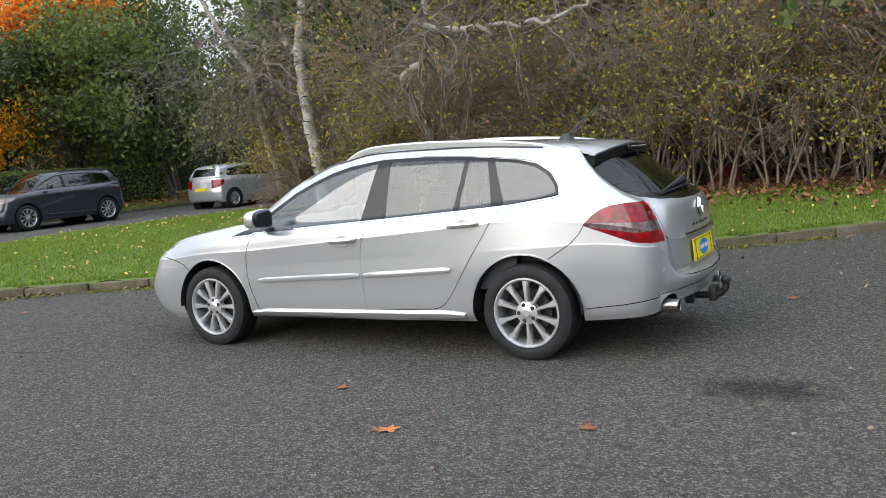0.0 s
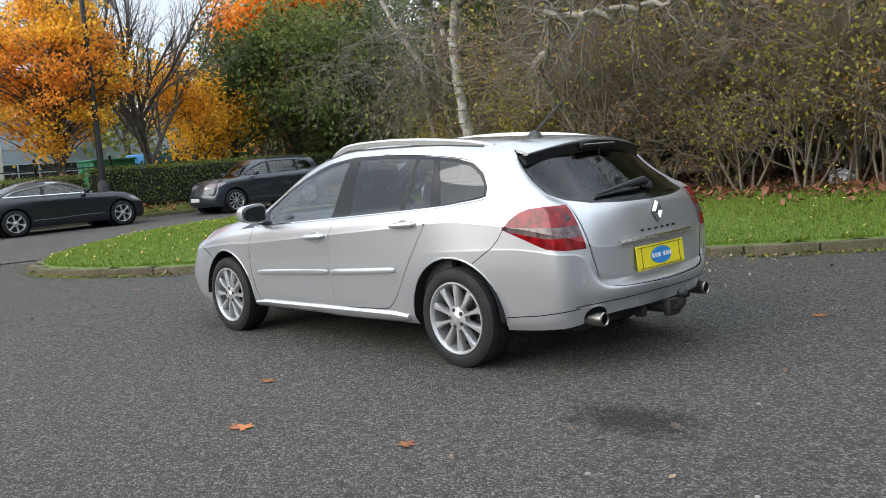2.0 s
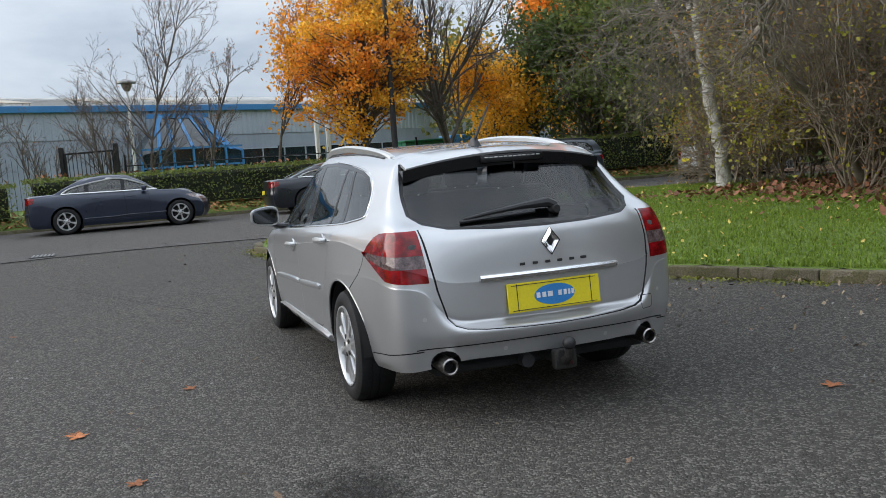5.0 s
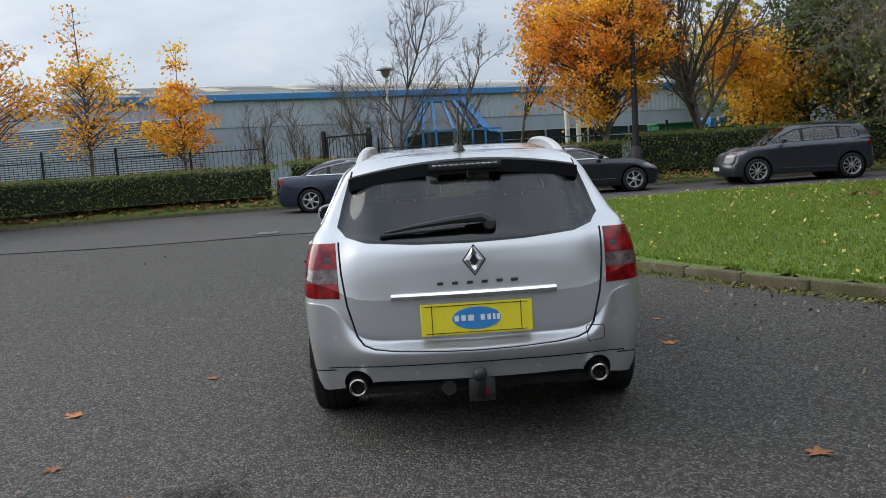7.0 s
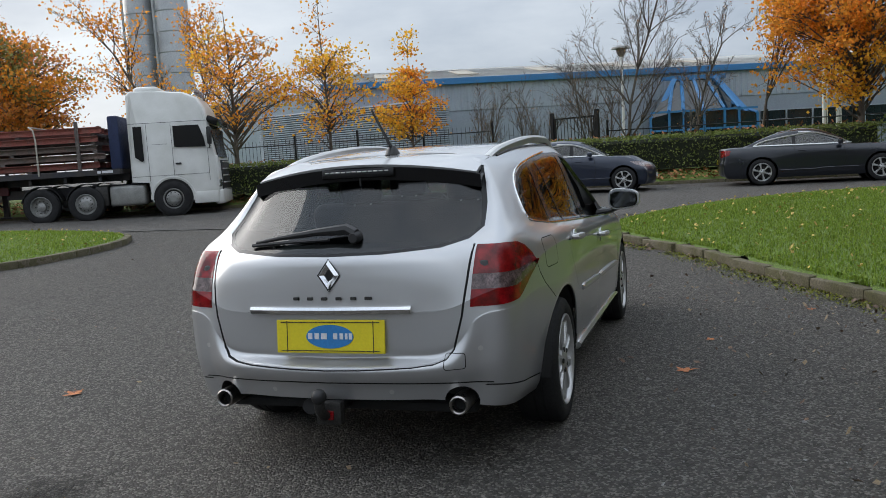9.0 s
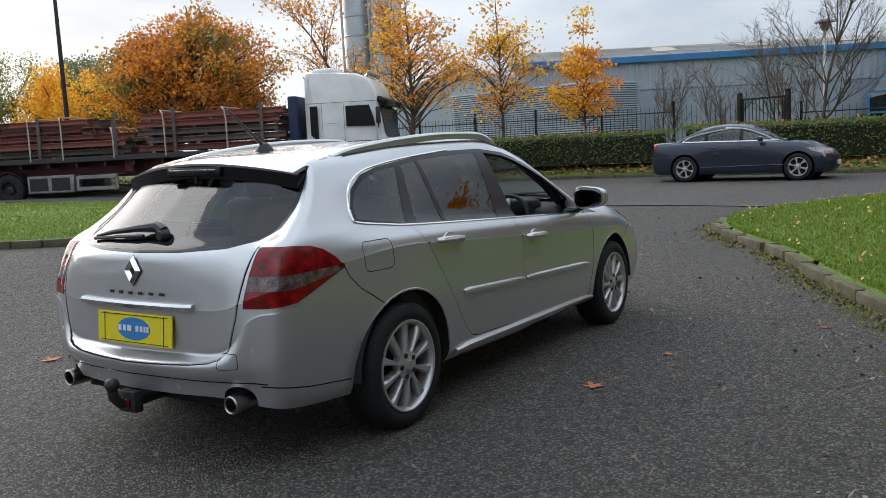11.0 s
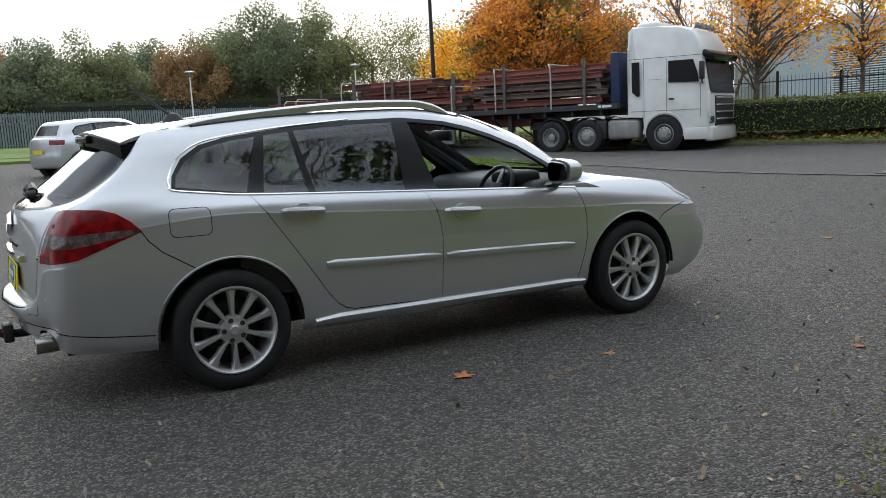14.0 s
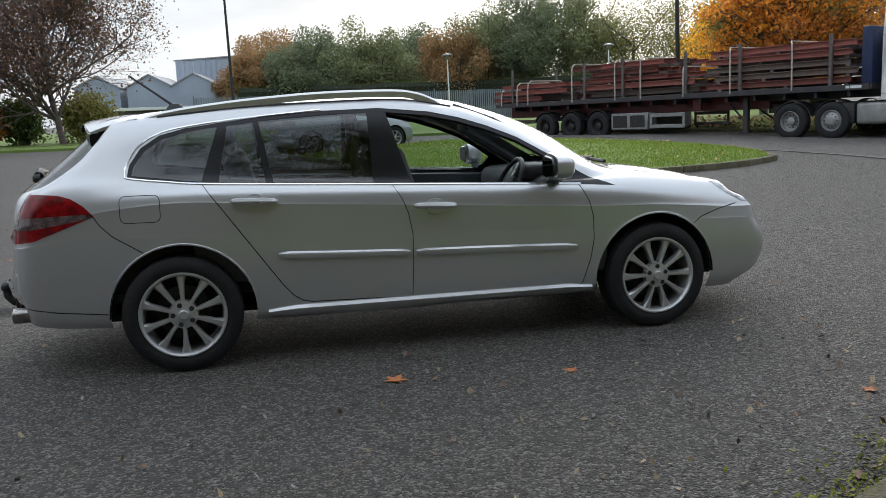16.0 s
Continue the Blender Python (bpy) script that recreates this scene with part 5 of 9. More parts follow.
def leaves_mesh(name, places, size, material, seed=0, jitter=0.1, droop=0.0, per=1, slim=0.62):
    """Small kite-shaped leaves, each folded on its midrib by its own turn."""
    rng = np.random.default_rng(seed)
    c = np.repeat(np.asarray(places, float)[:, :3], per, 0)
    c = c + rng.normal(0, jitter, c.shape)
    n = len(c)
    a = rng.normal(0, 1, (n, 3))
    a[:, 2] -= droop
    a /= np.linalg.norm(a, axis=1, keepdims=True)
    b = np.cross(a, rng.normal(0, 1, (n, 3)))
    b /= np.linalg.norm(b, axis=1, keepdims=True) + 1e-9
    s = size * rng.uniform(0.6, 1.25, (n, 1))
    vs = np.stack([c - a * s * 0.5, c + b * s * slim * 0.5, c + a * s * 0.5, c - b * s * slim * 0.5], 1).reshape(-1, 3)
    return array_mesh(name, vs, np.arange(n * 4).reshape(-1, 4), material)


M_BARK = mat("grey_brown_bark", (0.15, 0.13, 0.11), 0.9, 0, 0.3, 5, 60, bump=0.01, second=(0.09, 0.075, 0.062))
M_BARK_PALE = mat("pale_twigs", (0.36, 0.32, 0.27), 0.9, 0, 0.25, 5, 60, second=(0.20, 0.175, 0.14))
M_BIRCH = mat("birch_bark", (0.55, 0.53, 0.49), 0.8, 0, 0.3, 6, 40, bump=0.006, second=(0.22, 0.20, 0.175))
M_TWIGGREY = mat("grey_twigs", (0.21, 0.185, 0.155), 0.9, 0, 0.25, 5, 60, second=(0.13, 0.115, 0.095))
M_TWIG = mat("brown_stems", (0.17, 0.13, 0.095), 0.9, 0, 0.3, 4, 50, second=(0.27, 0.225, 0.17))
M_TWIGPURPLE = mat("purple_brown_twigs", (0.15, 0.115, 0.11), 0.9, 0, 0.25, 5, 60, second=(0.10, 0.08, 0.075))
L_ORANGE = leafy("orange_leaves", (0.80, 0.29, 0.04), (0.86, 0.42, 0.055), 0.5)
L_RUST = leafy("rust_leaves", (0.62, 0.21, 0.055), (0.66, 0.33, 0.07), 0.5)
L_GOLD = leafy("golden_leaves", (0.88, 0.43, 0.035), (0.92, 0.60, 0.08), 0.5)
L_YGREEN = leafy("yellow_green_leaves", (0.33, 0.34, 0.05), (0.45, 0.38, 0.06), 0.4)
L_DARK = leafy("dark_green_leaves", (0.065, 0.105, 0.03), (0.115, 0.155, 0.045), 0.35)
L_GREEN = leafy("mid_green_leaves", (0.12, 0.17, 0.04), (0.20, 0.23, 0.06), 0.4)
L_OLIVE = leafy("olive_leaves", (0.22, 0.23, 0.07), (0.30, 0.27, 0.08), 0.35)
L_BROWN = leafy("brown_leaves", (0.32, 0.15, 0.05), (0.44, 0.23, 0.075), 0.3)
L_PURPLE = leafy("purple_brown_leaves", (0.17, 0.105, 0.085), (0.24, 0.13, 0.07), 0.3)
L_HEDGE = leafy("hedge_leaves", (0.14, 0.19, 0.045), (0.205, 0.235, 0.06), 0.3)


def tree(name, label, at, seed, height, radius, bark, leaf=None, size=0.12, per=3, jitter=0.12, keep=1.0, scale=None, group="", category="tree", **kw):
    """A tree with tapered trunk and limbs and, if it still has them, leaves along its twigs."""
    t = thing(name, label, category, group, pose(at[0], at[1], at[2] if len(at) > 2 else ground_z(at[0], at[1]) + 0.2, 0, -0.9, 0))
    segs, tips = branches(seed, height, radius, **kw)
    if scale:
        segs[:, [0, 3]] *= scale
        segs[:, [1, 4]] *= scale
        tips[:, :2] *= scale
    hang("trunk", limbs_mesh("trunk", segs, bark), t)
    if leaf:
        rng = np.random.default_rng(seed)
        pick = tips[rng.random(len(tips)) < keep]
        hang("crown", leaves_mesh("crown", pick, size, leaf, seed, jitter, per=per), t)
    return t


def crowned(name, label, at, seed, height, radius, middle, half_w, half_h, leaf_sets, size, clusters, per, spread=0.26, hollow=0.3, leader=0, bark=None):
    """A broadleaf in leaf: trunk, arching limbs to many leaf sprays, and gaps between them; leaf_sets: part name, material, share."""
    g_ = np.random.default_rng(seed)
    t = thing(name, label, "tree", at=pose(at[0], at[1], ground_z(at[0], at[1]) + 0.2, 0, -0.9, 0))
    segs, heads = [], []
    lean = g_.normal(0, 0.03, 2)
    stem = lambda z: np.array((lean[0] * z + 0.05 * math.sin(z * 1.7 + seed), lean[1] * z + 0.05 * math.cos(z * 1.3 + seed), z))
    zs = np.linspace(-0.1, height, 16)
    for a, b in zip(zs, zs[1:]):
        segs.append((*stem(a), *stem(b), radius * (1 - 0.9 * max(a, 0) / height), radius * (1 - 0.9 * b / height)))
    while len(heads) < clusters:
        d = g_.normal(0, 1, 3)
        d /= np.linalg.norm(d)
        k = g_.uniform(hollow, 1.0) ** 0.6 * (1 + 0.16 * noise.noise((d[0] * 2 + seed, d[1] * 2, d[2] * 2)))
        w = half_w * (1.0 - 0.32 * max(0, d[2]))
        heads.append(np.array((d[0] * w * k, d[1] * w * k, middle + d[2] * half_h * k)))
    for i in range(leader):
        z = middle + half_h * 0.5 + (height - middle - half_h * 0.5) * (i + 0.5) / leader
        heads.append(stem(z) + g_.normal(0, 0.12, 3))
    places = [[] for _ in leaf_sets]
    edges_ = np.cumsum([q[2] for q in leaf_sets])
    for h in heads:
        out = math.hypot(h[0], h[1])
        base = stem(min(max(h[2] - out * g_.uniform(0.5, 0.9), height * 0.18), height * 0.92))
        mid = (base + h) / 2 + (0, 0, 0.10 * out) + g_.normal(0, 0.08, 3)
        r0 = min(radius * 0.45, 0.012 + 0.012 * out)
        segs += [(*base, *mid, r0, r0 * 0.6), (*mid, *h, r0 * 0.6, r0 * 0.3)]
        for _ in range(6):
            e = h + g_.normal(0, spread * 1.0, 3) * (1, 1, 0.7)
            st = mid + (h - mid) * g_.uniform(0.3, 1.0)
            segs.append((*st, *e, r0 * 0.3, 0.004))
        v = min(0.999, max(0.0, 0.5 + 0.75 * noise.noise((h[0] * 0.6 + seed, h[1] * 0.6, h[2] * 0.6)) + g_.normal(0, 0.13)))
        j = int(np.searchsorted(edges_, v * edges_[-1]))
        n = int(per * g_.uniform(0.5, 1.4))
        places[min(j, len(leaf_sets) - 1)].append(h + g_.normal(0, spread, (n, 3)) * (1, 1, 0.55))
    hang("trunk", limbs_mesh("trunk", np.array(segs), bark or M_BARK, 6), t)
    for (nm, lm, _), p in zip(leaf_sets, places):
        if p:
            hang(nm, leaves_mesh(nm, np.concatenate(p), size, lm, seed, 0.02, slim=0.8), t)
    return t


# along the far side of the main road
crowned("maple_tree", "young maple in full orange and golden autumn leaf", (22.3, -5.5), 3, 7.2, 0.12, 4.55, 2.45, 2.6, (("crown", L_GOLD, 0.55), ("orange_crown", L_ORANGE, 0.45)), 0.115, 230, 95)
tree("bare_tree", "large bare tree with many fine grey twigs", (23.2, -8.9), 8, 7.4, 0.15, M_BARK, L_BROWN, 0.07, 1, 0.05, keep=0.02, levels=4, fork=5, spread=32, first=0.2, up=0.55, shrink=0.56, last=(2, 2, 3))
tree("bare_tree", "tall bare young tree with upright twigs", (24.2, 1.4), 12, 6.0, 0.06, M_BARK, L_BROWN, 0.07, 1, 0.05, keep=0.02, levels=4, fork=4, spread=34, first=0.12, up=0.6, shrink=0.48, last=(1, 2, 2))
tree("bare_tree", "bare young tree with a few remaining orange leaves", (24.2, -2.8), 14, 5.6, 0.06, M_BARK, L_ORANGE, 0.15, 2, 0.2, keep=0.14, levels=4, fork=3, spread=34, first=0.25, up=0.6, shrink=0.46)
tree("bare_tree", "bare slender tree by the glazed entrance", (26.5, -0.6), 19, 4.6, 0.06, M_BARK, L_BROWN, 0.07, 1, 0.05, keep=0.02, levels=4, fork=3, spread=32, first=0.2, up=0.6, shrink=0.42)
tree("bare_shrub", "small bare many-stemmed shrub by the railings", (25.4, 6.5), 21, 3.0, 0.035, M_BARK, L_BROWN, 0.06, 1, 0.05, keep=0.03, levels=3, fork=3, spread=30, first=0.3, up=0.5, stems=3, shrink=0.45, category="shrub")
tree("bare_shrub", "small bare many-stemmed shrub by the railings", (25.6, 4.7), 22, 3.2, 0.035, M_BARK, L_BROWN, 0.06, 1, 0.05, keep=0.03, levels=3, fork=3, spread=30, first=0.3, up=0.5, stems=3, shrink=0.45, category="shrub")
tree("bare_shrub", "bare many-stemmed shrub by the lamp", (25.2, 2.4), 23, 3.6, 0.04, M_BARK, L_BROWN, 0.06, 1, 0.05, keep=0.03, levels=3, fork=3, spread=28, first=0.3, up=0.5, stems=4, shrink=0.45, category="shrub")
crowned("maple_tree", "young maple with thin orange leaf and bare top", (21.3, 10.8), 31, 6.4, 0.075, 3.5, 1.4, 1.75, (("crown", L_GOLD, 0.4), ("orange_crown", L_ORANGE, 0.6)), 0.115, 66, 38, 0.25, leader=5)
crowned("maple_tree", "small maple bright with orange leaves", (21.8, 8.1), 33, 5.0, 0.05, 2.7, 1.15, 1.1, (("crown", L_GOLD, 0.5), ("orange_crown", L_ORANGE, 0.5)), 0.115, 54, 56, 0.21, leader=7)
crowned("maple_tree", "maple with sparse orange leaves on spreading limbs", (20.5, 13.9), 36, 6.2, 0.11, 3.9, 2.1, 1.9, (("crown", L_GOLD, 0.35), ("orange_crown", L_ORANGE, 0.65)), 0.12, 92, 34, 0.3)
tree("maple_tree", "many-stemmed maple with sparse orange leaves", (24.0, 18.6), 37, 6.4, 0.08, M_BARK, L_ORANGE, 0.14, 1, 0.2, keep=0.2, levels=4, fork=3, spread=30, first=0.25, stems=2, shrink=0.42, up=0.6)
crowned("maple_tree", "broad maple with dense rust-red autumn leaves", (18.6, 22.4), 41, 6.5, 0.2, 4.15, 3.3, 2.35, (("rust_crown", L_RUST, 0.5), ("orange_crown", L_ORANGE, 0.28), ("crown", L_OLIVE, 0.2)), 0.13, 270, 90, 0.32)
crowned("maple_tree", "broad maple with orange and green leaves", (20.5, 27.5), 42, 6.0, 0.2, 3.9, 2.7, 2.0, (("crown", L_OLIVE, 0.35), ("orange_crown", L_ORANGE, 0.3), ("golden_crown", L_GOLD, 0.35)), 0.14, 170, 70, 0.3)
# dark evergreens behind the parked cars
for i, (x, y, h, lf) in enumerate(((25.5, -13.6, 6.4, L_DARK), (23.6, -15.2, 7.0, L_GREEN), (21.5, -17.6, 6.4, L_DARK), (18.5, -19.6, 6.6, L_DARK), (24.5, -19.5, 7.6, L_DARK), (16.0, -21.5, 6.4, L_DARK), (20.0, -24.0, 7.5, L_GREEN), (12.8, -19.0, 6.8, L_DARK), (28.0, -24.0, 9.5, L_DARK), (24.0, -28.5, 9.5, L_DARK), (30.5, -18.0, 9.0, L_GREEN))):
    tree("evergreen_tree", "tall dark green tree with dense leaves", (x, y), 50 + i, h * 0.72, 0.16, M_BARK, lf, 0.19, 1, 0.36, keep=0.95, levels=4, fork=3, spread=44, first=0.15, up=0.35, shrink=0.56, group="dark trees behind the parked cars")
tree("maple_tree", "maple with yellow autumn leaves among evergreens", (24.5, -11.0), 61, 3.2, 0.1, M_BARK, L_GOLD, 0.16, 3, 0.28, keep=0.4, levels=4, fork=3, spread=42)
tree("maple_tree", "maple with orange leaves high above evergreens", (27.0, -20.0), 62, 6.6, 0.2, M_BARK, L_ORANGE, 0.22, 4, 0.3, levels=4, fork=4, spread=40, first=0.4)
# on the lawn's edge


def shrubs(name, label, spots, seeds, stem_mat, leaf_sets, **kw):
    """One mass of shrubs: stems and leaves joined."""
    t = tagged(new(name), label, "shrubs", kind="stuff")
    kinds = []
    for sd in seeds:
        kinds.append(branches(sd, **kw))
    all_segs, all_tips = [], []
    rng = random.Random(seeds[0])
    for x, y, z, k in spots:
        s, p = rng.choice(kinds)
        s, p = s.copy(), p.copy()
        a = rng.uniform(0, math.tau)
        r = np.array([[math.cos(a), -math.sin(a), 0], [math.sin(a), math.cos(a), 0], [0, 0, 1]]) * k
        s[:, :3], s[:, 3:6], p[:, :3] = s[:, :3] @ r.T + (x, y, z), s[:, 3:6] @ r.T + (x, y, z), p[:, :3] @ r.T + (x, y, z)
        all_segs.append(s)
        all_tips.append(p)
    hang("stems", limbs_mesh("stems", np.concatenate(all_segs), stem_mat, 4), t)
    tips = np.concatenate(all_tips)
    g = np.random.default_rng(seeds[0])
    for j, (nm, lm, keep, size, per, zmax) in enumerate(leaf_sets):
        blot = np.array([noise.noise((q[0] * 0.55 + j * 9, q[1] * 0.55, q[2] * 0.7)) for q in tips])
        pick = tips[(g.random(len(tips)) < keep * np.clip(0.55 + blot * 2.6, 0.04, 2)) & (tips[:, 2] < zmax)]
        if len(pick):
            hang(nm, leaves_mesh(nm, pick, size, lm, j + 3, 0.11, per=per), t)
    return t


rng = random.Random(5)
edge_spots = [(x + rng.uniform(-0.3, 0.3), -9.0 + 0.05 * x + rng.uniform(-0.7, 0.5) - (0.9 if x < -2 else 0) - (1.5 if x > 4.6 else 0), 0.36, rng.uniform(0.8, 1.2)) for x in np.arange(-11, 6.6, 0.62)]
edge_spots += [(8.3, -9.4, 0.4, 0.5), (7.9, -9.9, 0.4, 0.62), (9.0, -10.3, 0.4, 0.6), (7.0, -9.7, 0.38, 0.7), (7.2, -11.0, 0.4, 1.1), (8.6, -11.6, 0.4, 1.2), (9.8, -11.2, 0.4, 0.7)]
shrubs("thicket", "thicket of bare brown stems with yellow-green leaves", edge_spots, (81, 82, 83, 84), M_TWIG, (("leaves", L_YGREEN, 0.30, 0.07, 1, 9), ("brown_leaves", L_BROWN, 0.20, 0.062, 1, 9)),
       height=3.4, radius=0.028, levels=3, fork=2, spread=36, first=0.1, up=0.1, stems=5, wob=0.18, curve=0.5)
deep_spots = [(rng.uniform(-13, 6.4), rng.uniform(-15.5, -11.0), 0.4, rng.uniform(1.0, 1.5)) for _ in range(58)]
shrubs("dark_undergrowth", "dense dark undergrowth behind the thicket", deep_spots, (91, 92, 93), M_TWIG, (("leaves", L_OLIVE, 0.35, 0.15, 2, 12), ("dark_leaves", L_DARK, 0.9, 0.26, 2, 12)),
       height=4.2, radius=0.04, levels=2, fork=4, spread=40, first=0.05, up=0.2, stems=4, wob=0.16)
for i, (x, y, h) in enumerate(((-9, -12.5, 6.5), (-4.5, -11.6, 6.0), (0.6, -10.6, 6.2), (5.0, -11.2, 6.4), (-7, -17, 8), (-1, -17, 8), (5, -17, 8.5), (-13.5, -16, 8))):
    tree("thicket_tree", "spindly grey tree with bare crooked branches", (x, y, 0.4), 100 + i, h * 0.85, 0.11, M_BARK_PALE, L_YGREEN if i % 2 else L_OLIVE, 0.10, 2, 0.16, keep=0.3, levels=4, fork=3, spread=50, first=0.25, up=0.05, wob=0.2, curve=0.6, group="trees in the thicket")

for i, (x, y, h) in enumerate(((-5.5, -10.8, 8.2), (-2.2, -11.6, 8.8), (1.6, -11.3, 8.2), (-9.5, -10.2, 7.8), (-3.8, -9.7, 7.4))):
    tree("tall_bare_tree", "tall bare tree rising above the thicket", (x, y, 0.4), 140 + i, h, 0.16, M_TWIGGREY, L_BROWN, 0.08, 1, 0.1, keep=0.06, levels=4, fork=4, spread=46, first=0.35, up=0.2, wob=0.16, shrink=0.6, last=(1, 2, 2), group="trees in the thicket")


# trees whose limbs are drawn one by one
def drawn_tree(name, label, limbs, seed, bark, leaf, leaf_size, every, twigs=2, bare_below=0.3, sag=-0.04, reach=1.0, fat=0.019):
    """Limbs are (points, radius at start, radius at end); twigs grow along them."""
    t = thing(name, label, "tree", at=pose(0, 0, 0))
    r_ = random.Random(seed)
    cs = []
    for pts_, r0, r1 in limbs:
        wob_ = 0.05 if r0 < 0.08 else 0.012
        fine_ = [(q[0] + r_.gauss(0, wob_), q[1] + r_.gauss(0, wob_), q[2] + r_.gauss(0, wob_)) if 0 < i_ < 39 else tuple(q) for i_, q in enumerate(catmull(pts_, np.linspace(0, len(pts_) - 1, 40)))]
        for k, (a, b) in enumerate(zip(fine_, fine_[1:])):
            ra, rb = r0 + (r1 - r0) * k / 39, r0 + (r1 - r0) * (k + 1) / 39
            cs.append((*a, *b, ra, rb))
            if k > 39 * bare_below or r0 < 0.08:
                for _ in range(twigs):
                    d = Vector((r_.gauss(0, 1), r_.gauss(0, 1), r_.gauss(-0.15, 0.7))).normalized()
                    q, rr = Vector(b), max(0.006, min(0.018, rb * 0.35))
                    for _ in range(7):
                        d = (d + Vector((r_.gauss(0, 0.25), r_.gauss(0, 0.25), r_.gauss(sag, 0.2)))).normalized()
                        q2 = q + d * r_.uniform(0.1, 0.2) * reach
                        cs.append((*q, *q2, rr, rr * 0.8))
                        if r_.random() < 0.7:
                            e = (d + Vector((r_.gauss(0, 0.7), r_.gauss(0, 0.7), r_.gauss(0, 0.5)))).normalized()
                            cs.append((*q2, *(q2 + e * r_.uniform(0.12, 0.4) * reach), rr * 0.6, rr * 0.3))
                        q, rr = q2, rr * 0.8
    cs = np.array(cs)
    hang("trunk", limbs_mesh("trunk", cs[cs[:, 6] > fat], bark, 9), t)
    hang("twigwork", limbs_mesh("twigwork", cs[cs[:, 6] <= fat], M_TWIGGREY, 5), t, "thin grey twigs")
    tips = cs[cs[:, 6] < 0.008][::every, 3:6]
    hang("crown", leaves_mesh("crown", tips, leaf_size, leaf, seed, 0.06), t, "sparse small leaves")
    return t


drawn_tree("crooked_tree", "old crooked tree with pale limbs over the lawn",
           [([(4.9, -9.4, 0.35), (4.6, -8.6, 1.3), (4.3, -7.3, 2.3), (4.03, -6.6, 2.72), (3.44, -6.2, 2.86), (3.04, -5.8, 3.22), (2.94, -5.6, 3.52), (2.8, -5.4, 4.3), (2.9, -5.2, 5.4)], 0.085, 0.03),
            ([(2.98, -5.7, 3.3), (2.5, -5.7, 3.2), (2.1, -5.7, 3.14), (1.33, -5.8, 3.12), (0.85, -5.9, 3.19), (0.4, -5.9, 3.35), (-0.2, -6.0, 3.45), (-1.0, -6.2, 3.8)], 0.05, 0.014)],
           9, M_BARK_PALE, L_YGREEN, 0.07, 9)
drawn_tree("birch_tree", "silver birch with white bark and hanging sparse twigs",
           [([(7.55, -8.65, 0.3), (7.5, -8.55, 1.28), (7.45, -8.3, 2.44), (7.37, -8.1, 3.55), (7.08, -8.0, 4.6), (6.9, -7.9, 6.0), (6.8, -7.8, 7.6)], 0.15, 0.06),
            ([(7.42, -8.2, 3.0), (8.54, -8.2, 3.84), (9.66, -8.2, 4.18), (11.1, -8.2, 4.0), (12.4, -8.2, 3.5)], 0.035, 0.008),
            ([(7.45, -8.3, 2.7), (8.44, -8.2, 3.3), (9.61, -8.2, 3.39), (10.85, -8.2, 3.47), (11.9, -8.2, 3.3)], 0.028, 0.008),
            ([(7.4, -8.1, 3.6), (8.0, -8.2, 4.29), (8.4, -8.2, 4.92), (8.8, -8.2, 5.6)], 0.06, 0.03),
            ([(7.2, -8.05, 4.2), (6.2, -8.2, 4.9), (5.2, -8.3, 5.0), (4.2, -8.3, 4.7)], 0.045, 0.012)],
           17, M_BIRCH, L_YGREEN, 0.06, 26, 2, 0.55, reach=1.2, fat=0.055)
drawn_tree("willow_tree", "leaning grey-barked tree with narrow green leaves",
           [([(9.3, -9.5, 0.4), (9.39, -9.4, 1.41), (9.68, -9.4, 2.46), (9.81, -9.4, 3.51), (10.34, -9.4, 4.22), (11.1, -9.4, 5.38), (11.7, -9.4, 6.3)], 0.09, 0.04),
            ([(9.75, -9.4, 2.9), (9.2, -9.3, 3.1), (8.7, -9.2, 2.9), (8.4, -9.2, 2.4)], 0.03, 0.01),
            ([(9.8, -9.4, 3.4), (10.6, -9.3, 3.3), (11.2, -9.2, 2.9), (11.5, -9.2, 2.4)], 0.03, 0.01)],
           18, M_BARK_PALE, L_OLIVE, 0.11, 4, 2, 0.6, -0.12)
drawn_tree("willow_tree", "leaning grey-barked tree with narrow green leaves",
           [([(8.65, -9.5, 0.4), (8.79, -9.4, 1.43), (9.08, -9.4, 2.41), (9.24, -9.4, 3.19), (9.34, -9.4, 4.33), (9.3, -9.4, 5.6)], 0.08, 0.03),
            ([(9.1, -9.4, 2.6), (9.7, -9.3, 2.9), (10.3, -9.2, 2.7), (10.7, -9.2, 2.1)], 0.03, 0.01)],
           19, M_BARK_PALE, L_OLIVE, 0.11, 4, 2, 0.5, -0.12)

# ---- parked cars ----
M_NAVY = mat("dark_blue_paint", (0.016, 0.024, 0.048), 0.28, 0.3, 0.04, 2, 800, coat=0.7, rough_vary=0.02)
M_GREY = mat("dark_grey_paint", (0.034, 0.042, 0.054), 0.3, 0.35, 0.04, 2, 800, coat=0.7, rough_vary=0.02)
M_INDIGO = mat("indigo_paint", (0.012, 0.015, 0.023), 0.28, 0.3, 0.04, 2, 800, coat=0.7, rough_vary=0.02)
M_SILVER2 = mat("pale_silver_paint", (0.55, 0.56, 0.58), 0.34, 0.6, 0.03, 2, 800, coat=0.9, rough_vary=0.02)
M_CARGLASS = glass("car_glass", (0.42, 0.46, 0.45), 1.6)


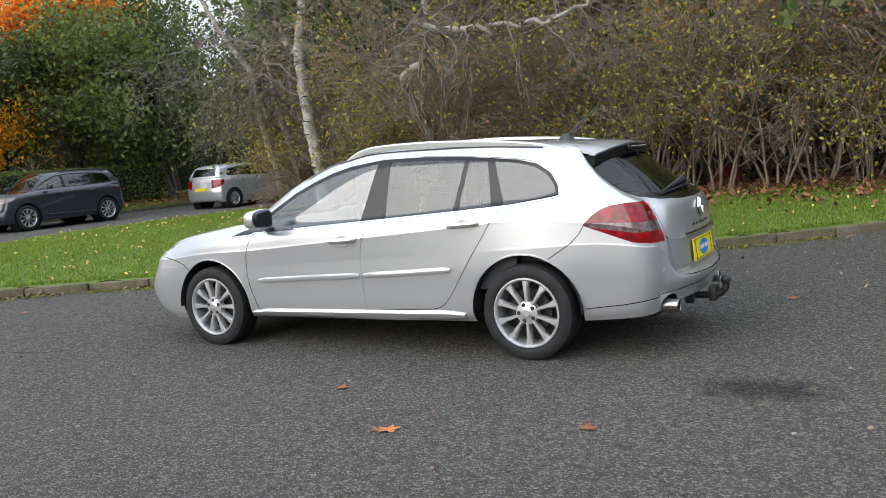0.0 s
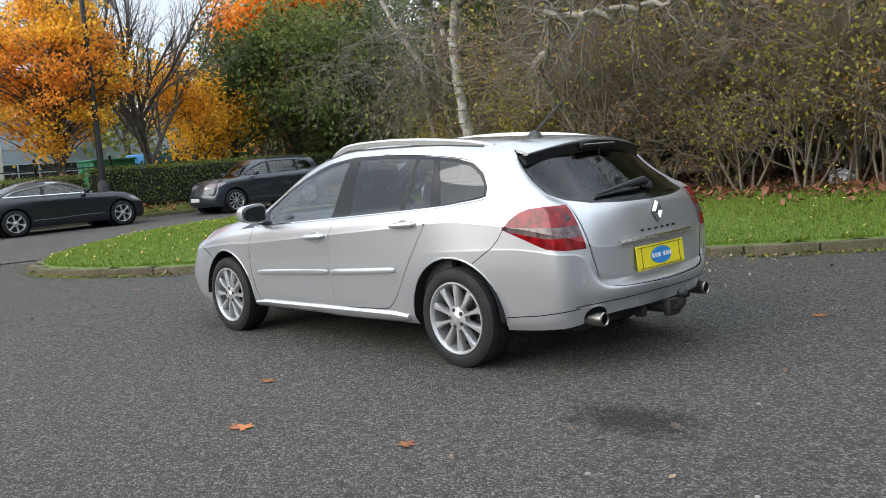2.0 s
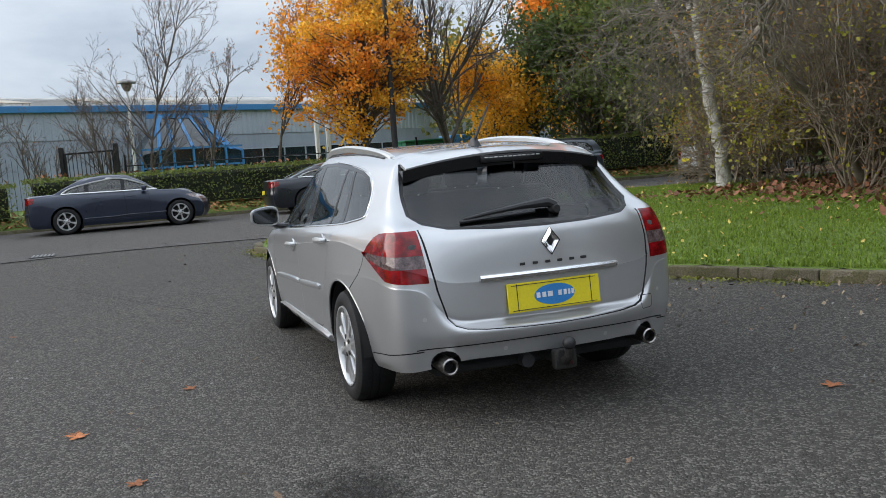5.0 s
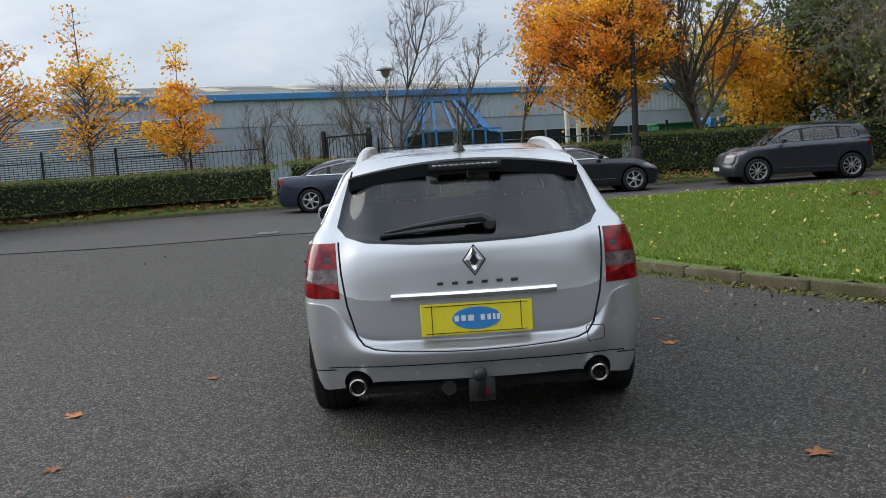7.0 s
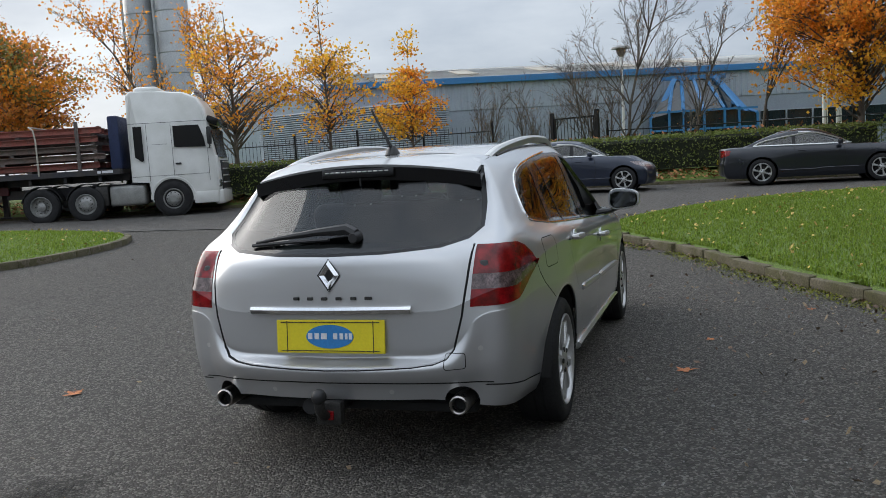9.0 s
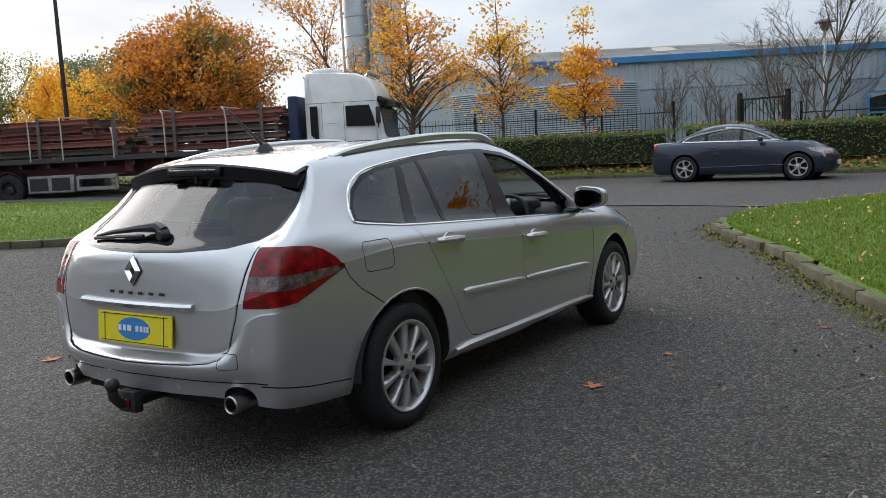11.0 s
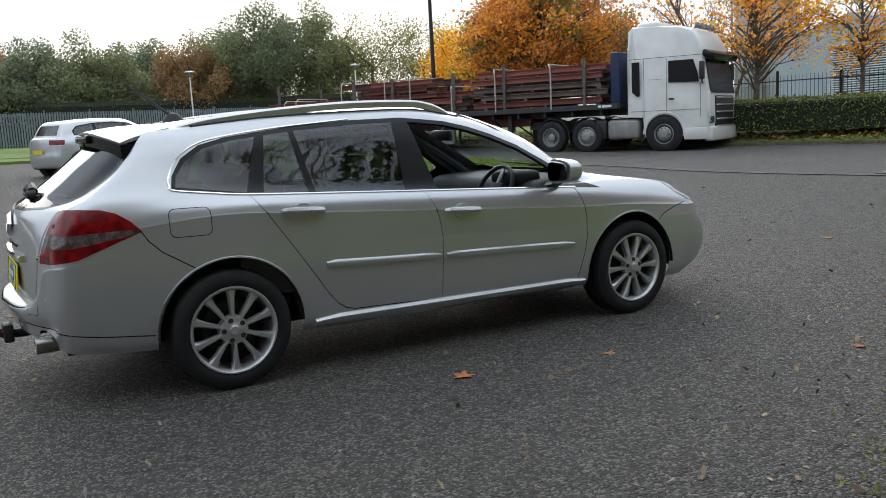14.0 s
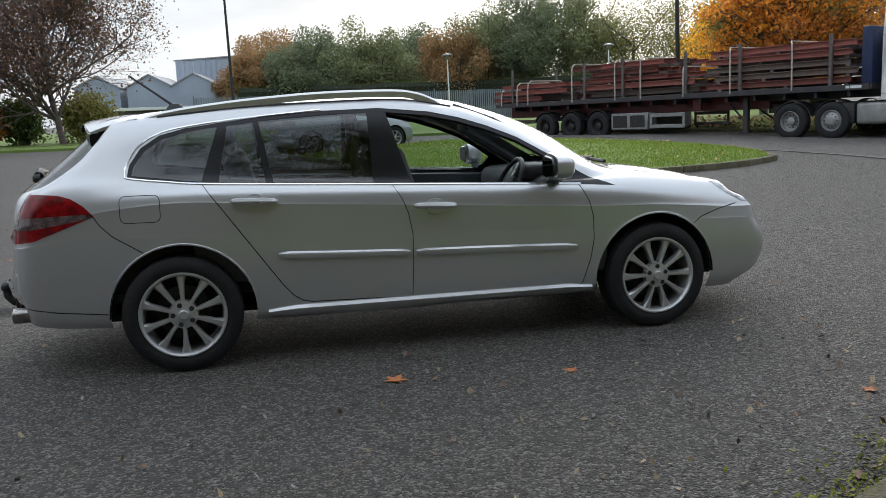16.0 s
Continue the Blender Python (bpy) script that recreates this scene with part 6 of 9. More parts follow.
def car(name, label, at, heading, paint, wb, fo, ro, W, H, belt, nose, hood, cowl, wst, rte, rgb, deck, wr=0.325, clear=0.19, hatch=True, pane=(), spokes=5, rails=False, extra=0.0, wide=1.0, bright=False):
    """A parked car from its main measures: wheelbase, overhangs, width, height, belt line, bonnet and glass positions."""
    c = thing(name, label, "car", "parked cars", pose(at[0], at[1], ground_z(at[0], at[1]) + 0.012, 0, -0.9 * math.cos(radians(heading)), heading))
    f, r, hw = wb / 2 + fo, -wb / 2 - ro, W / 2
    low = (r + 0.42, -wb / 2, -wb / 4, 0.0, wb / 4, wb / 2, f - 0.42)

    def band(a, b):
        return tuple(a + (b - a) * t for t in (0.04, 0.16, 0.32, 0.52, 0.74, 0.88, 0.97))

    zl = lambda z, d=0.0: (z + d, z + d * 0.6, z, z, z, z, z, z, z, z, z)
    L = [
        line((r + 0.10, 0.1, hw * 0.72), [hw * k for k in (0.9, 0.93, 0.93, 0.93, 0.93, 0.93, 0.88)], (f - 0.08, 0.16, hw * 0.7), zl(clear, 0.06), low),
        line((r + 0.03, 0.12, hw * 0.78), [hw * k for k in (0.94, 0.985, 0.975, 0.97, 0.975, 0.985, 0.93)], (f - 0.01, 0.16, hw * 0.74), zl(clear + 0.12), low),
        line((r, 0.13, hw * 0.80), [hw * k for k in (0.955, 1.0, 0.985, 0.98, 0.985, 1.0, 0.945)], (f, 0.18, hw * 0.74), zl(0.52), low),
        line((r + 0.02, 0.13, hw * 0.79), [hw * k for k in (0.955, 1.0, 0.99, 0.985, 0.99, 0.99, 0.93)], (f - 0.03, 0.22, hw * 0.72), (0.66, 0.66, 0.68, 0.68, 0.67, 0.66, 0.66, 0.66, 0.64, 0.62, 0.62), low),
        line((r + 0.05, 0.12, hw * 0.77), [hw * k for k in (0.94, 0.975, 0.98, 0.98, 0.975, 0.95, 0.86)], (f - 0.14, 0.24, hw * 0.66), (deck - 0.13, deck - 0.13, belt - 0.10, belt - 0.10, belt - 0.11, belt - 0.12, belt - 0.13, min(belt - 0.12, hood - 0.08), nose, nose - 0.01, nose - 0.01), low),
        line((r + 0.09, 0.12, hw * 0.72), [hw * k for k in (0.88, 0.93, 0.94, 0.94, 0.93, 0.86, 0.74)], (f - 0.36, 0.22, hw * 0.52), (deck - 0.02, deck - 0.02, belt, belt, belt - 0.01, belt - 0.02, belt - 0.03, hood - 0.02, nose + 0.06, nose + 0.06, nose + 0.07), low),
        line((rgb - 0.12 if not hatch else rgb - 0.03, 0.08, hw * 0.70), [hw * k for k in (0.84, 0.88, 0.895, 0.90, 0.89, 0.78, 0.60)], ((cowl + f) / 2, 0.12, hw * 0.42), (deck, deck, belt + 0.05, belt + 0.05, belt + 0.04, belt + 0.03, belt + 0.02, hood, hood - 0.02, hood - 0.02, hood - 0.01), band(rgb + 0.05, cowl + 0.32)),
        line((rgb, 0.06, hw * 0.68), [hw * k for k in (0.80, 0.83, 0.85, 0.86, 0.85, 0.76, 0.62)], (cowl, 0.08, hw * 0.50), (deck + 0.02, deck + 0.02, belt + 0.12, belt + 0.12, belt + 0.12, belt + 0.11, belt + 0.08, hood + 0.01, hood + 0.01, hood + 0.01, hood + 0.01), band(rgb + 0.10, cowl)),
        line(((rgb + rte) / 2, 0.05, hw * 0.66), [hw * k for k in (0.73, 0.76, 0.775, 0.785, 0.775, 0.70, 0.57)], ((cowl + wst) / 2, 0.06, hw * 0.46), [belt + (H - belt) * k for k in (0.53, 0.53, 0.56, 0.58, 0.60, 0.60, 0.57, 0.52, 0.50, 0.50, 0.50)], band((rgb + rte) / 2 + 0.08, (cowl + wst) / 2)),
        line((rte, 0.04, hw * 0.55), [hw * k for k in (0.62, 0.655, 0.67, 0.675, 0.67, 0.61, 0.50)], (wst, 0.05, hw * 0.40), [H - k for k in (0.075, 0.085, 0.095, 0.075, 0.06, 0.055, 0.06, 0.07, 0.07, 0.06, 0.06)], band(rte + 0.06, wst)),
        line((rte + 0.25, 0.02, hw * 0.3), [hw * k for k in (0.36, 0.38, 0.39, 0.39, 0.38, 0.34, 0.28)], (wst - 0.22, 0.02, hw * 0.22), [H - k for k in (0.035, 0.035, 0.035, 0.02, 0.01, 0.01, 0.012, 0.02, 0.02, 0.02, 0.02)], band(rte + 0.3, wst - 0.22)),
        line((rte + 0.45, 0.01, 0.0), (0.0,) * 7, (wst - 0.4, 0.01, 0.0), [H - k for k in (0.02, 0.02, 0.018, 0.008, 0.002, 0.0, 0.002, 0.006, 0.008, 0.008, 0.008)], band(rte + 0.47, wst - 0.42)),
    ]
    bm = skin(L, 5, 4)
    shell = BVHTree.FromBMesh(bm)
    ctr = lambda q: q.calc_center_median()
    for s in (1, -1):
        for cx in (wb / 2, -wb / 2):
            fs = cut(bm, ring(cx, wr, wr + 0.055, 26), "xz", lambda q: ctr(q).y * s > 0.35 and ctr(q).z < 0.95)
            bmesh.ops.delete(bm, geom=fs, context="FACES")
        top = H - 0.135
        out = [(rgb + 0.20, belt + 0.055), (cowl - 0.30, belt + 0.03), (cowl - 0.20, belt + 0.055), ((cowl + wst) / 2 - 0.14, belt + (top - belt) * 0.62), (wst - 0.12, top - 0.01), (wst - 0.55, top + 0.025), (rte + 0.75, top + 0.015), (rte + 0.30, top - 0.045), ((rgb + rte) / 2 + 0.10, belt + (top - belt) * 0.55)]
        if hatch:
            out[0] = (rgb + 0.42, belt + 0.07)
            out[-1] = (rte + 0.16, belt + (top - belt) * 0.55)
        t = lambda q: ctr(q).y * s > 0.3 and ctr(q).z > belt
        cut(bm, out, "xz", t)
        w = 0.018
        lo_z = lambda x: belt + 0.055 + w
        splits = sorted(pane)
        edges_ = [min(p[0] for p in out)] + [x for p in splits for x in (p, p)] + [max(p[0] for p in out)]
        for i in range(0, len(edges_), 2):
            xa, xb = edges_[i] + (0.045 if i else 0.0), edges_[i + 1] - (0.045 if i + 2 < len(edges_) else 0.0)
            mid = (max(p[1] for p in out) + belt) / 2
            small = []
            for px, pz in out:
                cx, cz = (min(p[0] for p in out) + max(p[0] for p in out)) / 2, mid
                small.append((px + (0.03 if px < cx else -0.03), pz + (w if pz < cz else -w)))
            sel = cut(bm, small, "xz", t)
            for x in (xa, xb):
                cut(bm, [(x, belt), (x + 0.001, belt), (x + 0.001, H), (x, H)], "xz", t)
            sel = [q for q in bm.faces if t(q) and inside(small, ctr(q).x, ctr(q).z) and xa < ctr(q).x < xb]
            take(bm, sel, "side_window", M_CARGLASS, c, "dark side window", -0.004)
        if bright:
            loop = [tuple(q) for q in catmull(out + out[:1], np.linspace(0, len(out), 70))]
            edge_ = []
            for x, z in loop:
                hit = shell.ray_cast(Vector((x, 2.0 * s, z)), Vector((0, -s, 0)))[0]
                if hit:
                    edge_.append((x, hit.y + s * 0.002, z))
            part("window_trim", tube(edge_, 0.022, 5), M_SATIN, c, "bright metal window trim")
        on = [(x, s * (hw * 0.985), 0.36 + 0.02 * (x > 0)) for x in steps(-wb / 2 + wr + 0.1, wb / 2 - wr - 0.1, 0.2)]
        part("sill_strip", tube(on, 0.022, 6, flat=0.6), M_BLACK if rails else paint, c, "raised sill strip")
        rest = [q for q in bm.faces if t(q) and inside(out, ctr(q).x, ctr(q).z)]
        take(bm, rest, "window_surround", M_GLOSSBLACK, c, "black window surround", 0.001)
        # lamps
        tail = [(r - 0.2, deck - 0.05), (r + 0.34, deck - 0.07), (r + 0.30, deck - 0.19), (r + 0.10, deck - 0.24 - extra), (r - 0.2, deck - 0.24 - extra)]
        tl = lambda q: ctr(q).y * s > hw * 0.52 and ctr(q).x < r + 0.6
        take(bm, cut(bm, tail, "xz", tl), "tail_lamp", M_RED, c, "red tail lamp", 0.003, thick=0.01)
        head = [(f - 0.62, nose + 0.05), (f - 0.30, nose + 0.035), (f + 0.1, nose - 0.02), (f + 0.1, nose - 0.13), (f - 0.25, nose - 0.11), (f - 0.5, nose - 0.03)]
        hl = lambda q: ctr(q).y * s > hw * 0.40 and ctr(q).x > f - 0.75
        take(bm, cut(bm, head, "xz", hl), "headlamp", M_LENS, c, "clear headlamp", 0.003, thick=0.01)
        # door lines
        lines_ = [[(p, belt + 0.04), (p + 0.05, 0.62), (p + 0.03, clear + 0.13)] for p in splits if p > -0.7] + [[(cowl - 0.34, belt + 0.03), (cowl - 0.28, 0.6), (cowl - 0.36, clear + 0.13)]]
        for ln in lines_:
            for q4 in ribbon(ln, 0.009):
                take(bm, cut(bm, q4, "xz", lambda q: ctr(q).y * s > 0.5), "shut_line", M_GAP, c, "", -0.005)
        for p in splits:
            if p > -1.2:
                part("door_handle", tube([(p + 0.10, s * hw * 0.985, belt - 0.10), (p + 0.19, s * (hw * 0.985 + 0.025), belt - 0.10), (p + 0.28, s * hw * 0.985, belt - 0.10)], 0.013, 6), paint, c)
    sw = [(cowl - 0.01, -hw * 0.50), (cowl - 0.07, -hw * 0.64), ((cowl + wst) / 2 - 0.02, -hw * 0.56), (wst + 0.05, -hw * 0.44), (wst + 0.06, 0), (wst + 0.05, hw * 0.44), ((cowl + wst) / 2 - 0.02, hw * 0.56), (cowl - 0.07, hw * 0.64), (cowl - 0.01, hw * 0.50), (cowl, 0)]
    take(bm, cut(bm, sw, "xy", lambda q: ctr(q).z > belt - 0.05 and ctr(q).x > wst - 0.1 and q.normal.x > 0.1), "windscreen", M_CARGLASS, c, "windscreen", -0.003)
    if hatch:
        rw = [(-hw * 0.62, deck + 0.05), (hw * 0.62, deck + 0.05), (hw * 0.55, H - 0.15), (-hw * 0.55, H - 0.15)]
        take(bm, cut(bm, rw, "yz", lambda q: ctr(q).x < rte + 0.02 and ctr(q).z > belt), "rear_screen", M_CARGLASS, c, "rear window", -0.003)
    else:
        rw = [(rgb + 0.03, -hw * 0.62), (rgb + 0.02, 0), (rgb + 0.03, hw * 0.62), (rte - 0.04, hw * 0.52), (rte - 0.05, 0), (rte - 0.04, -hw * 0.52)]
        take(bm, cut(bm, rw, "xy", lambda q: ctr(q).z > belt and q.normal.x < -0.1), "rear_screen", M_CARGLASS, c, "rear window", -0.003)
    take(bm, cut(bm, round_rect(-hw * 0.42, nose - 0.20, hw * 0.42, nose - 0.07, 0.04), "yz", lambda q: ctr(q).x > f - 0.5), "grille", M_BLACK, c, "black grille", -0.004)
    take(bm, cut(bm, round_rect(-hw * 0.6, clear + 0.07, hw * 0.6, clear + 0.2, 0.04), "yz", lambda q: ctr(q).x > f - 0.5), "lower_grille", M_BLACK, c, "black lower grille", -0.004)
    take(bm, list(bm.faces), "body_shell", paint, c, "glossy painted body shell", delete=False)
    bm.free()
    for s in (1, -1):
        for cx in (wb / 2, -wb / 2):
            wheel(c, cx, s * (hw - 0.015), wr, s, wr, wr - 0.10, 0.21, spokes, 0.3, wide=wide)
            part("arch_liner", lathe([(wr + 0.055, 0.0), (wr + 0.055, -0.34), (0.0, -0.34)], 26), M_GAP, c, "black arch liner", at=pose(cx, s * (hw - 0.03), wr) @ (Matrix.Identity(4) if s > 0 else pose(0, 0, 0, 0, 0, 180)))
        m = bare("door_mirror", c, pose(cowl - 0.42, s * (hw + 0.06), belt + 0.08))
        part("mirror_cap", box(0.13, 0.19, 0.13, pose(0, 0, 0), 0.045, 2), paint, m)
        part("mirror_foot", tube([(0, -s * 0.12, -0.05), (0, -s * 0.04, -0.03)], 0.03, 6), M_BLACK, m)
        part("seat", box(0.16, 0.46, 0.62, pose(-0.25, s * 0.34, belt - 0.22, 0, -14, 0), 0.05, 2), M_SEAT, c, "dark seat")
        if rails:
            part("roof_rail", tube([(rte + 0.2, s * hw * 0.66, H - 0.07), (rte + 0.35, s * hw * 0.66, H - 0.03), (wst - 0.5, s * hw * 0.66, H - 0.01), (wst - 0.3, s * hw * 0.66, H - 0.05)], 0.018, 6), M_BLACK, c, "black roof rail")
    part("underbody", box(wb + 0.9, W * 0.7, 0.05, pose(0, 0, clear + 0.05), 0.01, 1), M_GAP, c)
    part("cabin", box(wb * 0.8, W * 0.74, 0.3, pose(-0.1, 0, belt - 0.25), 0.05, 1), M_TRIM, c, "dark cabin")
    part("plate", box(0.012, 0.50, 0.105, pose(r - 0.006 if not hatch else r - 0.004, 0, deck - 0.36 if hatch else 0.62), 0.003, 1), M_YELLOW, c, "yellow plate")
    part("plate", box(0.012, 0.50, 0.105, pose(f + 0.004, 0, clear + 0.22), 0.003, 1), M_WHITE, c, "white plate")
    return c


car("suv", "dark grey compact SUV parked at the roadside", (18.45, -10.05), 90, M_GREY, 2.59, 0.86, 0.80, 1.82, 1.57, 1.04, 0.86, 1.02, 1.02, 0.30, -1.72, -2.00, 1.06, 0.345, 0.22, True, (-0.98, 0.02), 10, True, wide=1.1)
car("coupe", "dark indigo coupe parked at the roadside", (18.75, -4.05), -90, M_INDIGO, 2.76, 0.84, 1.08, 1.80, 1.39, 0.93, 0.72, 0.93, 0.86, 0.05, -0.98, -1.78, 0.98, 0.33, 0.18, False, (-0.62,), 6, wide=1.5, bright=True)
car("saloon_car", "dark blue four-door saloon car parked at the roadside", (18.45, 2.15), -90, M_NAVY, 2.76, 0.80, 1.03, 1.77, 1.44, 0.95, 0.74, 0.95, 0.95, 0.18, -0.98, -1.66, 1.02, 0.325, 0.18, False, (-0.85, 0.02), 6, wide=1.5, bright=True)
car("hatchback", "small silver hatchback parked at the kerb", (17.0, -16.5), -92, M_SILVER2, 2.49, 0.78, 0.68, 1.70, 1.44, 0.97, 0.78, 0.97, 0.98, 0.25, -1.55, -1.80, 1.0, 0.30, 0.18, True, (-0.35,), 8, extra=0.10)
car("hatchback", "silver five-door hatchback on the service road", (1.8, 20.0), 20, M_SILVER2, 2.65, 0.86, 0.74, 1.78, 1.47, 0.98, 0.78, 0.97, 1.02, 0.25, -1.62, -1.86, 1.02, 0.315, 0.18, True, (-0.85, 0.02), 7, extra=-0.06)

# ---- lorry with a flat trailer of rusty steelwork ----
M_CABWHITE = mat("white_cab_paint", (0.72, 0.72, 0.70), 0.35, 0, 0.05, 1.5, 60, coat=0.4, second=(0.60, 0.60, 0.57))
M_RUST = mat("red_oxide_steel", (0.24, 0.07, 0.055), 0.75, 0.1, 0.35, 2.5, 30, bump=0.004, second=(0.20, 0.085, 0.07), piece=0.5)
M_RUSTGREY = mat("weathered_brown_steel", (0.15, 0.10, 0.085), 0.8, 0.1, 0.35, 2.5, 30, bump=0.004, second=(0.10, 0.085, 0.075), piece=0.4)
M_BEARER = mat("weathered_grey_timber", (0.14, 0.12, 0.11), 0.85, 0, 0.3, 4, 50, second=(0.09, 0.075, 0.07), piece=0.2)
M_TRAILER = mat("trailer_steel", (0.035, 0.036, 0.045), 0.6, 0.2, 0.3, 3, 60, second=(0.06, 0.05, 0.045))
M_TARP = mat("blue_tarpaulin", (0.012, 0.025, 0.085), 0.6, 0, 0.25, 3, 40, bump=0.02)
M_STRAP = mat("pale_strap", (0.42, 0.39, 0.33), 0.8, 0, 0.15, 8, 60)
M_ALLOYBOX = mat("dull_aluminium", (0.32, 0.32, 0.31), 0.5, 0.5, 0.25, 4, 60)
M_DARKRED = mat("dark_red_chassis", (0.11, 0.012, 0.016), 0.5, 0, 0.25, 3, 60)

TR = pose(15.86, 13.33, ground_z(15.9, 13.3) + 0.015, 0, -0.4, -65)  # near front wheel; x ahead, y to its left
lorry = thing("lorry_tractor", "white articulated lorry cab with high roof, parked", "truck", at=TR @ pose(0, 1.15, 0))


def truck_wheel(parent, x, y, z, side, r=0.50, deep=False, hub=None):
    w = bare("wheel", parent, pose(x, y, z) @ (Matrix.Identity(4) if side > 0 else pose(0, 0, 0, 0, 0, 180)))
    part("tyre", lathe([(0.29, -0.02), (0.30, 0.0), (0.34, 0.012), (r - 0.06, 0.008), (r - 0.015, -0.015), (r, -0.05), (r, -0.11), (r - 0.012, -0.115), (r - 0.012, -0.135), (r, -0.14), (r, -0.25), (r - 0.05, -0.30), (0.3, -0.30)], 40), M_RUBBER, w)
    if deep:
        part("rim", lathe([(0.295, -0.01), (0.28, 0.0), (0.265, -0.02), (0.25, -0.12), (0.13, -0.14), (0.12, -0.06), (0.10, -0.045), (0.0, -0.045)], 32), hub or M_ALLOYBOX, w)
    else:
        part("rim", lathe([(0.295, -0.01), (0.28, 0.0), (0.265, -0.02), (0.235, -0.05), (0.15, 0.03), (0.11, 0.035), (0.10, 0.05), (0.0, 0.055)], 32), hub or M_ALLOYBOX, w)
    nut = None
    for i in range(10):
        a = math.tau * i / 10
        at = pose(0.175 * math.cos(a), -0.11 if deep else 0.012, 0.175 * math.sin(a))
        nut = part("wheel_nut", lathe([(0.0, 0.02), (0.016, 0.02), (0.018, -0.01)], 6), M_STEELDARK, w, at=at) if nut is None else hang("wheel_nut", nut.data, w, "", at)
    return w


for x in (0.0, -2.42, -3.64):
    for s in (-1, 1):
        truck_wheel(lorry, x, s * 1.275, 0.49, s, deep=(x < -3))
# cab: profile along x and z, rounded in plan
cab = bmesh.new()
prof = [(1.32, 0.42), (1.36, 0.9), (1.34, 1.45), (1.31, 1.56), (1.13, 2.58), (1.12, 2.70), (1.05, 3.02), (0.86, 3.34), (0.50, 3.50), (-0.2, 3.57), (-1.02, 3.60), (-1.12, 3.5), (-1.12, 2.7), (-1.12, 1.02), (-0.66, 0.98), (-0.60, 0.42)]
rings = []
for y in (-1.24, -1.22, -1.12, -0.95, 0.0, 0.95, 1.12, 1.22, 1.24):
    k = {1.24: 0.10, 1.22: 0.05, 1.12: 0.0, 0.95: 0.0, 0.0: 0.0}[abs(y)]
    taper = 0.13
    rings.append([cab.verts.new((x - (k if x > 0.3 else -k * 0.3), y * (1 - taper * max(0, z - 2.6) / 1.1), z - (k * 0.6 if z > 3.3 else 0))) for x, z in prof])
n = len(prof)
for a, b in zip(rings, rings[1:]):
    for j in range(n):
        cab.faces.new((a[j], b[j], b[(j + 1) % n], a[(j + 1) % n]))
cab.faces.new(rings[0])
cab.faces.new(rings[-1][::-1])
bmesh.ops.triangulate(cab, faces=[f for f in cab.faces if len(f.verts) > 4])
bmesh.ops.recalc_face_normals(cab, faces=cab.faces)
ctr = lambda q: q.calc_center_median()
part("cab_shell", cab, M_CABWHITE, lorry, "white cab shell")
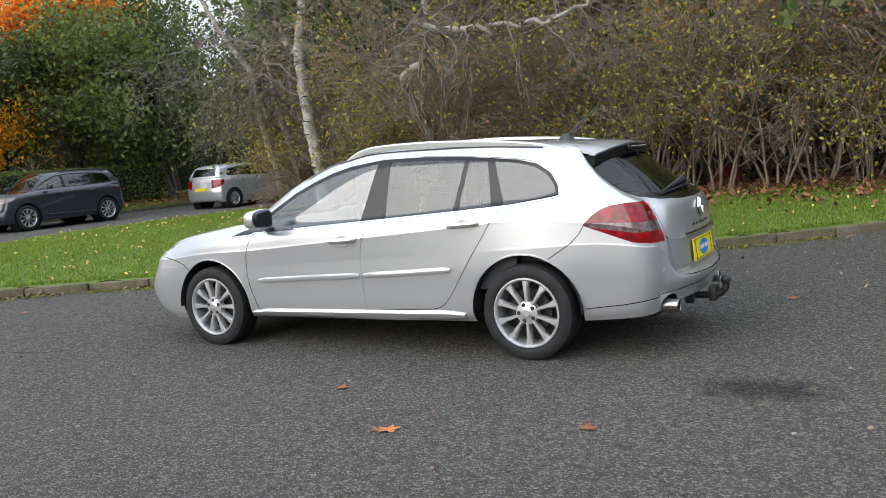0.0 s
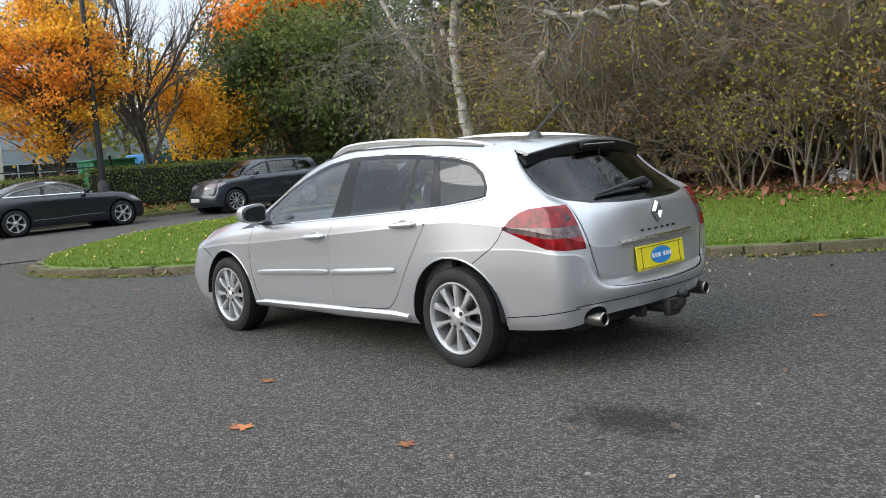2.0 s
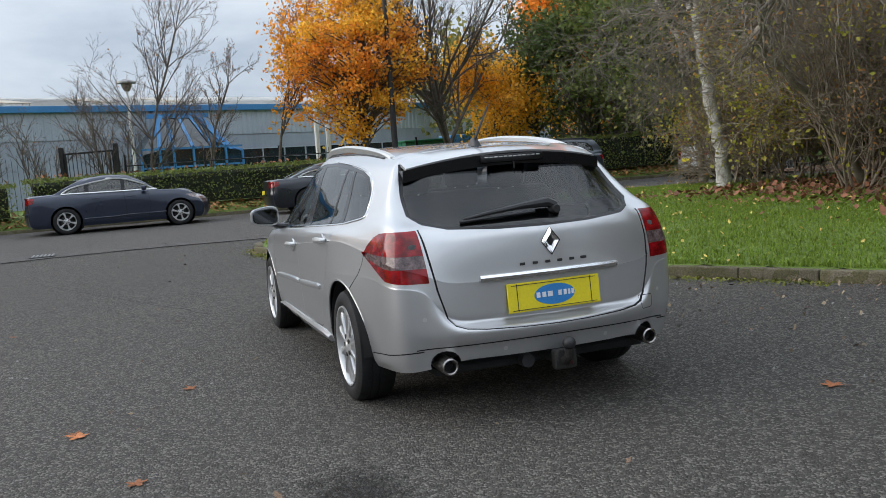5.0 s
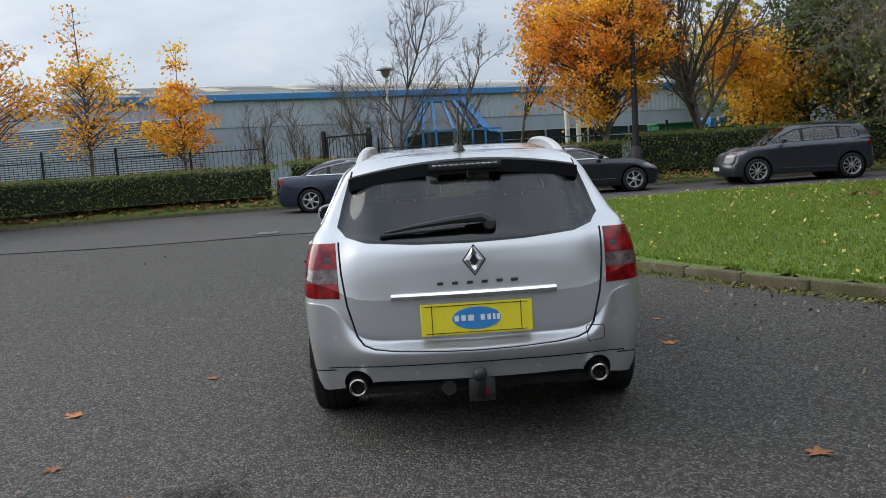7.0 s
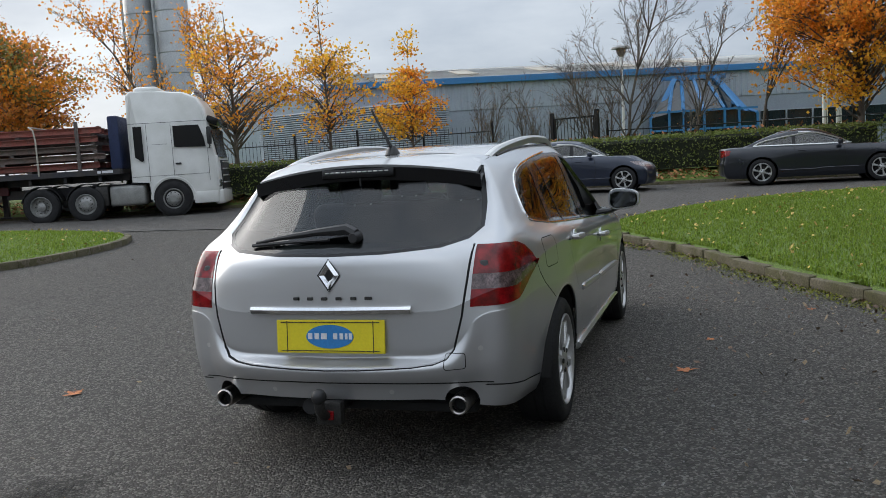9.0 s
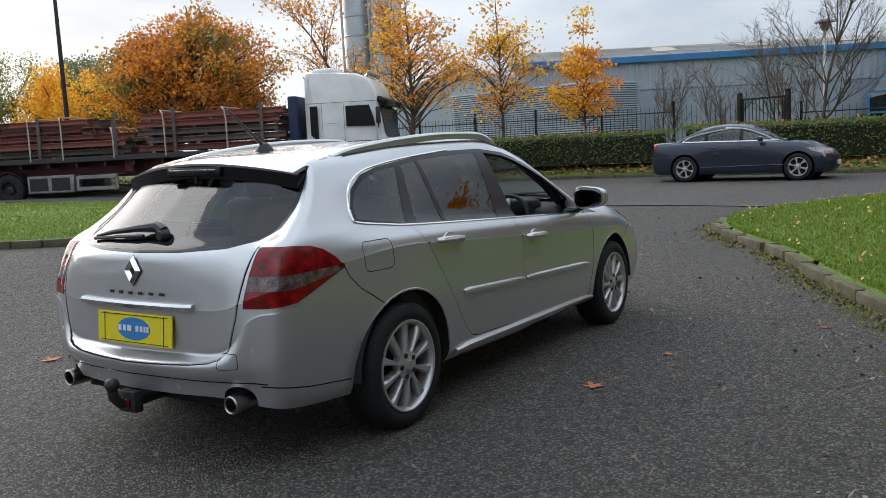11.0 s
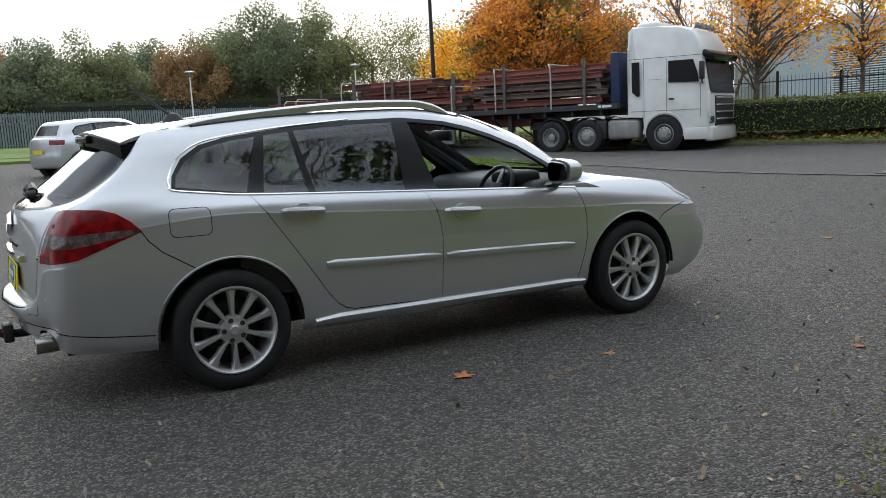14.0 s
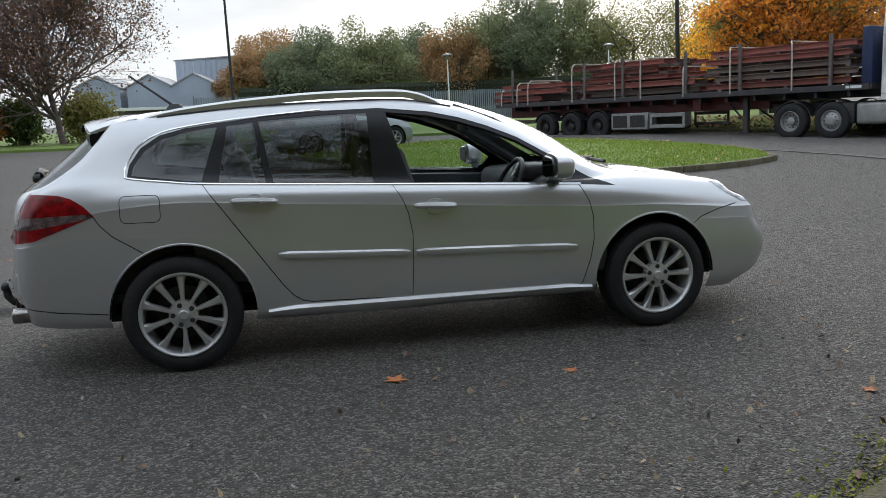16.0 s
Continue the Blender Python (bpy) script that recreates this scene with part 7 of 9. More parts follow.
for s in (-1, 1):
    # no opening is cut: a near-black disc paints the shade round the wheel
    part("wheel_arch", lathe([(0.0, 0.004), (0.55, 0.004), (0.56, -0.01)], 30), M_GAP, lorry, "flat near-black disc for the shaded wheel arch opening", at=pose(0, s * 1.242, 0.52) @ (Matrix.Identity(4) if s > 0 else pose(0, 0, 0, 0, 0, 180)))
    part("wheel_arch_trim", lathe([(0.555, 0.006), (0.575, 0.018), (0.62, 0.018), (0.635, 0.0)], 30, start=0.0, sweep=math.pi), M_CABWHITE, lorry, "white wheel arch trim", at=pose(0, s * 1.242, 0.50) @ (Matrix.Identity(4) if s > 0 else pose(0, 0, 0, 0, 0, 180)))
    for nm, poly, material in (("side_window", [(1.02, 1.92), (0.98, 2.18), (0.86, 2.55), (0.14, 2.55), (0.14, 1.95)], M_CARGLASS), ("rear_quarter_panel", [(-0.72, 1.62), (-0.78, 1.58), (-0.96, 1.72), (-0.96, 2.58), (-0.72, 2.58)], M_GLOSSBLACK)):
        g = bmesh.new()
        g.faces.new([g.verts.new((x, s * 1.246, z)) for x, z in poly])
        r_ = bmesh.ops.extrude_face_region(g, geom=list(g.faces))
        bmesh.ops.translate(g, vec=(0, s * 0.008, 0), verts=[v for v in r_["geom"] if isinstance(v, bmesh.types.BMVert)])
        bmesh.ops.recalc_face_normals(g, faces=g.faces)
        part(nm, g, M_GLOSSBLACK if nm != "side_window" else M_GLOSSBLACK, lorry, "dark cab window" if nm == "side_window" else "dark cab panel", False)
    for x0, x1, z0, z1 in ((0.08, 0.085, 0.98, 2.62), (1.06, 1.065, 0.95, 1.9), (-0.60, -0.595, 0.98, 2.66), (-1.08, 1.1, 2.66, 2.668), (-1.08, 1.06, 1.16, 1.165), (-0.45, -0.05, 2.05, 2.053)):
        part("cab_seam", box(x1 - x0 + 0.004, 0.004, z1 - z0 + 0.004, pose((x0 + x1) / 2, s * 1.2435, (z0 + z1) / 2)), M_GAP, lorry, "", False)
    part("door_handle", box(0.16, 0.02, 0.05, pose(0.22, s * 1.25, 1.48), 0.008, 1), M_BLACK, lorry)
    mir = bare("cab_mirror", lorry, pose(1.16, s * 1.42, 2.22))
    part("mirror_case", box(0.12, 0.2, 0.5, pose(0, 0, 0), 0.04, 2), M_BLACK, mir, "black mirror case")
    part("mirror_arm", tube([(-0.05, -s * 0.2, 0.2), (0, 0, 0.22), (0, 0, -0.3), (-0.05, -s * 0.2, -0.34)], 0.02, 6), M_BLACK, mir)
    part("cab_step", box(0.7, 0.12, 0.35, pose(0.92, s * 1.19, 0.48), 0.04, 2), M_CABWHITE, lorry, "white step panel")
    part("headlamp", box(0.10, 0.34, 0.24, pose(1.31, s * 1.06, 0.86), 0.04, 2), M_HEADLAMP, lorry, "clear headlamp")
    part("corner_deflector", box(0.12, 0.14, 0.9, pose(1.27, s * 1.17, 1.2), 0.04, 2), M_CABWHITE, lorry)
ws = bmesh.new()
ws.faces.new([ws.verts.new(p) for p in ((1.312, -1.13, 1.60), (1.312, 1.13, 1.60), (1.145, 1.10, 2.54), (1.145, -1.10, 2.54))])
r_ = bmesh.ops.extrude_face_region(ws, geom=list(ws.faces))
bmesh.ops.translate(ws, vec=(0.02, 0, 0), verts=[v for v in r_["geom"] if isinstance(v, bmesh.types.BMVert)])
bmesh.ops.recalc_face_normals(ws, faces=ws.faces)
part("windscreen", ws, M_GLOSSBLACK, lorry, "dark cab windscreen", False)
part("sun_visor", box(0.34, 2.34, 0.2, pose(1.24, 0, 2.66, 0, 24, 0), 0.04, 2), M_GLOSSBLACK, lorry, "black sun visor")
part("light_bar", tube([(0.68, -0.95, 3.36), (0.76, -0.9, 3.46), (0.76, 0.9, 3.46), (0.68, 0.95, 3.36)], 0.03, 6), M_CHROME, lorry, "chrome roof light bar")
for y in (-0.7, -0.35, 0, 0.35, 0.7):
    part("spot_lamp", lathe([(0.0, 0.05), (0.08, 0.04), (0.09, -0.03), (0.0, -0.06)], 16, axis="x"), M_LENS, lorry, at=pose(0.80, y, 3.52))
part("grille", box(0.05, 1.7, 1.0, pose(1.36, 0, 1.02), 0.03, 2), M_BLACK, lorry, "black grille")
for i in range(5):
    part("grille_bar", box(0.03, 1.66, 0.04, pose(1.395, 0, 0.66 + i * 0.2), 0.01, 1), M_SATIN, lorry)
part("bumper", box(0.26, 2.42, 0.42, pose(1.28, 0, 0.46), 0.07, 3), M_CABWHITE, lorry, "white bumper")
part("roof_deflector", box(0.75, 2.0, 0.4, pose(-0.56, 0, 3.52), 0.14, 3), M_CABWHITE, lorry, "white roof deflector")
part("fuel_tank", box(1.0, 0.55, 0.58, pose(-1.28, -0.92, 0.66), 0.09, 3), M_ALLOYBOX, lorry, "dull aluminium fuel tank")
part("fuel_tank", box(1.0, 0.55, 0.58, pose(-1.28, 0.92, 0.66), 0.09, 3), M_ALLOYBOX, lorry, "dull aluminium fuel tank")
part("side_locker", box(0.34, 0.55, 0.56, pose(-1.98, -0.92, 0.68), 0.03, 2), M_STEELDARK, lorry, "dark side locker")
for s in (-1, 1):
    part("chassis_rail", box(5.2, 0.09, 0.26, pose(-2.2, s * 0.42, 0.86), 0.01, 1), M_TRAILER, lorry, "dark chassis rail")
    for x in (-2.42, -3.64):
        part("mudguard", lathe([(0.56, 0.0), (0.56, -0.42), (0.58, -0.42), (0.58, 0.0), (0.56, 0.0)], 16, start=0.25, sweep=math.pi - 0.5), M_BLACK, lorry, "black mudguard", at=pose(x, s * 1.16 if s > 0 else -0.74, 0.49))

trailer = thing("flatbed_trailer", "dark flatbed trailer with three axles, part loaded", "trailer", at=TR @ pose(0, 1.15, 0))
T0, T1 = -1.35, -16.3
part("deck", box(T0 - T1, 2.46, 0.14, pose((T0 + T1) / 2, 0, 1.36), 0.015, 1), M_TRAILER, trailer, "dark steel trailer deck")
part("headboard", box(0.3, 2.44, 1.5, pose(T0 - 0.15, 0, 2.18), 0.05, 2), M_TARP, trailer, "blue tarpaulin-covered headboard")
for s in (-1, 1):
    part("chassis_beam", box(11.4, 0.14, 0.42, pose(-10.4, s * 0.5, 1.08), 0.01, 1), M_DARKRED, trailer, "dark red chassis beam")
    part("neck_beam", box(4.0, 0.14, 0.22, pose(-3.3, s * 0.5, 1.2), 0.01, 1), M_TRAILER, trailer)
    for x in (-11.0, -12.3, -13.6):
        truck_wheel(trailer, x, s * 1.18, 0.49, s, deep=True, hub=M_STEELDARK)
        part("mudguard", lathe([(0.55, 0.0), (0.55, -0.4), (0.57, -0.4), (0.57, 0.0), (0.55, 0.0)], 14, start=0.4, sweep=math.pi - 0.8), M_BLACK, trailer, "black mudguard", at=pose(x, s * 1.18 if s > 0 else -0.78, 0.49))
    leg = bare("landing_leg", trailer, pose(-5.3, s * 0.85, 0))
    part("leg_post", box(0.16, 0.14, 1.05, pose(0, 0, 0.72), 0.01, 1), M_TRAILER, leg)
    part("leg_foot", box(0.3, 0.26, 0.05, pose(0, 0, 0.19), 0.01, 1), M_TRAILER, leg)
    part("leg_stay", tube([(0, 0, 0.45), (-0.8, -s * 0.3, 1.1)], 0.03, 6), M_TRAILER, leg)
    part("side_guard", box(1.4, 0.05, 0.12, pose(-7.97, s * 1.2, 0.80), 0.01, 1), M_ALLOYBOX, trailer, "aluminium side guard rail")
    part("side_guard", box(1.4, 0.05, 0.12, pose(-7.97, s * 1.2, 0.44), 0.01, 1), M_ALLOYBOX, trailer, "aluminium side guard rail")
    for gx in (-8.62, -7.32):
        part("side_guard", box(0.09, 0.05, 0.44, pose(gx, s * 1.2, 0.62), 0.01, 1), M_ALLOYBOX, trailer, "aluminium side guard rail")
    locker = part("pallet_box", box(1.58, 0.5, 0.56, pose(-9.56, s * 0.95, 0.62), 0.03, 1), M_ALLOYBOX, trailer, "aluminium locker")
    for gx in (-9.95, -9.2):
        part("locker_door", box(0.62, 0.02, 0.40, pose(gx, s * 1.205, 0.62), 0.008, 1), M_STEELDARK, locker, "dull locker door")
    part("hanger", box(0.3, 0.12, 0.4, pose(-7.0, s * 0.9, 1.1), 0.02, 1), M_DARKRED, trailer, "dark red hanger bracket")
    part("side_rave", box(T0 - T1 - 0.1, 0.05, 0.16, pose((T0 + T1) / 2, s * 1.245, 1.36), 0.01, 1), M_TRAILER, trailer)
for i in range(15):
    part("cross_member", box(0.09, 2.3, 0.16, pose(-2.0 - i * 0.95, 0, 1.2), 0.01, 1), M_TRAILER, trailer)
for x, w in ((-1.75, 0.30), (-1.98, 0.10)):
    part("print_bar", box(w, 0.006, 0.07, pose(x, -1.273, 1.37)), M_WHITE, trailer, "pale worn print", False)
part("rear_bumper", box(0.1, 2.3, 0.16, pose(T1 + 0.1, 0, 0.7), 0.01, 1), M_ALLOYBOX, trailer, "aluminium rear bumper")
rng = random.Random(77)


def girder(n_len, h, w):
    """A rolled steel joist: web and two flanges."""
    bm = box(n_len, w * 0.14, h * 0.98, pose(0, 0, 0))
    box(n_len, w, h * 0.12, pose(0, 0, h * 0.44), bm=bm)
    box(n_len, w, h * 0.12, pose(0, 0, -h * 0.44), bm=bm)
    return bm


def loose(name, bm, material):
    """Mesh data alone, for things that are copied."""
    ob = part(name, bm, material, None, smooth=False)
    me = ob.data
    bpy.data.objects.remove(ob)
    return me


GIRDERS = [(n_, h_, loose("steel_joist", girder(n_, h_, 0.16), m_)) for n_, h_, m_ in ((5.4, 0.18, M_RUST), (4.6, 0.17, M_RUST), (3.9, 0.15, M_RUST), (2.6, 0.15, M_RUST), (4.5, 0.16, M_RUSTGREY), (3.3, 0.14, M_RUST))]
BEARER = loose("timber_bearer", box(0.12, 2.2, 0.075, pose(0, 0, 0), 0.006, 1), M_BEARER)
BED = TR @ pose(0, 1.15, 0)
# stretches of the load: front end, rear end, layers
for x0, x1, layers, z in ((-1.75, -6.6, 5, 1.43), (-6.75, -12.3, 3, 1.43), (-8.0, -12.2, 2, 2.135), (-12.4, -16.6, 2, 1.43), (-12.5, -15.4, 1, 1.90)):
    for lv_ in range(layers):
        for bx in (x0 - 0.35, (x0 + x1) / 2 + rng.uniform(-0.5, 0.5), x1 + 0.5):
            tagged(hang("timber_bearer", BEARER, None, "", BED @ pose(bx, 0, z + 0.0375, 0, 0, rng.uniform(-2, 2))), "short timber bearer between steel joists", "timber", "bearers between the joists")
        tall = 0.0
        for k in range(7):
            n_, h_, me = rng.choice([q for q in GIRDERS if q[0] < x0 - x1 + 0.5])
            x = x0 - n_ / 2 - rng.uniform(0, max(0.0, x0 - x1 - n_)) if rng.random() < 0.6 else x0 - n_ / 2 + rng.uniform(-0.35, 0.05)
            if x0 > -2:
                x = min(x, x0 - n_ / 2 - 0.05)
            ob = hang("steel_joist", me, None, "", BED @ pose(x, -1.08 + k * 0.36 + rng.uniform(-0.05, 0.05), z + 0.075 + h_ / 2, 0, 0, rng.uniform(-1.2, 1.2)))
            tagged(ob, "red oxide painted steel joist stacked on the trailer", "girder", "steel joists on the trailer")
            tall = max(tall, h_)
        z += 0.075 + tall
for x in (-2.5, -5.3, -7.25, -9.8, -11.55, -15.3):
    for s in (-1, 1):
        h = 1.4 if x > -6 else 1.3
        part("stanchion", box(0.10, 0.07, h, pose(x, s * 1.2, 1.42 + h / 2), 0.01, 1), M_BEARER, trailer, "grey steel stanchion")
for x, h in ((-3.6, 2.7), (-5.6, 2.7), (-7.3, 2.25), (-9.0, 2.66), (-10.1, 2.66), (-12.1, 2.66), (-14.4, 2.2), (-15.0, 2.15), (-15.9, 1.95)):
    part("load_strap", tube([(x, -1.27, 1.35), (x, -1.27, h - 0.35), (x - 0.08, -1.15, h - 0.05), (x - 0.3, -0.8, h + 0.06), (x - 0.3, 0.8, h + 0.06), (x, 1.27, h - 0.3), (x, 1.27, 1.35)], 0.024, 6), M_STRAP, trailer, "pale load strap")

# ---- industrial units behind the hedge ----
M_CLAD = mat("pale_blue_cladding", (0.42, 0.47, 0.54), 0.45, 0.1, 0.08, 0.6, 20, second=(0.36, 0.41, 0.48))
M_CLAD2 = mat("grey_blue_cladding", (0.34, 0.39, 0.46), 0.45, 0.1, 0.08, 0.6, 20, second=(0.30, 0.34, 0.41))
M_BLUETRIM = mat("blue_trim", (0.05, 0.22, 0.48), 0.4, 0, 0.12, 1, 30)
M_ROOF = mat("pale_roof_sheet", (0.72, 0.72, 0.70), 0.6, 0, 0.10, 0.4, 12, second=(0.62, 0.61, 0.58))
M_ROOFTAN = mat("weathered_roof_light", (0.46, 0.41, 0.33), 0.6, 0, 0.15, 0.6, 12)
M_LOUVRE = mat("louvre_blades", (0.34, 0.38, 0.43), 0.4, 0.3, 0.12, 1, 30)
M_LOUVREDARK = mat("louvre_gaps", (0.07, 0.08, 0.10), 0.7, 0, 0.2)
M_PANE = mat("dark_pane", (0.02, 0.03, 0.035), 0.06, 0, 0.2, 2, 20, coat=0.6)
M_IRON = mat("black_railings", (0.012, 0.012, 0.014), 0.5, 0.2, 0.2, 4, 60)
M_SILO = mat("silo_steel", (0.42, 0.43, 0.44), 0.4, 0.6, 0.18, 0.5, 20, second=(0.30, 0.31, 0.32))
M_POSTWHITE = mat("white_pole", (0.75, 0.75, 0.74), 0.45, 0, 0.06, 3, 40)
M_LAMPBLACK = mat("black_column", (0.03, 0.03, 0.032), 0.55, 0.2, 0.2, 3, 60)
M_GREEN = mat("green_container", (0.01, 0.16, 0.08), 0.5, 0, 0.2, 2, 30)
M_CONC = mat("grey_render", (0.38, 0.38, 0.38), 0.8, 0, 0.15, 0.7, 20, second=(0.30, 0.30, 0.31))
M_PALISADE = mat("galvanised_palisade", (0.22, 0.25, 0.28), 0.5, 0.4, 0.2, 2, 40, piece=0.15)
TILT = -0.9  # far ground leans a little towards the junction


def corrugated(w, h, pitch, depth, name, material, parent, at, label=""):
    """Profiled sheet in the yz plane, facing -x."""
    bm = bmesh.new()
    n = int(w / pitch)
    prev = None
    for i in range(n + 1):
        y = -w / 2 + i * pitch
        for dy, dx in ((0, 0), (pitch * 0.35, 0), (pitch * 0.5, -depth), (pitch * 0.85, -depth)):
            if y + dy > w / 2:
                break
            a, b = bm.verts.new((dx, y + dy, 0)), bm.verts.new((dx, y + dy, h))
            if prev:
                bm.faces.new((prev[0], a, b, prev[1]))
            prev = (a, b)
    return part(name, bm, material, parent, label, False, at)


def loose_sheet(w, h, pitch, depth, material):
    ob = corrugated(w, h, pitch, depth, "cladding", material, None, None)
    me = ob.data
    bpy.data.objects.remove(ob)
    return me


M_DARKBRICK = mat("dark_brick", (0.075, 0.06, 0.055), 0.85, 0, 0.25, 1.2, 14, second=(0.05, 0.042, 0.04))
M_SLATEDOOR = mat("slate_blue_door", (0.11, 0.15, 0.19), 0.5, 0, 0.12, 2, 30)
wh = thing("warehouse", "long pale blue clad warehouse with blue eaves trim", "building", at=pose(43.3, -10.8, 0.45, 0, TILT, 22.8))
part("wall", box(22, 58, 4.6, pose(11, 0, 2.3)), M_CLAD2, wh, "smooth blue-grey wall", False)
corrugated(58, 1.35, 0.3, 0.04, "upper_cladding", M_CLAD, wh, pose(-0.03, 0, 3.25), "ribbed pale cladding")
corrugated(58, 3.2, 1.0, 0.02, "lower_cladding", M_CLAD2, wh, pose(-0.02, 0, 0), "panelled lower cladding")
part("eaves_trim", box(0.3, 58.3, 0.30, pose(-0.12, 0, 4.62), 0.02, 1), M_BLUETRIM, wh, "blue eaves trim")
rf = bmesh.new()
rf.faces.new([rf.verts.new(p) for p in ((-0.2, -29, 4.78), (-0.2, 29, 4.78), (11, 29, 6.15), (11, -29, 6.15))])
rf.faces.new([rf.verts.new(p) for p in ((11, -29, 6.15), (11, 29, 6.15), (22.2, 29, 4.78), (22.2, -29, 4.78))])
rf.faces.new([rf.verts.new(p) for p in ((-0.2, -29, 4.78), (11, -29, 6.15), (22.2, -29, 4.78))])
rf.faces.new([rf.verts.new(p) for p in ((-0.2, 29, 4.78), (22.2, 29, 4.78), (11, 29, 6.15))])
bmesh.ops.solidify(rf, geom=rf.faces[:], thickness=0.08)
part("roof", rf, M_ROOF, wh, "pale sheet roof", False)
for i in range(5):
    part("roof_light", box(5, 1.0, 0.05, pose(5, 26 - i * 4.2, 5.43, 0, -7.0, 0)), M_ROOFTAN, wh, "", False)
# window band of the offices
for i in range(16):
    y = 7.2 - i * 1.35
    win = part("window", box(0.08, 1.22, 0.95, pose(-0.09, y, 2.0)), M_PANE, wh, "dark office window", False)
    for dz in (-0.48, 0.0, 0.48):
        part("glazing_bar", box(0.05, 1.3, 0.06, pose(-0.14, y, 2.0 + dz)), M_CLAD, win, "", False)
    part("mullion", box(0.05, 0.07, 1.0, pose(-0.14, y - 0.66, 2.0)), M_CLAD, win, "", False)

ent = thing("glazed_entrance", "blue-framed glazed entrance porch with sloping roof", "porch", at=pose(36.6, -1.0, 0.45, 0, TILT, 18.0) @ Matrix.Diagonal((0.95, 0.95, 1.0, 1)))
for y0, y1, h0, h1 in ((2.6, 1.0, 2.3, 4.1), (1.0, -1.0, 4.1, 4.1), (-1.0, -2.6, 4.1, 2.3)):
    g = bmesh.new()
    g.faces.new([g.verts.new(p) for p in ((0, y0, 0), (0, y1, 0), (0, y1, min(h1, 2.6)), (0, y0, min(h0, 2.6)))])
    g.faces.new([g.verts.new(p) for p in ((0, y0, min(h0, 2.6)), (0, y1, min(h1, 2.6)), (1.6, y1, h1), (1.6, y0, h0))])
    bmesh.ops.recalc_face_normals(g, faces=g.faces)
    part("pane", g, M_PANE, ent, "dark glass", False)
for y in (-2.6, -1.7, -1.0, 0.0, 1.0, 1.7, 2.6):
    h = 2.6 if abs(y) <= 1.7 else 2.3
    part("post", box(0.12, 0.10, h, pose(-0.04, y, h / 2)), M_BLUETRIM, ent, "blue frame post", False)
    part("rafter", tube([(-0.04, y, h), (1.6, y * 0.6, 4.15 if abs(y) <= 1.7 else 3.0)], 0.09, 4), M_BLUETRIM, ent, "blue rafter", False)
for z in (0.9, 1.7, 2.55):
    part("rail", box(0.1, 5.2, 0.09, pose(-0.05, 0, z)), M_BLUETRIM, ent, "blue frame rail", False)
part("ridge", box(0.2, 3.2, 0.2, pose(1.6, 0, 4.15)), M_BLUETRIM, ent, "blue ridge", False)
for s in (-1, 1):
    part("side_brace", tube([(-0.05, s * 3.0, 0.4), (0.4, s * 2.2, 2.4), (1.4, s * 1.0, 4.1)], 0.16, 4), M_BLUETRIM, ent, "blue sloping brace", False)

lv = thing("louvred_plant_house", "plant house clad in pale horizontal louvres", "building", at=pose(30.2, 14.9, 0.42, 0, TILT, -14))
part("core", box(3, 8.4, 3.42, pose(1.7, 0, 1.71)), M_LOUVREDARK, lv, "dark louvre backing", False)
blade = part("louvre", box(0.04, 8.6, 0.055, pose(0, 0, 0, 0, 35, 0)), M_LOUVRE, lv, "", False, at=pose(0.10, 0, 0.12))
for i in range(1, 36):
    hang("louvre", blade.data, lv, "", pose(0.10, 0, 0.12 + i * 0.095))
for i in range(36):
    part("louvre", box(3.2, 0.04, 0.055, pose(0, 0, 0, -35, 0, 0)), M_LOUVRE, lv, "", False, at=pose(1.7, -4.3, 0.12 + i * 0.095))
blade2 = part("louvre", box(3.2, 0.04, 0.055, pose(0, 0, 0, 35, 0, 0)), M_LOUVRE, lv, "", False, at=pose(1.7, 4.3, 0.12))
for i in range(1, 36):
    hang("louvre", blade2.data, lv, "", pose(1.7, 4.3, 0.12 + i * 0.095))
ph = thing("plant_building", "pale gabled industrial building behind the louvres", "building", at=pose(38.5, 23.0, 0.42, 0, TILT, -8))
gb = bmesh.new()
va = [gb.verts.new((0, y, z)) for y, z in ((-5, 0), (5, 0), (5, 4.4), (0, 5.6), (-5, 4.4))]
vb = [gb.verts.new((12, v.co.y, v.co.z)) for v in va]
gb.faces.new(va)
gb.faces.new(vb[::-1])
for i in range(5):
    gb.faces.new((va[i], vb[i], vb[(i + 1) % 5], va[(i + 1) % 5]))
bmesh.ops.recalc_face_normals(gb, faces=gb.faces)
part("wall", gb, M_CLAD, ph, "pale cladding", False)
for (x, y) in ((46, 35.5), (46, 33.1)):
    si = thing("silo", "tall ribbed steel silo", "silo", "silos", pose(x, y, 0.5, 0, TILT, 0))
    part("shell", lathe([(1.1, 0), (1.1, 16.4), (0.85, 16.9), (0.0, 17.05)], 40, axis="z"), M_SILO, si, "ribbed steel shell")
    for i in range(12):
        part("hoop", lathe([(1.1, 0), (1.13, 0.03), (1.13, 0.1), (1.1, 0.13)], 40, axis="z"), M_SILO, si, at=pose(0, 0, 0.9 + i * 1.36))
    part("ladder", box(0.06, 0.16, 15.6, pose(-1.17, 0.6, 8.0)), M_SILO, si, "thin steel ladder", False)

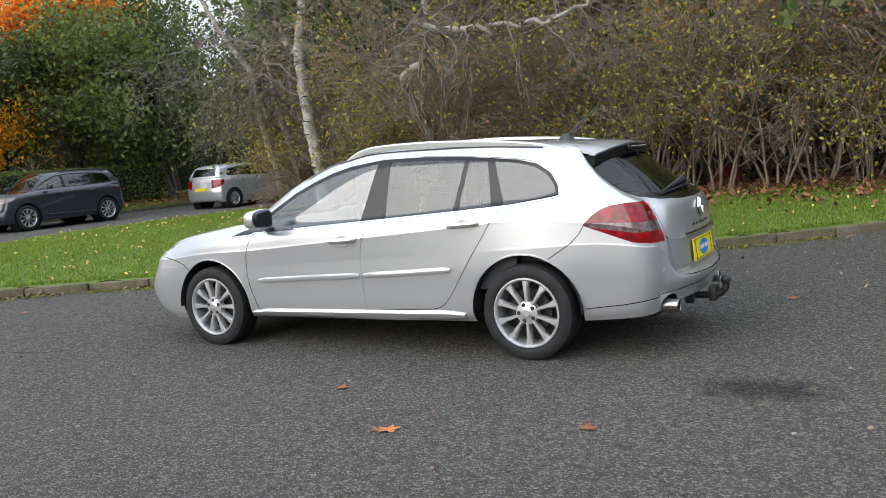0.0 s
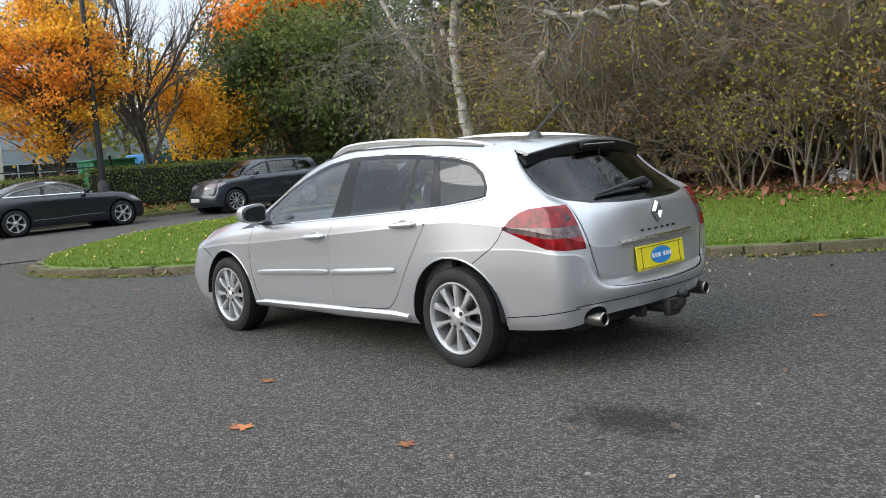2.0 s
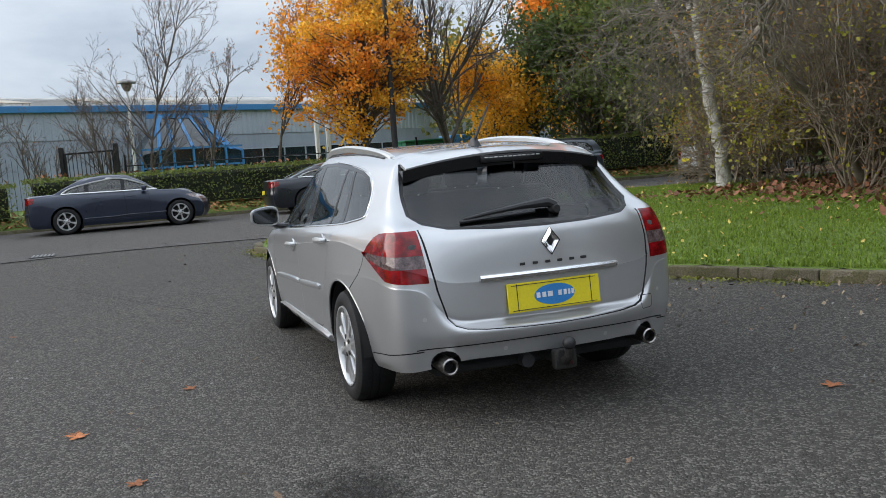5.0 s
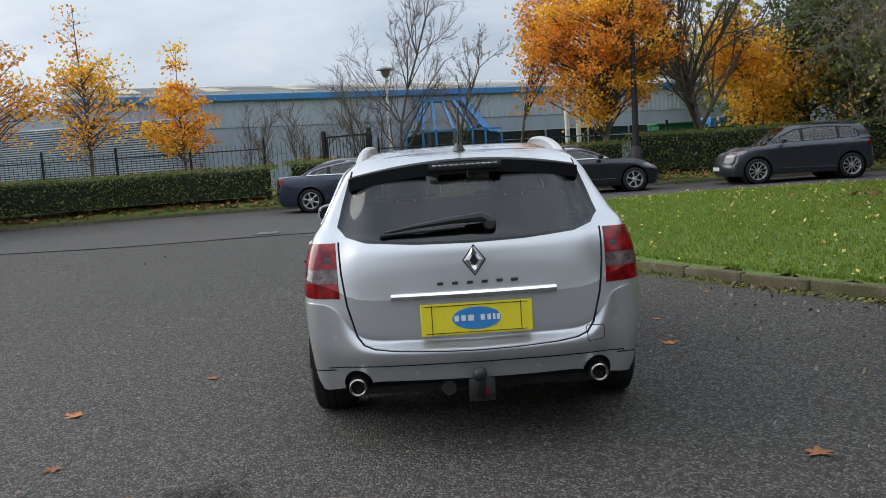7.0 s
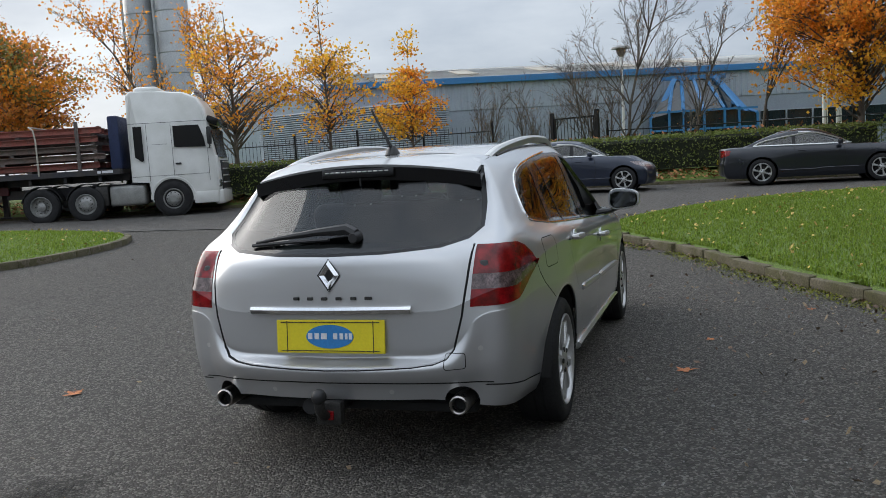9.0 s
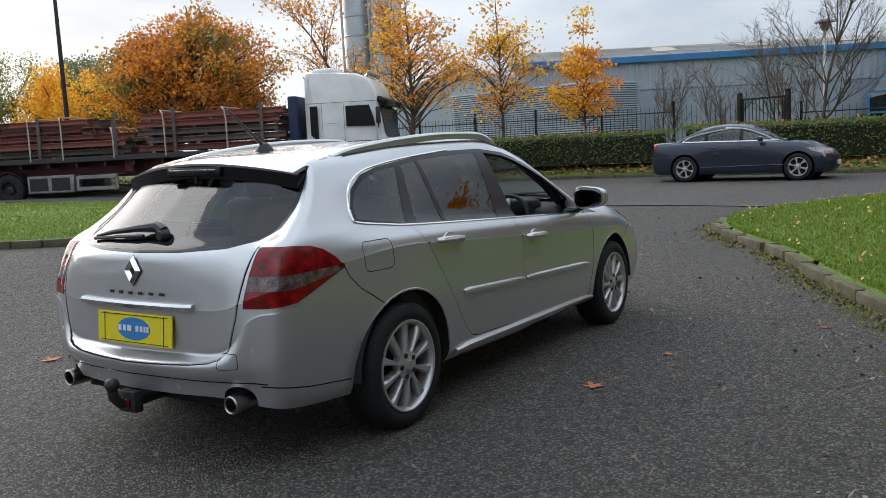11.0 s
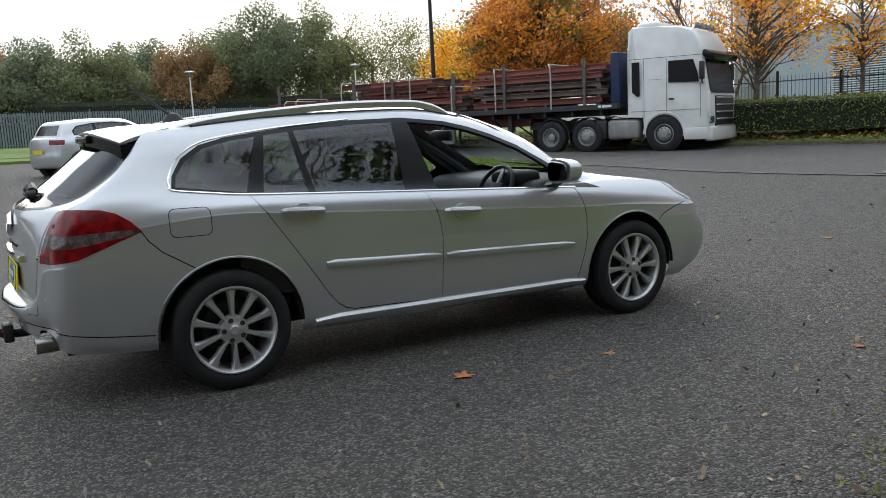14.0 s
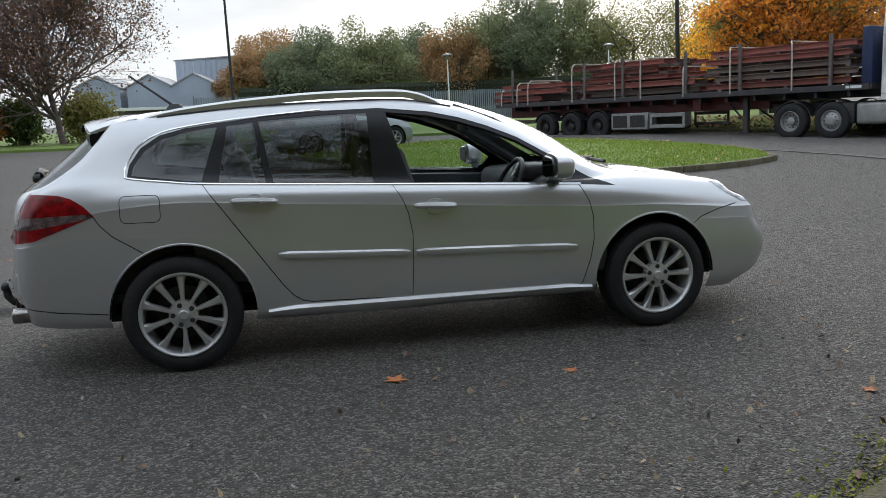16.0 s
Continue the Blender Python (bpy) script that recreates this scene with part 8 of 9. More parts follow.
# railings: posts and bars along a line
def railing(name, label, pts, height, gap, bar, post_every, material, z_off, group="", flat=False):
    t = thing(name, label, "fence", group)
    line_ = polyline(pts, gap)
    pl = box(bar * (3 if flat else 1), bar, height, pose(0, 0, height / 2 + 0.08))
    first = None
    for k, (x, y, a) in enumerate(line_):
        at = pose(x, y, ground_z(x, y) + z_off, 0, TILT * 0.7, math.degrees(a))
        if first is None:
            first = part("bar", pl, material, t, "", False, at)
        else:
            hang("bar", first.data, t, "", at)
    posts = polyline(pts, post_every)
    fp = None
    for x, y, a in posts:
        at = pose(x, y, ground_z(x, y) + z_off, 0, TILT * 0.7, math.degrees(a))
        if fp is None:
            fp = part("post", box(0.07, 0.07, height + 0.25, pose(0, 0, (height + 0.25) / 2)), material, t, "", False, at)
        else:
            hang("post", fp.data, t, "", at)
    for (x0, y0, _), (x1, y1, _) in zip(posts, posts[1:]):
        for hz in (0.25, height - 0.12):
            part("rail", tube([(x0, y0, ground_z(x0, y0) + z_off + hz), (x1, y1, ground_z(x1, y1) + z_off + hz)], 0.02, 4), material, t, "", False)
    return t


railing("railings", "black vertical bar railings behind the hedge", [(24.6, 19.0), (24.6, 3.9)], 1.85, 0.16, 0.012, 2.6, M_IRON, 0.22, "railings")
railing("railings", "black vertical bar railings behind the hedge", [(25.0, 2.0), (25.4, -14.0)], 1.6, 0.2, 0.012, 2.6, M_IRON, 0.22, "railings")
gate = thing("metal_gate", "black metal gate with square posts, closed", "gate", at=pose(24.7, 3.1, ground_z(24.7, 3) + 0.22, 0, TILT, -30))
for y in (-0.98, 0.98):
    part("gate_post", box(0.13, 0.13, 2.25, pose(0, y, 1.1), 0.01, 1), M_IRON, gate, "black square post")
    part("gate_stile", box(0.06, 0.06, 1.9, pose(0, y * 0.88, 1.05)), M_IRON, gate, "", False)
for z in (0.15, 1.2, 2.0):
    part("gate_rail", box(0.06, 1.75, 0.06, pose(0, 0, z)), M_IRON, gate, "", False)
for i in range(11):
    part("gate_bar", box(0.018, 0.018, 1.85, pose(0, -0.75 + i * 0.15, 1.07)), M_IRON, gate, "", False)
for y in (-5.3, -5.75):
    fp = thing("flagpole", "white flagpole on the forecourt", "pole", "flagpoles", pose(28.6, y, ground_z(28, y) + 0.22, 0, TILT, 0))
    part("shaft", lathe([(0.10, 0), (0.085, 4), (0.05, 9), (0.0, 9.02)], 14, axis="z"), M_POSTWHITE, fp, "white tapered shaft")
    part("base", lathe([(0.2, 0), (0.2, 0.2), (0.11, 0.3)], 14, axis="z"), M_STEELDARK, fp)
bn = thing("green_container", "green storage container behind the railings", "container", at=pose(28.0, -9.4, ground_z(28, -9) + 0.22, 0, TILT, 4))
part("body", box(1.2, 1.7, 1.7, pose(0, 0, 0.85), 0.03, 1), M_GREEN, bn, "green sheet body")
part("lid", box(1.3, 1.8, 0.08, pose(0, 0, 1.74), 0.02, 1), M_GREEN, bn)
bn2 = thing("blue_container", "blue storage container behind the railings", "container", at=pose(28.4, -11.6, ground_z(28, -9) + 0.22, 0, TILT, 4))
part("body", box(1.4, 1.9, 1.9, pose(0, 0, 0.95), 0.03, 1), M_BLUETRIM, bn2, "blue sheet body")
part("door", box(0.04, 1.6, 1.6, pose(-0.72, 0, 0.92), 0.01, 1), M_BLUETRIM, bn2)


def column(at, height, r, label, arm=0.0):
    t = thing("lamp_column", label, "street lamp", "lamp columns", pose(at[0], at[1], ground_z(*at) + 0.15, 0, TILT, 0))
    part("base", lathe([(r * 1.8, 0), (r * 1.8, 1.0), (r, 1.1)], 14, axis="z"), M_LAMPBLACK, t)
    part("shaft", lathe([(r, 1.0), (r * 0.62, height), (0.0, height)], 14, axis="z"), M_LAMPBLACK, t, "black tapered shaft")
    part("lantern", box(0.7, 0.26, 0.12, pose(-0.3, 0, height), 0.04, 2), M_ALLOYBOX, t, "grey lantern")
    return t


column((20.85, -6.2), 8.5, 0.10, "tall black street lamp column behind the hedge")
column((16.9, 28.2), 9.5, 0.10, "tall black street lamp column behind the lorry")
column((-1.4, 56.0), 10.5, 0.11, "tall black street lamp column on the far lawn")


def globe_lamp(at, height, label):
    t = thing("park_lamp", label, "street lamp", "park lamps", pose(at[0], at[1], ground_z(*at) + 0.2, 0, TILT, 0))
    part("shaft", lathe([(0.07, 0), (0.06, 0.8), (0.04, height), (0.0, height)], 12, axis="z"), M_POSTWHITE, t, "white shaft")
    part("lantern", lathe([(0.08, height - 0.02), (0.16, height + 0.1), (0.2, height + 0.28), (0.0, height + 0.28)], 16, axis="z"), M_LENS, t, "clear lantern")
    part("hood", lathe([(0.36, height + 0.27), (0.34, height + 0.33), (0.0, height + 0.42)], 18, axis="z"), M_ALLOYBOX, t, "flat grey hood")
    return t


globe_lamp((13.2, 54.0), 4.4, "white park lamp with a flat hood")
globe_lamp((22.5, 48.0), 4.4, "white park lamp with a flat hood")
globe_lamp((27.4, 1.7), 4.2, "park lamp with a flat hood before the warehouse")

# far fence, sheds and woods
railing("palisade_fence", "grey galvanised palisade fence on the far lawn", [(-4.2, 60.0), (24.0, 62.0)], 2.3, 0.17, 0.035, 3.0, M_PALISADE, 0.3, flat=True)
def gabled(name, x, y, w, d, h, rise, wall_mat, roof_mat, parent, label):
    """A hall with its ridge along y, gable towards -y."""
    bm = bmesh.new()
    sect = ((-w / 2, 0), (w / 2, 0), (w / 2, h), (0, h + rise), (-w / 2, h))
    fa, fb = ([bm.verts.new((x + u, y + e, v)) for u, v in sect] for e in (-d / 2, d / 2))
    bm.faces.new(fa)
    bm.faces.new(fb[::-1])
    for i in (1, 4):
        bm.faces.new((fa[i], fb[i], fb[(i + 1) % 5], fa[(i + 1) % 5]))
    bmesh.ops.recalc_face_normals(bm, faces=bm.faces)
    part(name, bm, wall_mat, parent, label, False)
    rf_ = bmesh.new()
    for sg in (-1, 1):
        box(math.hypot(w / 2 + 0.2, rise), d + 0.3, 0.1, pose(x + sg * (w / 4 + 0.05), y, h + rise / 2 + 0.05, 0, sg * math.degrees(math.atan2(rise, w / 2)), 0), bm=rf_)
    part("roof", rf_, roof_mat, parent, "grey sheet roof", False)


shed = thing("far_factory", "pale far factory with stepped sheet roofs", "building", at=pose(-5.0, 84, 0.5, 0, 0, -6))
gabled("tall_hall", 8.5, 6, 20, 16, 6.6, 0.5, M_CLAD, M_CONC, shed, "tall pale sheet hall")
corr = loose_sheet(20, 2.0, 0.5, 0.06, M_CLAD)
hang("cladding", corr, shed, "ribbed pale cladding", pose(8.5, -2.06, 4.6, 0, 0, 90))
for x in (-6.6, -2.3, 1.4):
    gabled("gable_bay", x, -6, 3.7, 10, 3.9, 1.0, M_CLAD2, M_CONC, shed, "pale blue gable bay")
low = thing("brick_store", "low dark store with a pale fascia and blue doors", "building", at=pose(-8.5, 66.5, 0.45, 0, 0, 2))
part("wall", box(9.6, 5, 1.9, pose(0, 0, 0.95)), M_DARKBRICK, low, "dark brick wall", False)
part("fascia", box(9.9, 5.3, 0.22, pose(0, 0, 2.01), 0.01, 1), M_POSTWHITE, low, "pale fascia", False)
for x in (1.1, 2.55):
    part("door", box(1.38, 0.08, 1.7, pose(x, -2.54, 0.87), 0.01, 1), M_SLATEDOOR, low, "slate blue double door", False)

# ---- hedge, far woods ----
rng = np.random.default_rng(11)


def hedge(name, label, pts, depth, height, seed, z_off=0.25, per_m2=240):
    """A clipped hedge: core coloured near-black for inner shade, under a skin of small leaves."""
    t = thing(name, label, "hedge")
    g = np.random.default_rng(seed)
    ln = polyline(pts, 0.5)
    core = bmesh.new()
    rings_, leaf = [], []
    for x, y, a in ln:
        n = np.array((math.sin(a), -math.cos(a)))
        z0 = ground_z(x, y) + z_off
        hh = height * (1 + 0.03 * noise.noise((x * 0.5, y * 0.5, seed)))
        dd = depth * (1 + 0.06 * noise.noise((x * 0.7, y * 0.7, seed + 5)))
        c = [(-0.5, 0), (-0.5, 0.86), (-0.40, 0.96), (0.40, 0.96), (0.5, 0.86), (0.5, 0)]
        rings_.append([core.verts.new((x + n[0] * u * (dd - 0.12), y + n[1] * u * (dd - 0.12), z0 + v * (hh - 0.06))) for u, v in c])
        k = int(per_m2 * 0.5 * (height * 2.2 + depth))
        u = g.random(k)
        side = g.random(k) < 2 * height / (2 * height + depth)
        uu = np.where(side, np.where(g.random(k) < 0.5, -0.5, 0.5) + g.normal(0, 0.03, k), g.random(k) - 0.5)
        vv = np.where(side, u, 0.97 + g.normal(0, 0.02, k))
        along = (g.random(k) - 0.5) * 0.5
        bulge = 1 + 0.0 * u
        px = x + n[0] * uu * dd + math.cos(a) * along
        py = y + n[1] * uu * dd + math.sin(a) * along
        leaf.append(np.stack([px, py, z0 + vv * hh], 1))
    for a, b in zip(rings_, rings_[1:]):
        for j in range(5):
            core.faces.new((a[j], b[j], b[j + 1], a[j + 1]))
    core.faces.new(rings_[0][::-1])
    core.faces.new(rings_[-1])
    bmesh.ops.recalc_face_normals(core, faces=core.faces)
    part("hedge_core", core, M_HEDGECORE, t, "core coloured near-black for the shade inside the hedge", False)
    ob = hang("foliage", leaves_mesh("foliage", np.concatenate(leaf), 0.085, L_HEDGE, seed, 0.03), t, "small dense leaves")
    return t


# near-black colour puts in the shade behind the hedge leaves
M_HEDGECORE = mat("hedge_inner_shade", (0.018, 0.024, 0.01), 0.95, 0, 0.3, 5, 50)
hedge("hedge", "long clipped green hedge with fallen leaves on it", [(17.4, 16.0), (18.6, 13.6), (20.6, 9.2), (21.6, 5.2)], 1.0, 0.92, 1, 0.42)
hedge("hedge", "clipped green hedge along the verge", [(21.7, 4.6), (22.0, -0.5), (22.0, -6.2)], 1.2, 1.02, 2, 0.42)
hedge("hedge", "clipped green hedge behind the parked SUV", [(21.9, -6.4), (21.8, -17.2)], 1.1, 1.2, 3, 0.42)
hedge("hedge", "low clipped hedge on the far lawn", [(6, 62), (20, 66)], 1.5, 1.1, 4, per_m2=60)

hedge("hedge", "tall rough hedge below the far trees", [(-1.0, 71.0), (22.0, 70.0), (46.0, 56.0)], 3.0, 3.6, 8, per_m2=30)
hedge("hedge", "tall rough hedge closing the back of the lawn", [(10.0, -29.0), (30.0, -27.5), (37.0, -20.0)], 2.4, 3.2, 6, per_m2=45)

# far leaves: distance haze is mixed into these paler, greyer colours
L_FARDARK = leafy("dull_green_leaves", (0.17, 0.205, 0.12), (0.22, 0.245, 0.14), 0.4)
L_FARGREEN = leafy("grey_green_leaves", (0.21, 0.24, 0.125), (0.27, 0.28, 0.14), 0.4)
L_FARBROWN = leafy("dull_rust_leaves", (0.42, 0.22, 0.095), (0.32, 0.24, 0.12), 0.4)


def woods(name, label, clumps, sets, seed):
    """Far trees as one mass: trunks and crowns of many leaf clumps."""
    t = tagged(new(name), label, "woods", kind="stuff")
    g = np.random.default_rng(seed)
    segs, pts = [], {i: [] for i in range(len(sets))}
    for x, y, h, r, k in clumps:
        z0 = ground_z(x, y) + 0.2
        segs.append((x, y, z0 - 0.2, x + 0.2, y, z0 + h * 0.6, 0.25, 0.12))
        for j in range(9):
            a, e = g.uniform(0, math.tau), g.uniform(0.3, 0.9)
            segs.append((x, y, z0 + h * g.uniform(0.25, 0.55), x + r * 0.8 * math.cos(a), y + r * 0.8 * math.sin(a), z0 + h * e, 0.09, 0.03))
        nb = 60
        for j in range(nb):
            d = g.normal(0, 1, 3)
            d /= np.linalg.norm(d)
            rad = g.uniform(0.25, 1.0)
            c = np.array((x, y, z0 + h * 0.56)) + d * (r, r, h * 0.42) * rad
            m = int(sets[k][2])
            out = g.normal(0, 1, (m, 3))
            out /= np.linalg.norm(out, axis=1, keepdims=True)
            pts[k].append(c + out * r * g.uniform(0.24, 0.36) * g.random((m, 1)) ** 0.4)
    hang("trunks", limbs_mesh("trunks", np.array(segs), M_BARK, 5), t)
    for i, (nm, lm, m, size) in enumerate(sets):
        if pts[i]:
            hang(nm, leaves_mesh(nm, np.concatenate(pts[i]), size, lm, seed + i, 0.05, slim=0.8), t)
    return t


SETS = (("dark_crowns", L_FARDARK, 420, 0.21), ("green_crowns", L_FARGREEN, 420, 0.21), ("brown_crowns", L_FARBROWN, 400, 0.20), ("pale_crowns", L_OLIVE, 110, 0.17), ("golden_crowns", L_GOLD, 200, 0.2))
clumps = []
# from the far lawn round behind the lorry
for x, y, h, r, k in ((-0.4, 73, 8.0, 2.6, 2), (2.0, 76, 10.0, 3.4, 2), (4.0, 72, 8.6, 3.4, 0), (5.0, 75, 10.4, 3.6, 0), (8.5, 75, 11.0, 4.2, 1), (11.6, 74, 10.2, 3.6, 1), (2.5, 80, 11.0, 3.6, 2),
                      (18.5, 72, 9.0, 3.6, 2), (21.5, 73, 11.0, 4.0, 1), (25.0, 71, 12.5, 4.0, 0), (29.0, 70, 12.0, 4.0, 1), (32.5, 66, 11.5, 3.6, 3), (36.0, 63, 11.0, 3.4, 3), (39.0, 59, 10.0, 3.2, 1),
                      (33, 52, 8.0, 3.0, 4), (36, 48, 7.5, 3.0, 4), (42, 55, 9, 3.6, 1), (46, 50, 9, 3.6, 2), (24, 78, 11, 4.5, 1), (15, 80, 10, 4.0, 0)):
    clumps.append((x, y, h * (0.82 if x < 15 else 0.94), r * 1.1, k))
woods("far_woods", "far belt of green and rust autumn trees", clumps, SETS, 21)
# woods that close the place behind the camera and beyond the thicket
ring_ = []
g = random.Random(4)
for i in range(46):
    a = radians(114 + i * 5.1)
    d = g.uniform(46, 60)
    ring_.append((d * math.cos(a), d * math.sin(a), g.uniform(7, 10), g.uniform(3.4, 4.6), g.choice((0, 1, 2, 3))))
woods("outer_woods", "distant belt of mixed trees around the estate", ring_, (("dark_crowns", L_FARDARK, 30, 0.5), ("green_crowns", L_FARGREEN, 30, 0.5), ("brown_crowns", L_FARBROWN, 30, 0.5), ("pale_crowns", L_OLIVE, 22, 0.4)), 22)
deep = [(x, y, g.uniform(7.5, 9.5), g.uniform(2.4, 3.2), g.choice((0, 0, 1, 3))) for x in steps(-16, 12, 3.5) for y in (-20.5, -25.0)]
woods("deep_wood", "dense wood behind the thicket", deep, (("dark_crowns", L_DARK, 80, 0.32), ("green_crowns", L_GREEN, 80, 0.32), ("brown_crowns", L_BROWN, 50, 0.32), ("pale_crowns", L_OLIVE, 60, 0.28)), 23)
tree("cherry_tree", "broad fine-twigged tree with thin brown leaf", (-9.5, 40.0), 121, 6.2, 0.17, M_TWIGPURPLE, L_PURPLE, 0.15, 2, 0.3, keep=0.5, scale=1.25, levels=4, fork=5, spread=44, first=0.2, up=0.4, shrink=0.64, last=(2, 2, 3))
for x, y, lf in ((-13.5, 40.5, L_RUST), (-11.5, 41.5, L_DARK), (-8.6, 42, L_OLIVE), (-15.5, 42, L_DARK)):
    tree("garden_shrub", "leafy garden shrub below the tree", (x, y), 130 + int(-x), 1.7, 0.05, M_BARK, lf, 0.2, 3, 0.24, levels=2, fork=4, spread=44, first=0.05, stems=4, category="shrub")

# ---- kerb stones, fallen leaves, grass blades, litter ----
def kerb_run(name, label, pts, length, height, width, shade=None):
    t = tagged(new(name), label, "kerb", kind="structure")
    stone = None
    for x, y, a in polyline(pts, length + 0.012):
        a2 = a
        at = pose(x + math.cos(a) * length / 2, y + math.sin(a) * length / 2, ground_z(x, y) - 0.10, 0, 0, math.degrees(a2))
        if stone is None:
            bm = box(length, width, height + 0.10, pose(0, 0, (height + 0.10) / 2), 0.014, 2)
            stone = part("kerb_stone", bm, M_KERB, t, "", True, at)
        else:
            hang("kerb_stone", stone.data, t, "", at)
    return t


kerb_run("kerb_1", "weathered concrete kerb of the lawn", RIGHT_KERB[18:], 0.75, 0.11, 0.125)
kerb_run("kerb_2", "weathered concrete kerb of the traffic island", LEFT_KERB, 0.44, 0.115, 0.125)
kerb_run("kerb_3", "low concrete kerb of the far verge", smooth_line(FAR_KERB[1:-2], 4), 0.9, 0.11, 0.125)

M_LEAF1 = mat("fallen_orange_leaf", (0.42, 0.15, 0.04), 0.7, 0, 0.25, 30, 160, second=(0.30, 0.10, 0.04), piece=0.3)
M_LEAF2 = mat("fallen_brown_leaf", (0.19, 0.12, 0.075), 0.75, 0, 0.25, 30, 160, second=(0.08, 0.05, 0.035), island=0.5)
M_LEAF3 = mat("fallen_pale_leaf", (0.27, 0.21, 0.15), 0.75, 0, 0.25, 30, 160, second=(0.30, 0.22, 0.12), island=0.4)
M_LEAFY = mat("fallen_yellow_leaf", (0.55, 0.45, 0.10), 0.75, 0, 0.25, 30, 160, second=(0.40, 0.24, 0.07), island=0.4)
M_STONE = mat("pale_chip", (0.30, 0.29, 0.28), 0.8, 0, 0.3, 20, 100)


def maple_leaf(size, seed):
    """A dry five-lobed leaf, curled at the tips, with its stalk."""
    g = random.Random(seed)
    bm = bmesh.new()
    c = bm.verts.new((0, 0, 0.006))
    rim = []
    for i in range(20):
        a = math.tau * i / 20
        lobe = 0.42 + 0.58 * abs(math.cos(a * 2.5)) ** 1.4
        r = size / 2 * lobe * g.uniform(0.85, 1.1)
        rim.append(bm.verts.new((r * math.cos(a), r * math.sin(a), 0.003 + 0.22 * size * (r / size) ** 2 * (1 + 0.7 * math.sin(a * 2 + seed)))))
    for i in range(20):
        bm.faces.new((c, rim[i], rim[(i + 1) % 20]))
    st = [bm.verts.new(p) for p in ((-0.004, 0, 0.005), (0.004, 0, 0.005), (size * 0.65, 0.02, 0.012), (size * 0.64, 0.012, 0.012))]
    bm.faces.new(st)
    return bm


leaf_kinds = []
for i, sz in enumerate((0.13, 0.105, 0.085)):
    o = part("fallen_leaf", maple_leaf(sz, i + 2), M_LEAF1, None, smooth=False)
    leaf_kinds.append(o.data)
    bpy.data.objects.remove(o)
for i, (x, y, k) in enumerate(((-0.50, 1.72, 1), (-1.25, 2.34, 0), (-2.21, 2.05, 1), (-2.66, -1.42, 0), (-0.335, -1.41, 0), (1.71, -2.31, 2), (-1.19, 2.36, 2), (-4.35, 1.9, 1), (-2.55, 3.4, 2), (0.55, -1.55, 2), (4.9, 0.16, 1), (2.6, 3.1, 2), (-3.4, 3.9, 2))):
    tagged(hang("fallen_leaf", leaf_kinds[k], None, "", pose(x, y, ground_z(x, y) + 0.002, 0, 0, (i * 67) % 360)), "dry orange maple leaf lying on the tarmac", "leaf", "fallen leaves on the tarmac")


def scatter(name, label, places, size, material, seed, flat=0.35, category="leaves"):
    g = np.random.default_rng(seed)
    c = np.asarray(places, float)
    n = len(c)
    a = g.uniform(0, math.tau, n)
    tilt = g.normal(0, flat, (n, 2))
    u = np.stack([np.cos(a), np.sin(a), tilt[:, 0]], 1)
    v = np.stack([-np.sin(a), np.cos(a), tilt[:, 1]], 1)
    s = size * g.uniform(0.55, 1.3, (n, 1))
    lift = s * 0.5 * (np.abs(tilt).sum(1, keepdims=True)) + 0.004
    c = c + np.concatenate([np.zeros((n, 2)), lift], 1)
    vs = np.stack([c - u * s * 0.5, c + v * s * 0.33 + u * s * 0.05, c + u * s * 0.5, c - v * s * 0.33 + u * s * 0.1], 1).reshape(-1, 3)
    return tagged(new(name, array_mesh(name, vs, np.arange(n * 4).reshape(-1, 4), material)), label, category, kind="stuff")


g = np.random.default_rng(33)
road_pts = []
while len(road_pts) < 640:
    x, y = g.uniform(-6, 12), g.uniform(-7, 9)
    if inside(right_outline, x, y) or inside(LEFT_KERB, x, y) or (abs(x) < 2.2 and abs(y) < 0.85):
        continue
    d = dist_line(x, y, arr_r)[0]
    if g.random() < 0.10 + 0.9 * math.exp(-d / 1.3):
        road_pts.append((x, y, ground_z(x, y)))
scatter("leaf_scatter", "small dry brown leaves blown along the kerb", road_pts[:500], 0.045, M_LEAF2, 1)
scatter("pale_leaf_scatter", "small pale dry leaves on the tarmac", road_pts[500:], 0.035, M_LEAF3, 2)
near_pts = []
while len(near_pts) < 400:
    x, y = g.uniform(-3.5, 5.0), g.uniform(-5.5, -1.3)
    d = dist_line(x, y, arr_r)[0]
    if inside(right_outline, x, y) or (abs(x) < 2.2 and y > -1.0):
        continue
    if g.random() < 0.08 + math.exp(-d / 0.9):
        near_pts.append((x, y, ground_z(x, y)))
scatter("kerbside_litter", "bits of dry leaf and twig strewn beside the kerb", near_pts[:170], 0.028, M_LEAF2, 31, 0.5)
scatter("kerbside_chips", "pale dry leaf bits strewn beside the kerb", near_pts[170:], 0.03, M_LEAF3, 32, 0.7)
gut = []
for x, y, a in polyline(RIGHT_KERB[20:], 0.02):
    o = abs(g.normal(0, 0.10)) + 0.07
    if g.random() < 0.24 + 0.3 * noise.noise((x * 1.1, y * 1.1, 3)):
        gut.append((x - math.sin(a) * o, y + math.cos(a) * o, ground_z(x, y)))
scatter("gutter_leaves", "brown leaves gathered in the gutter", gut, 0.06, M_LEAF2, 3)


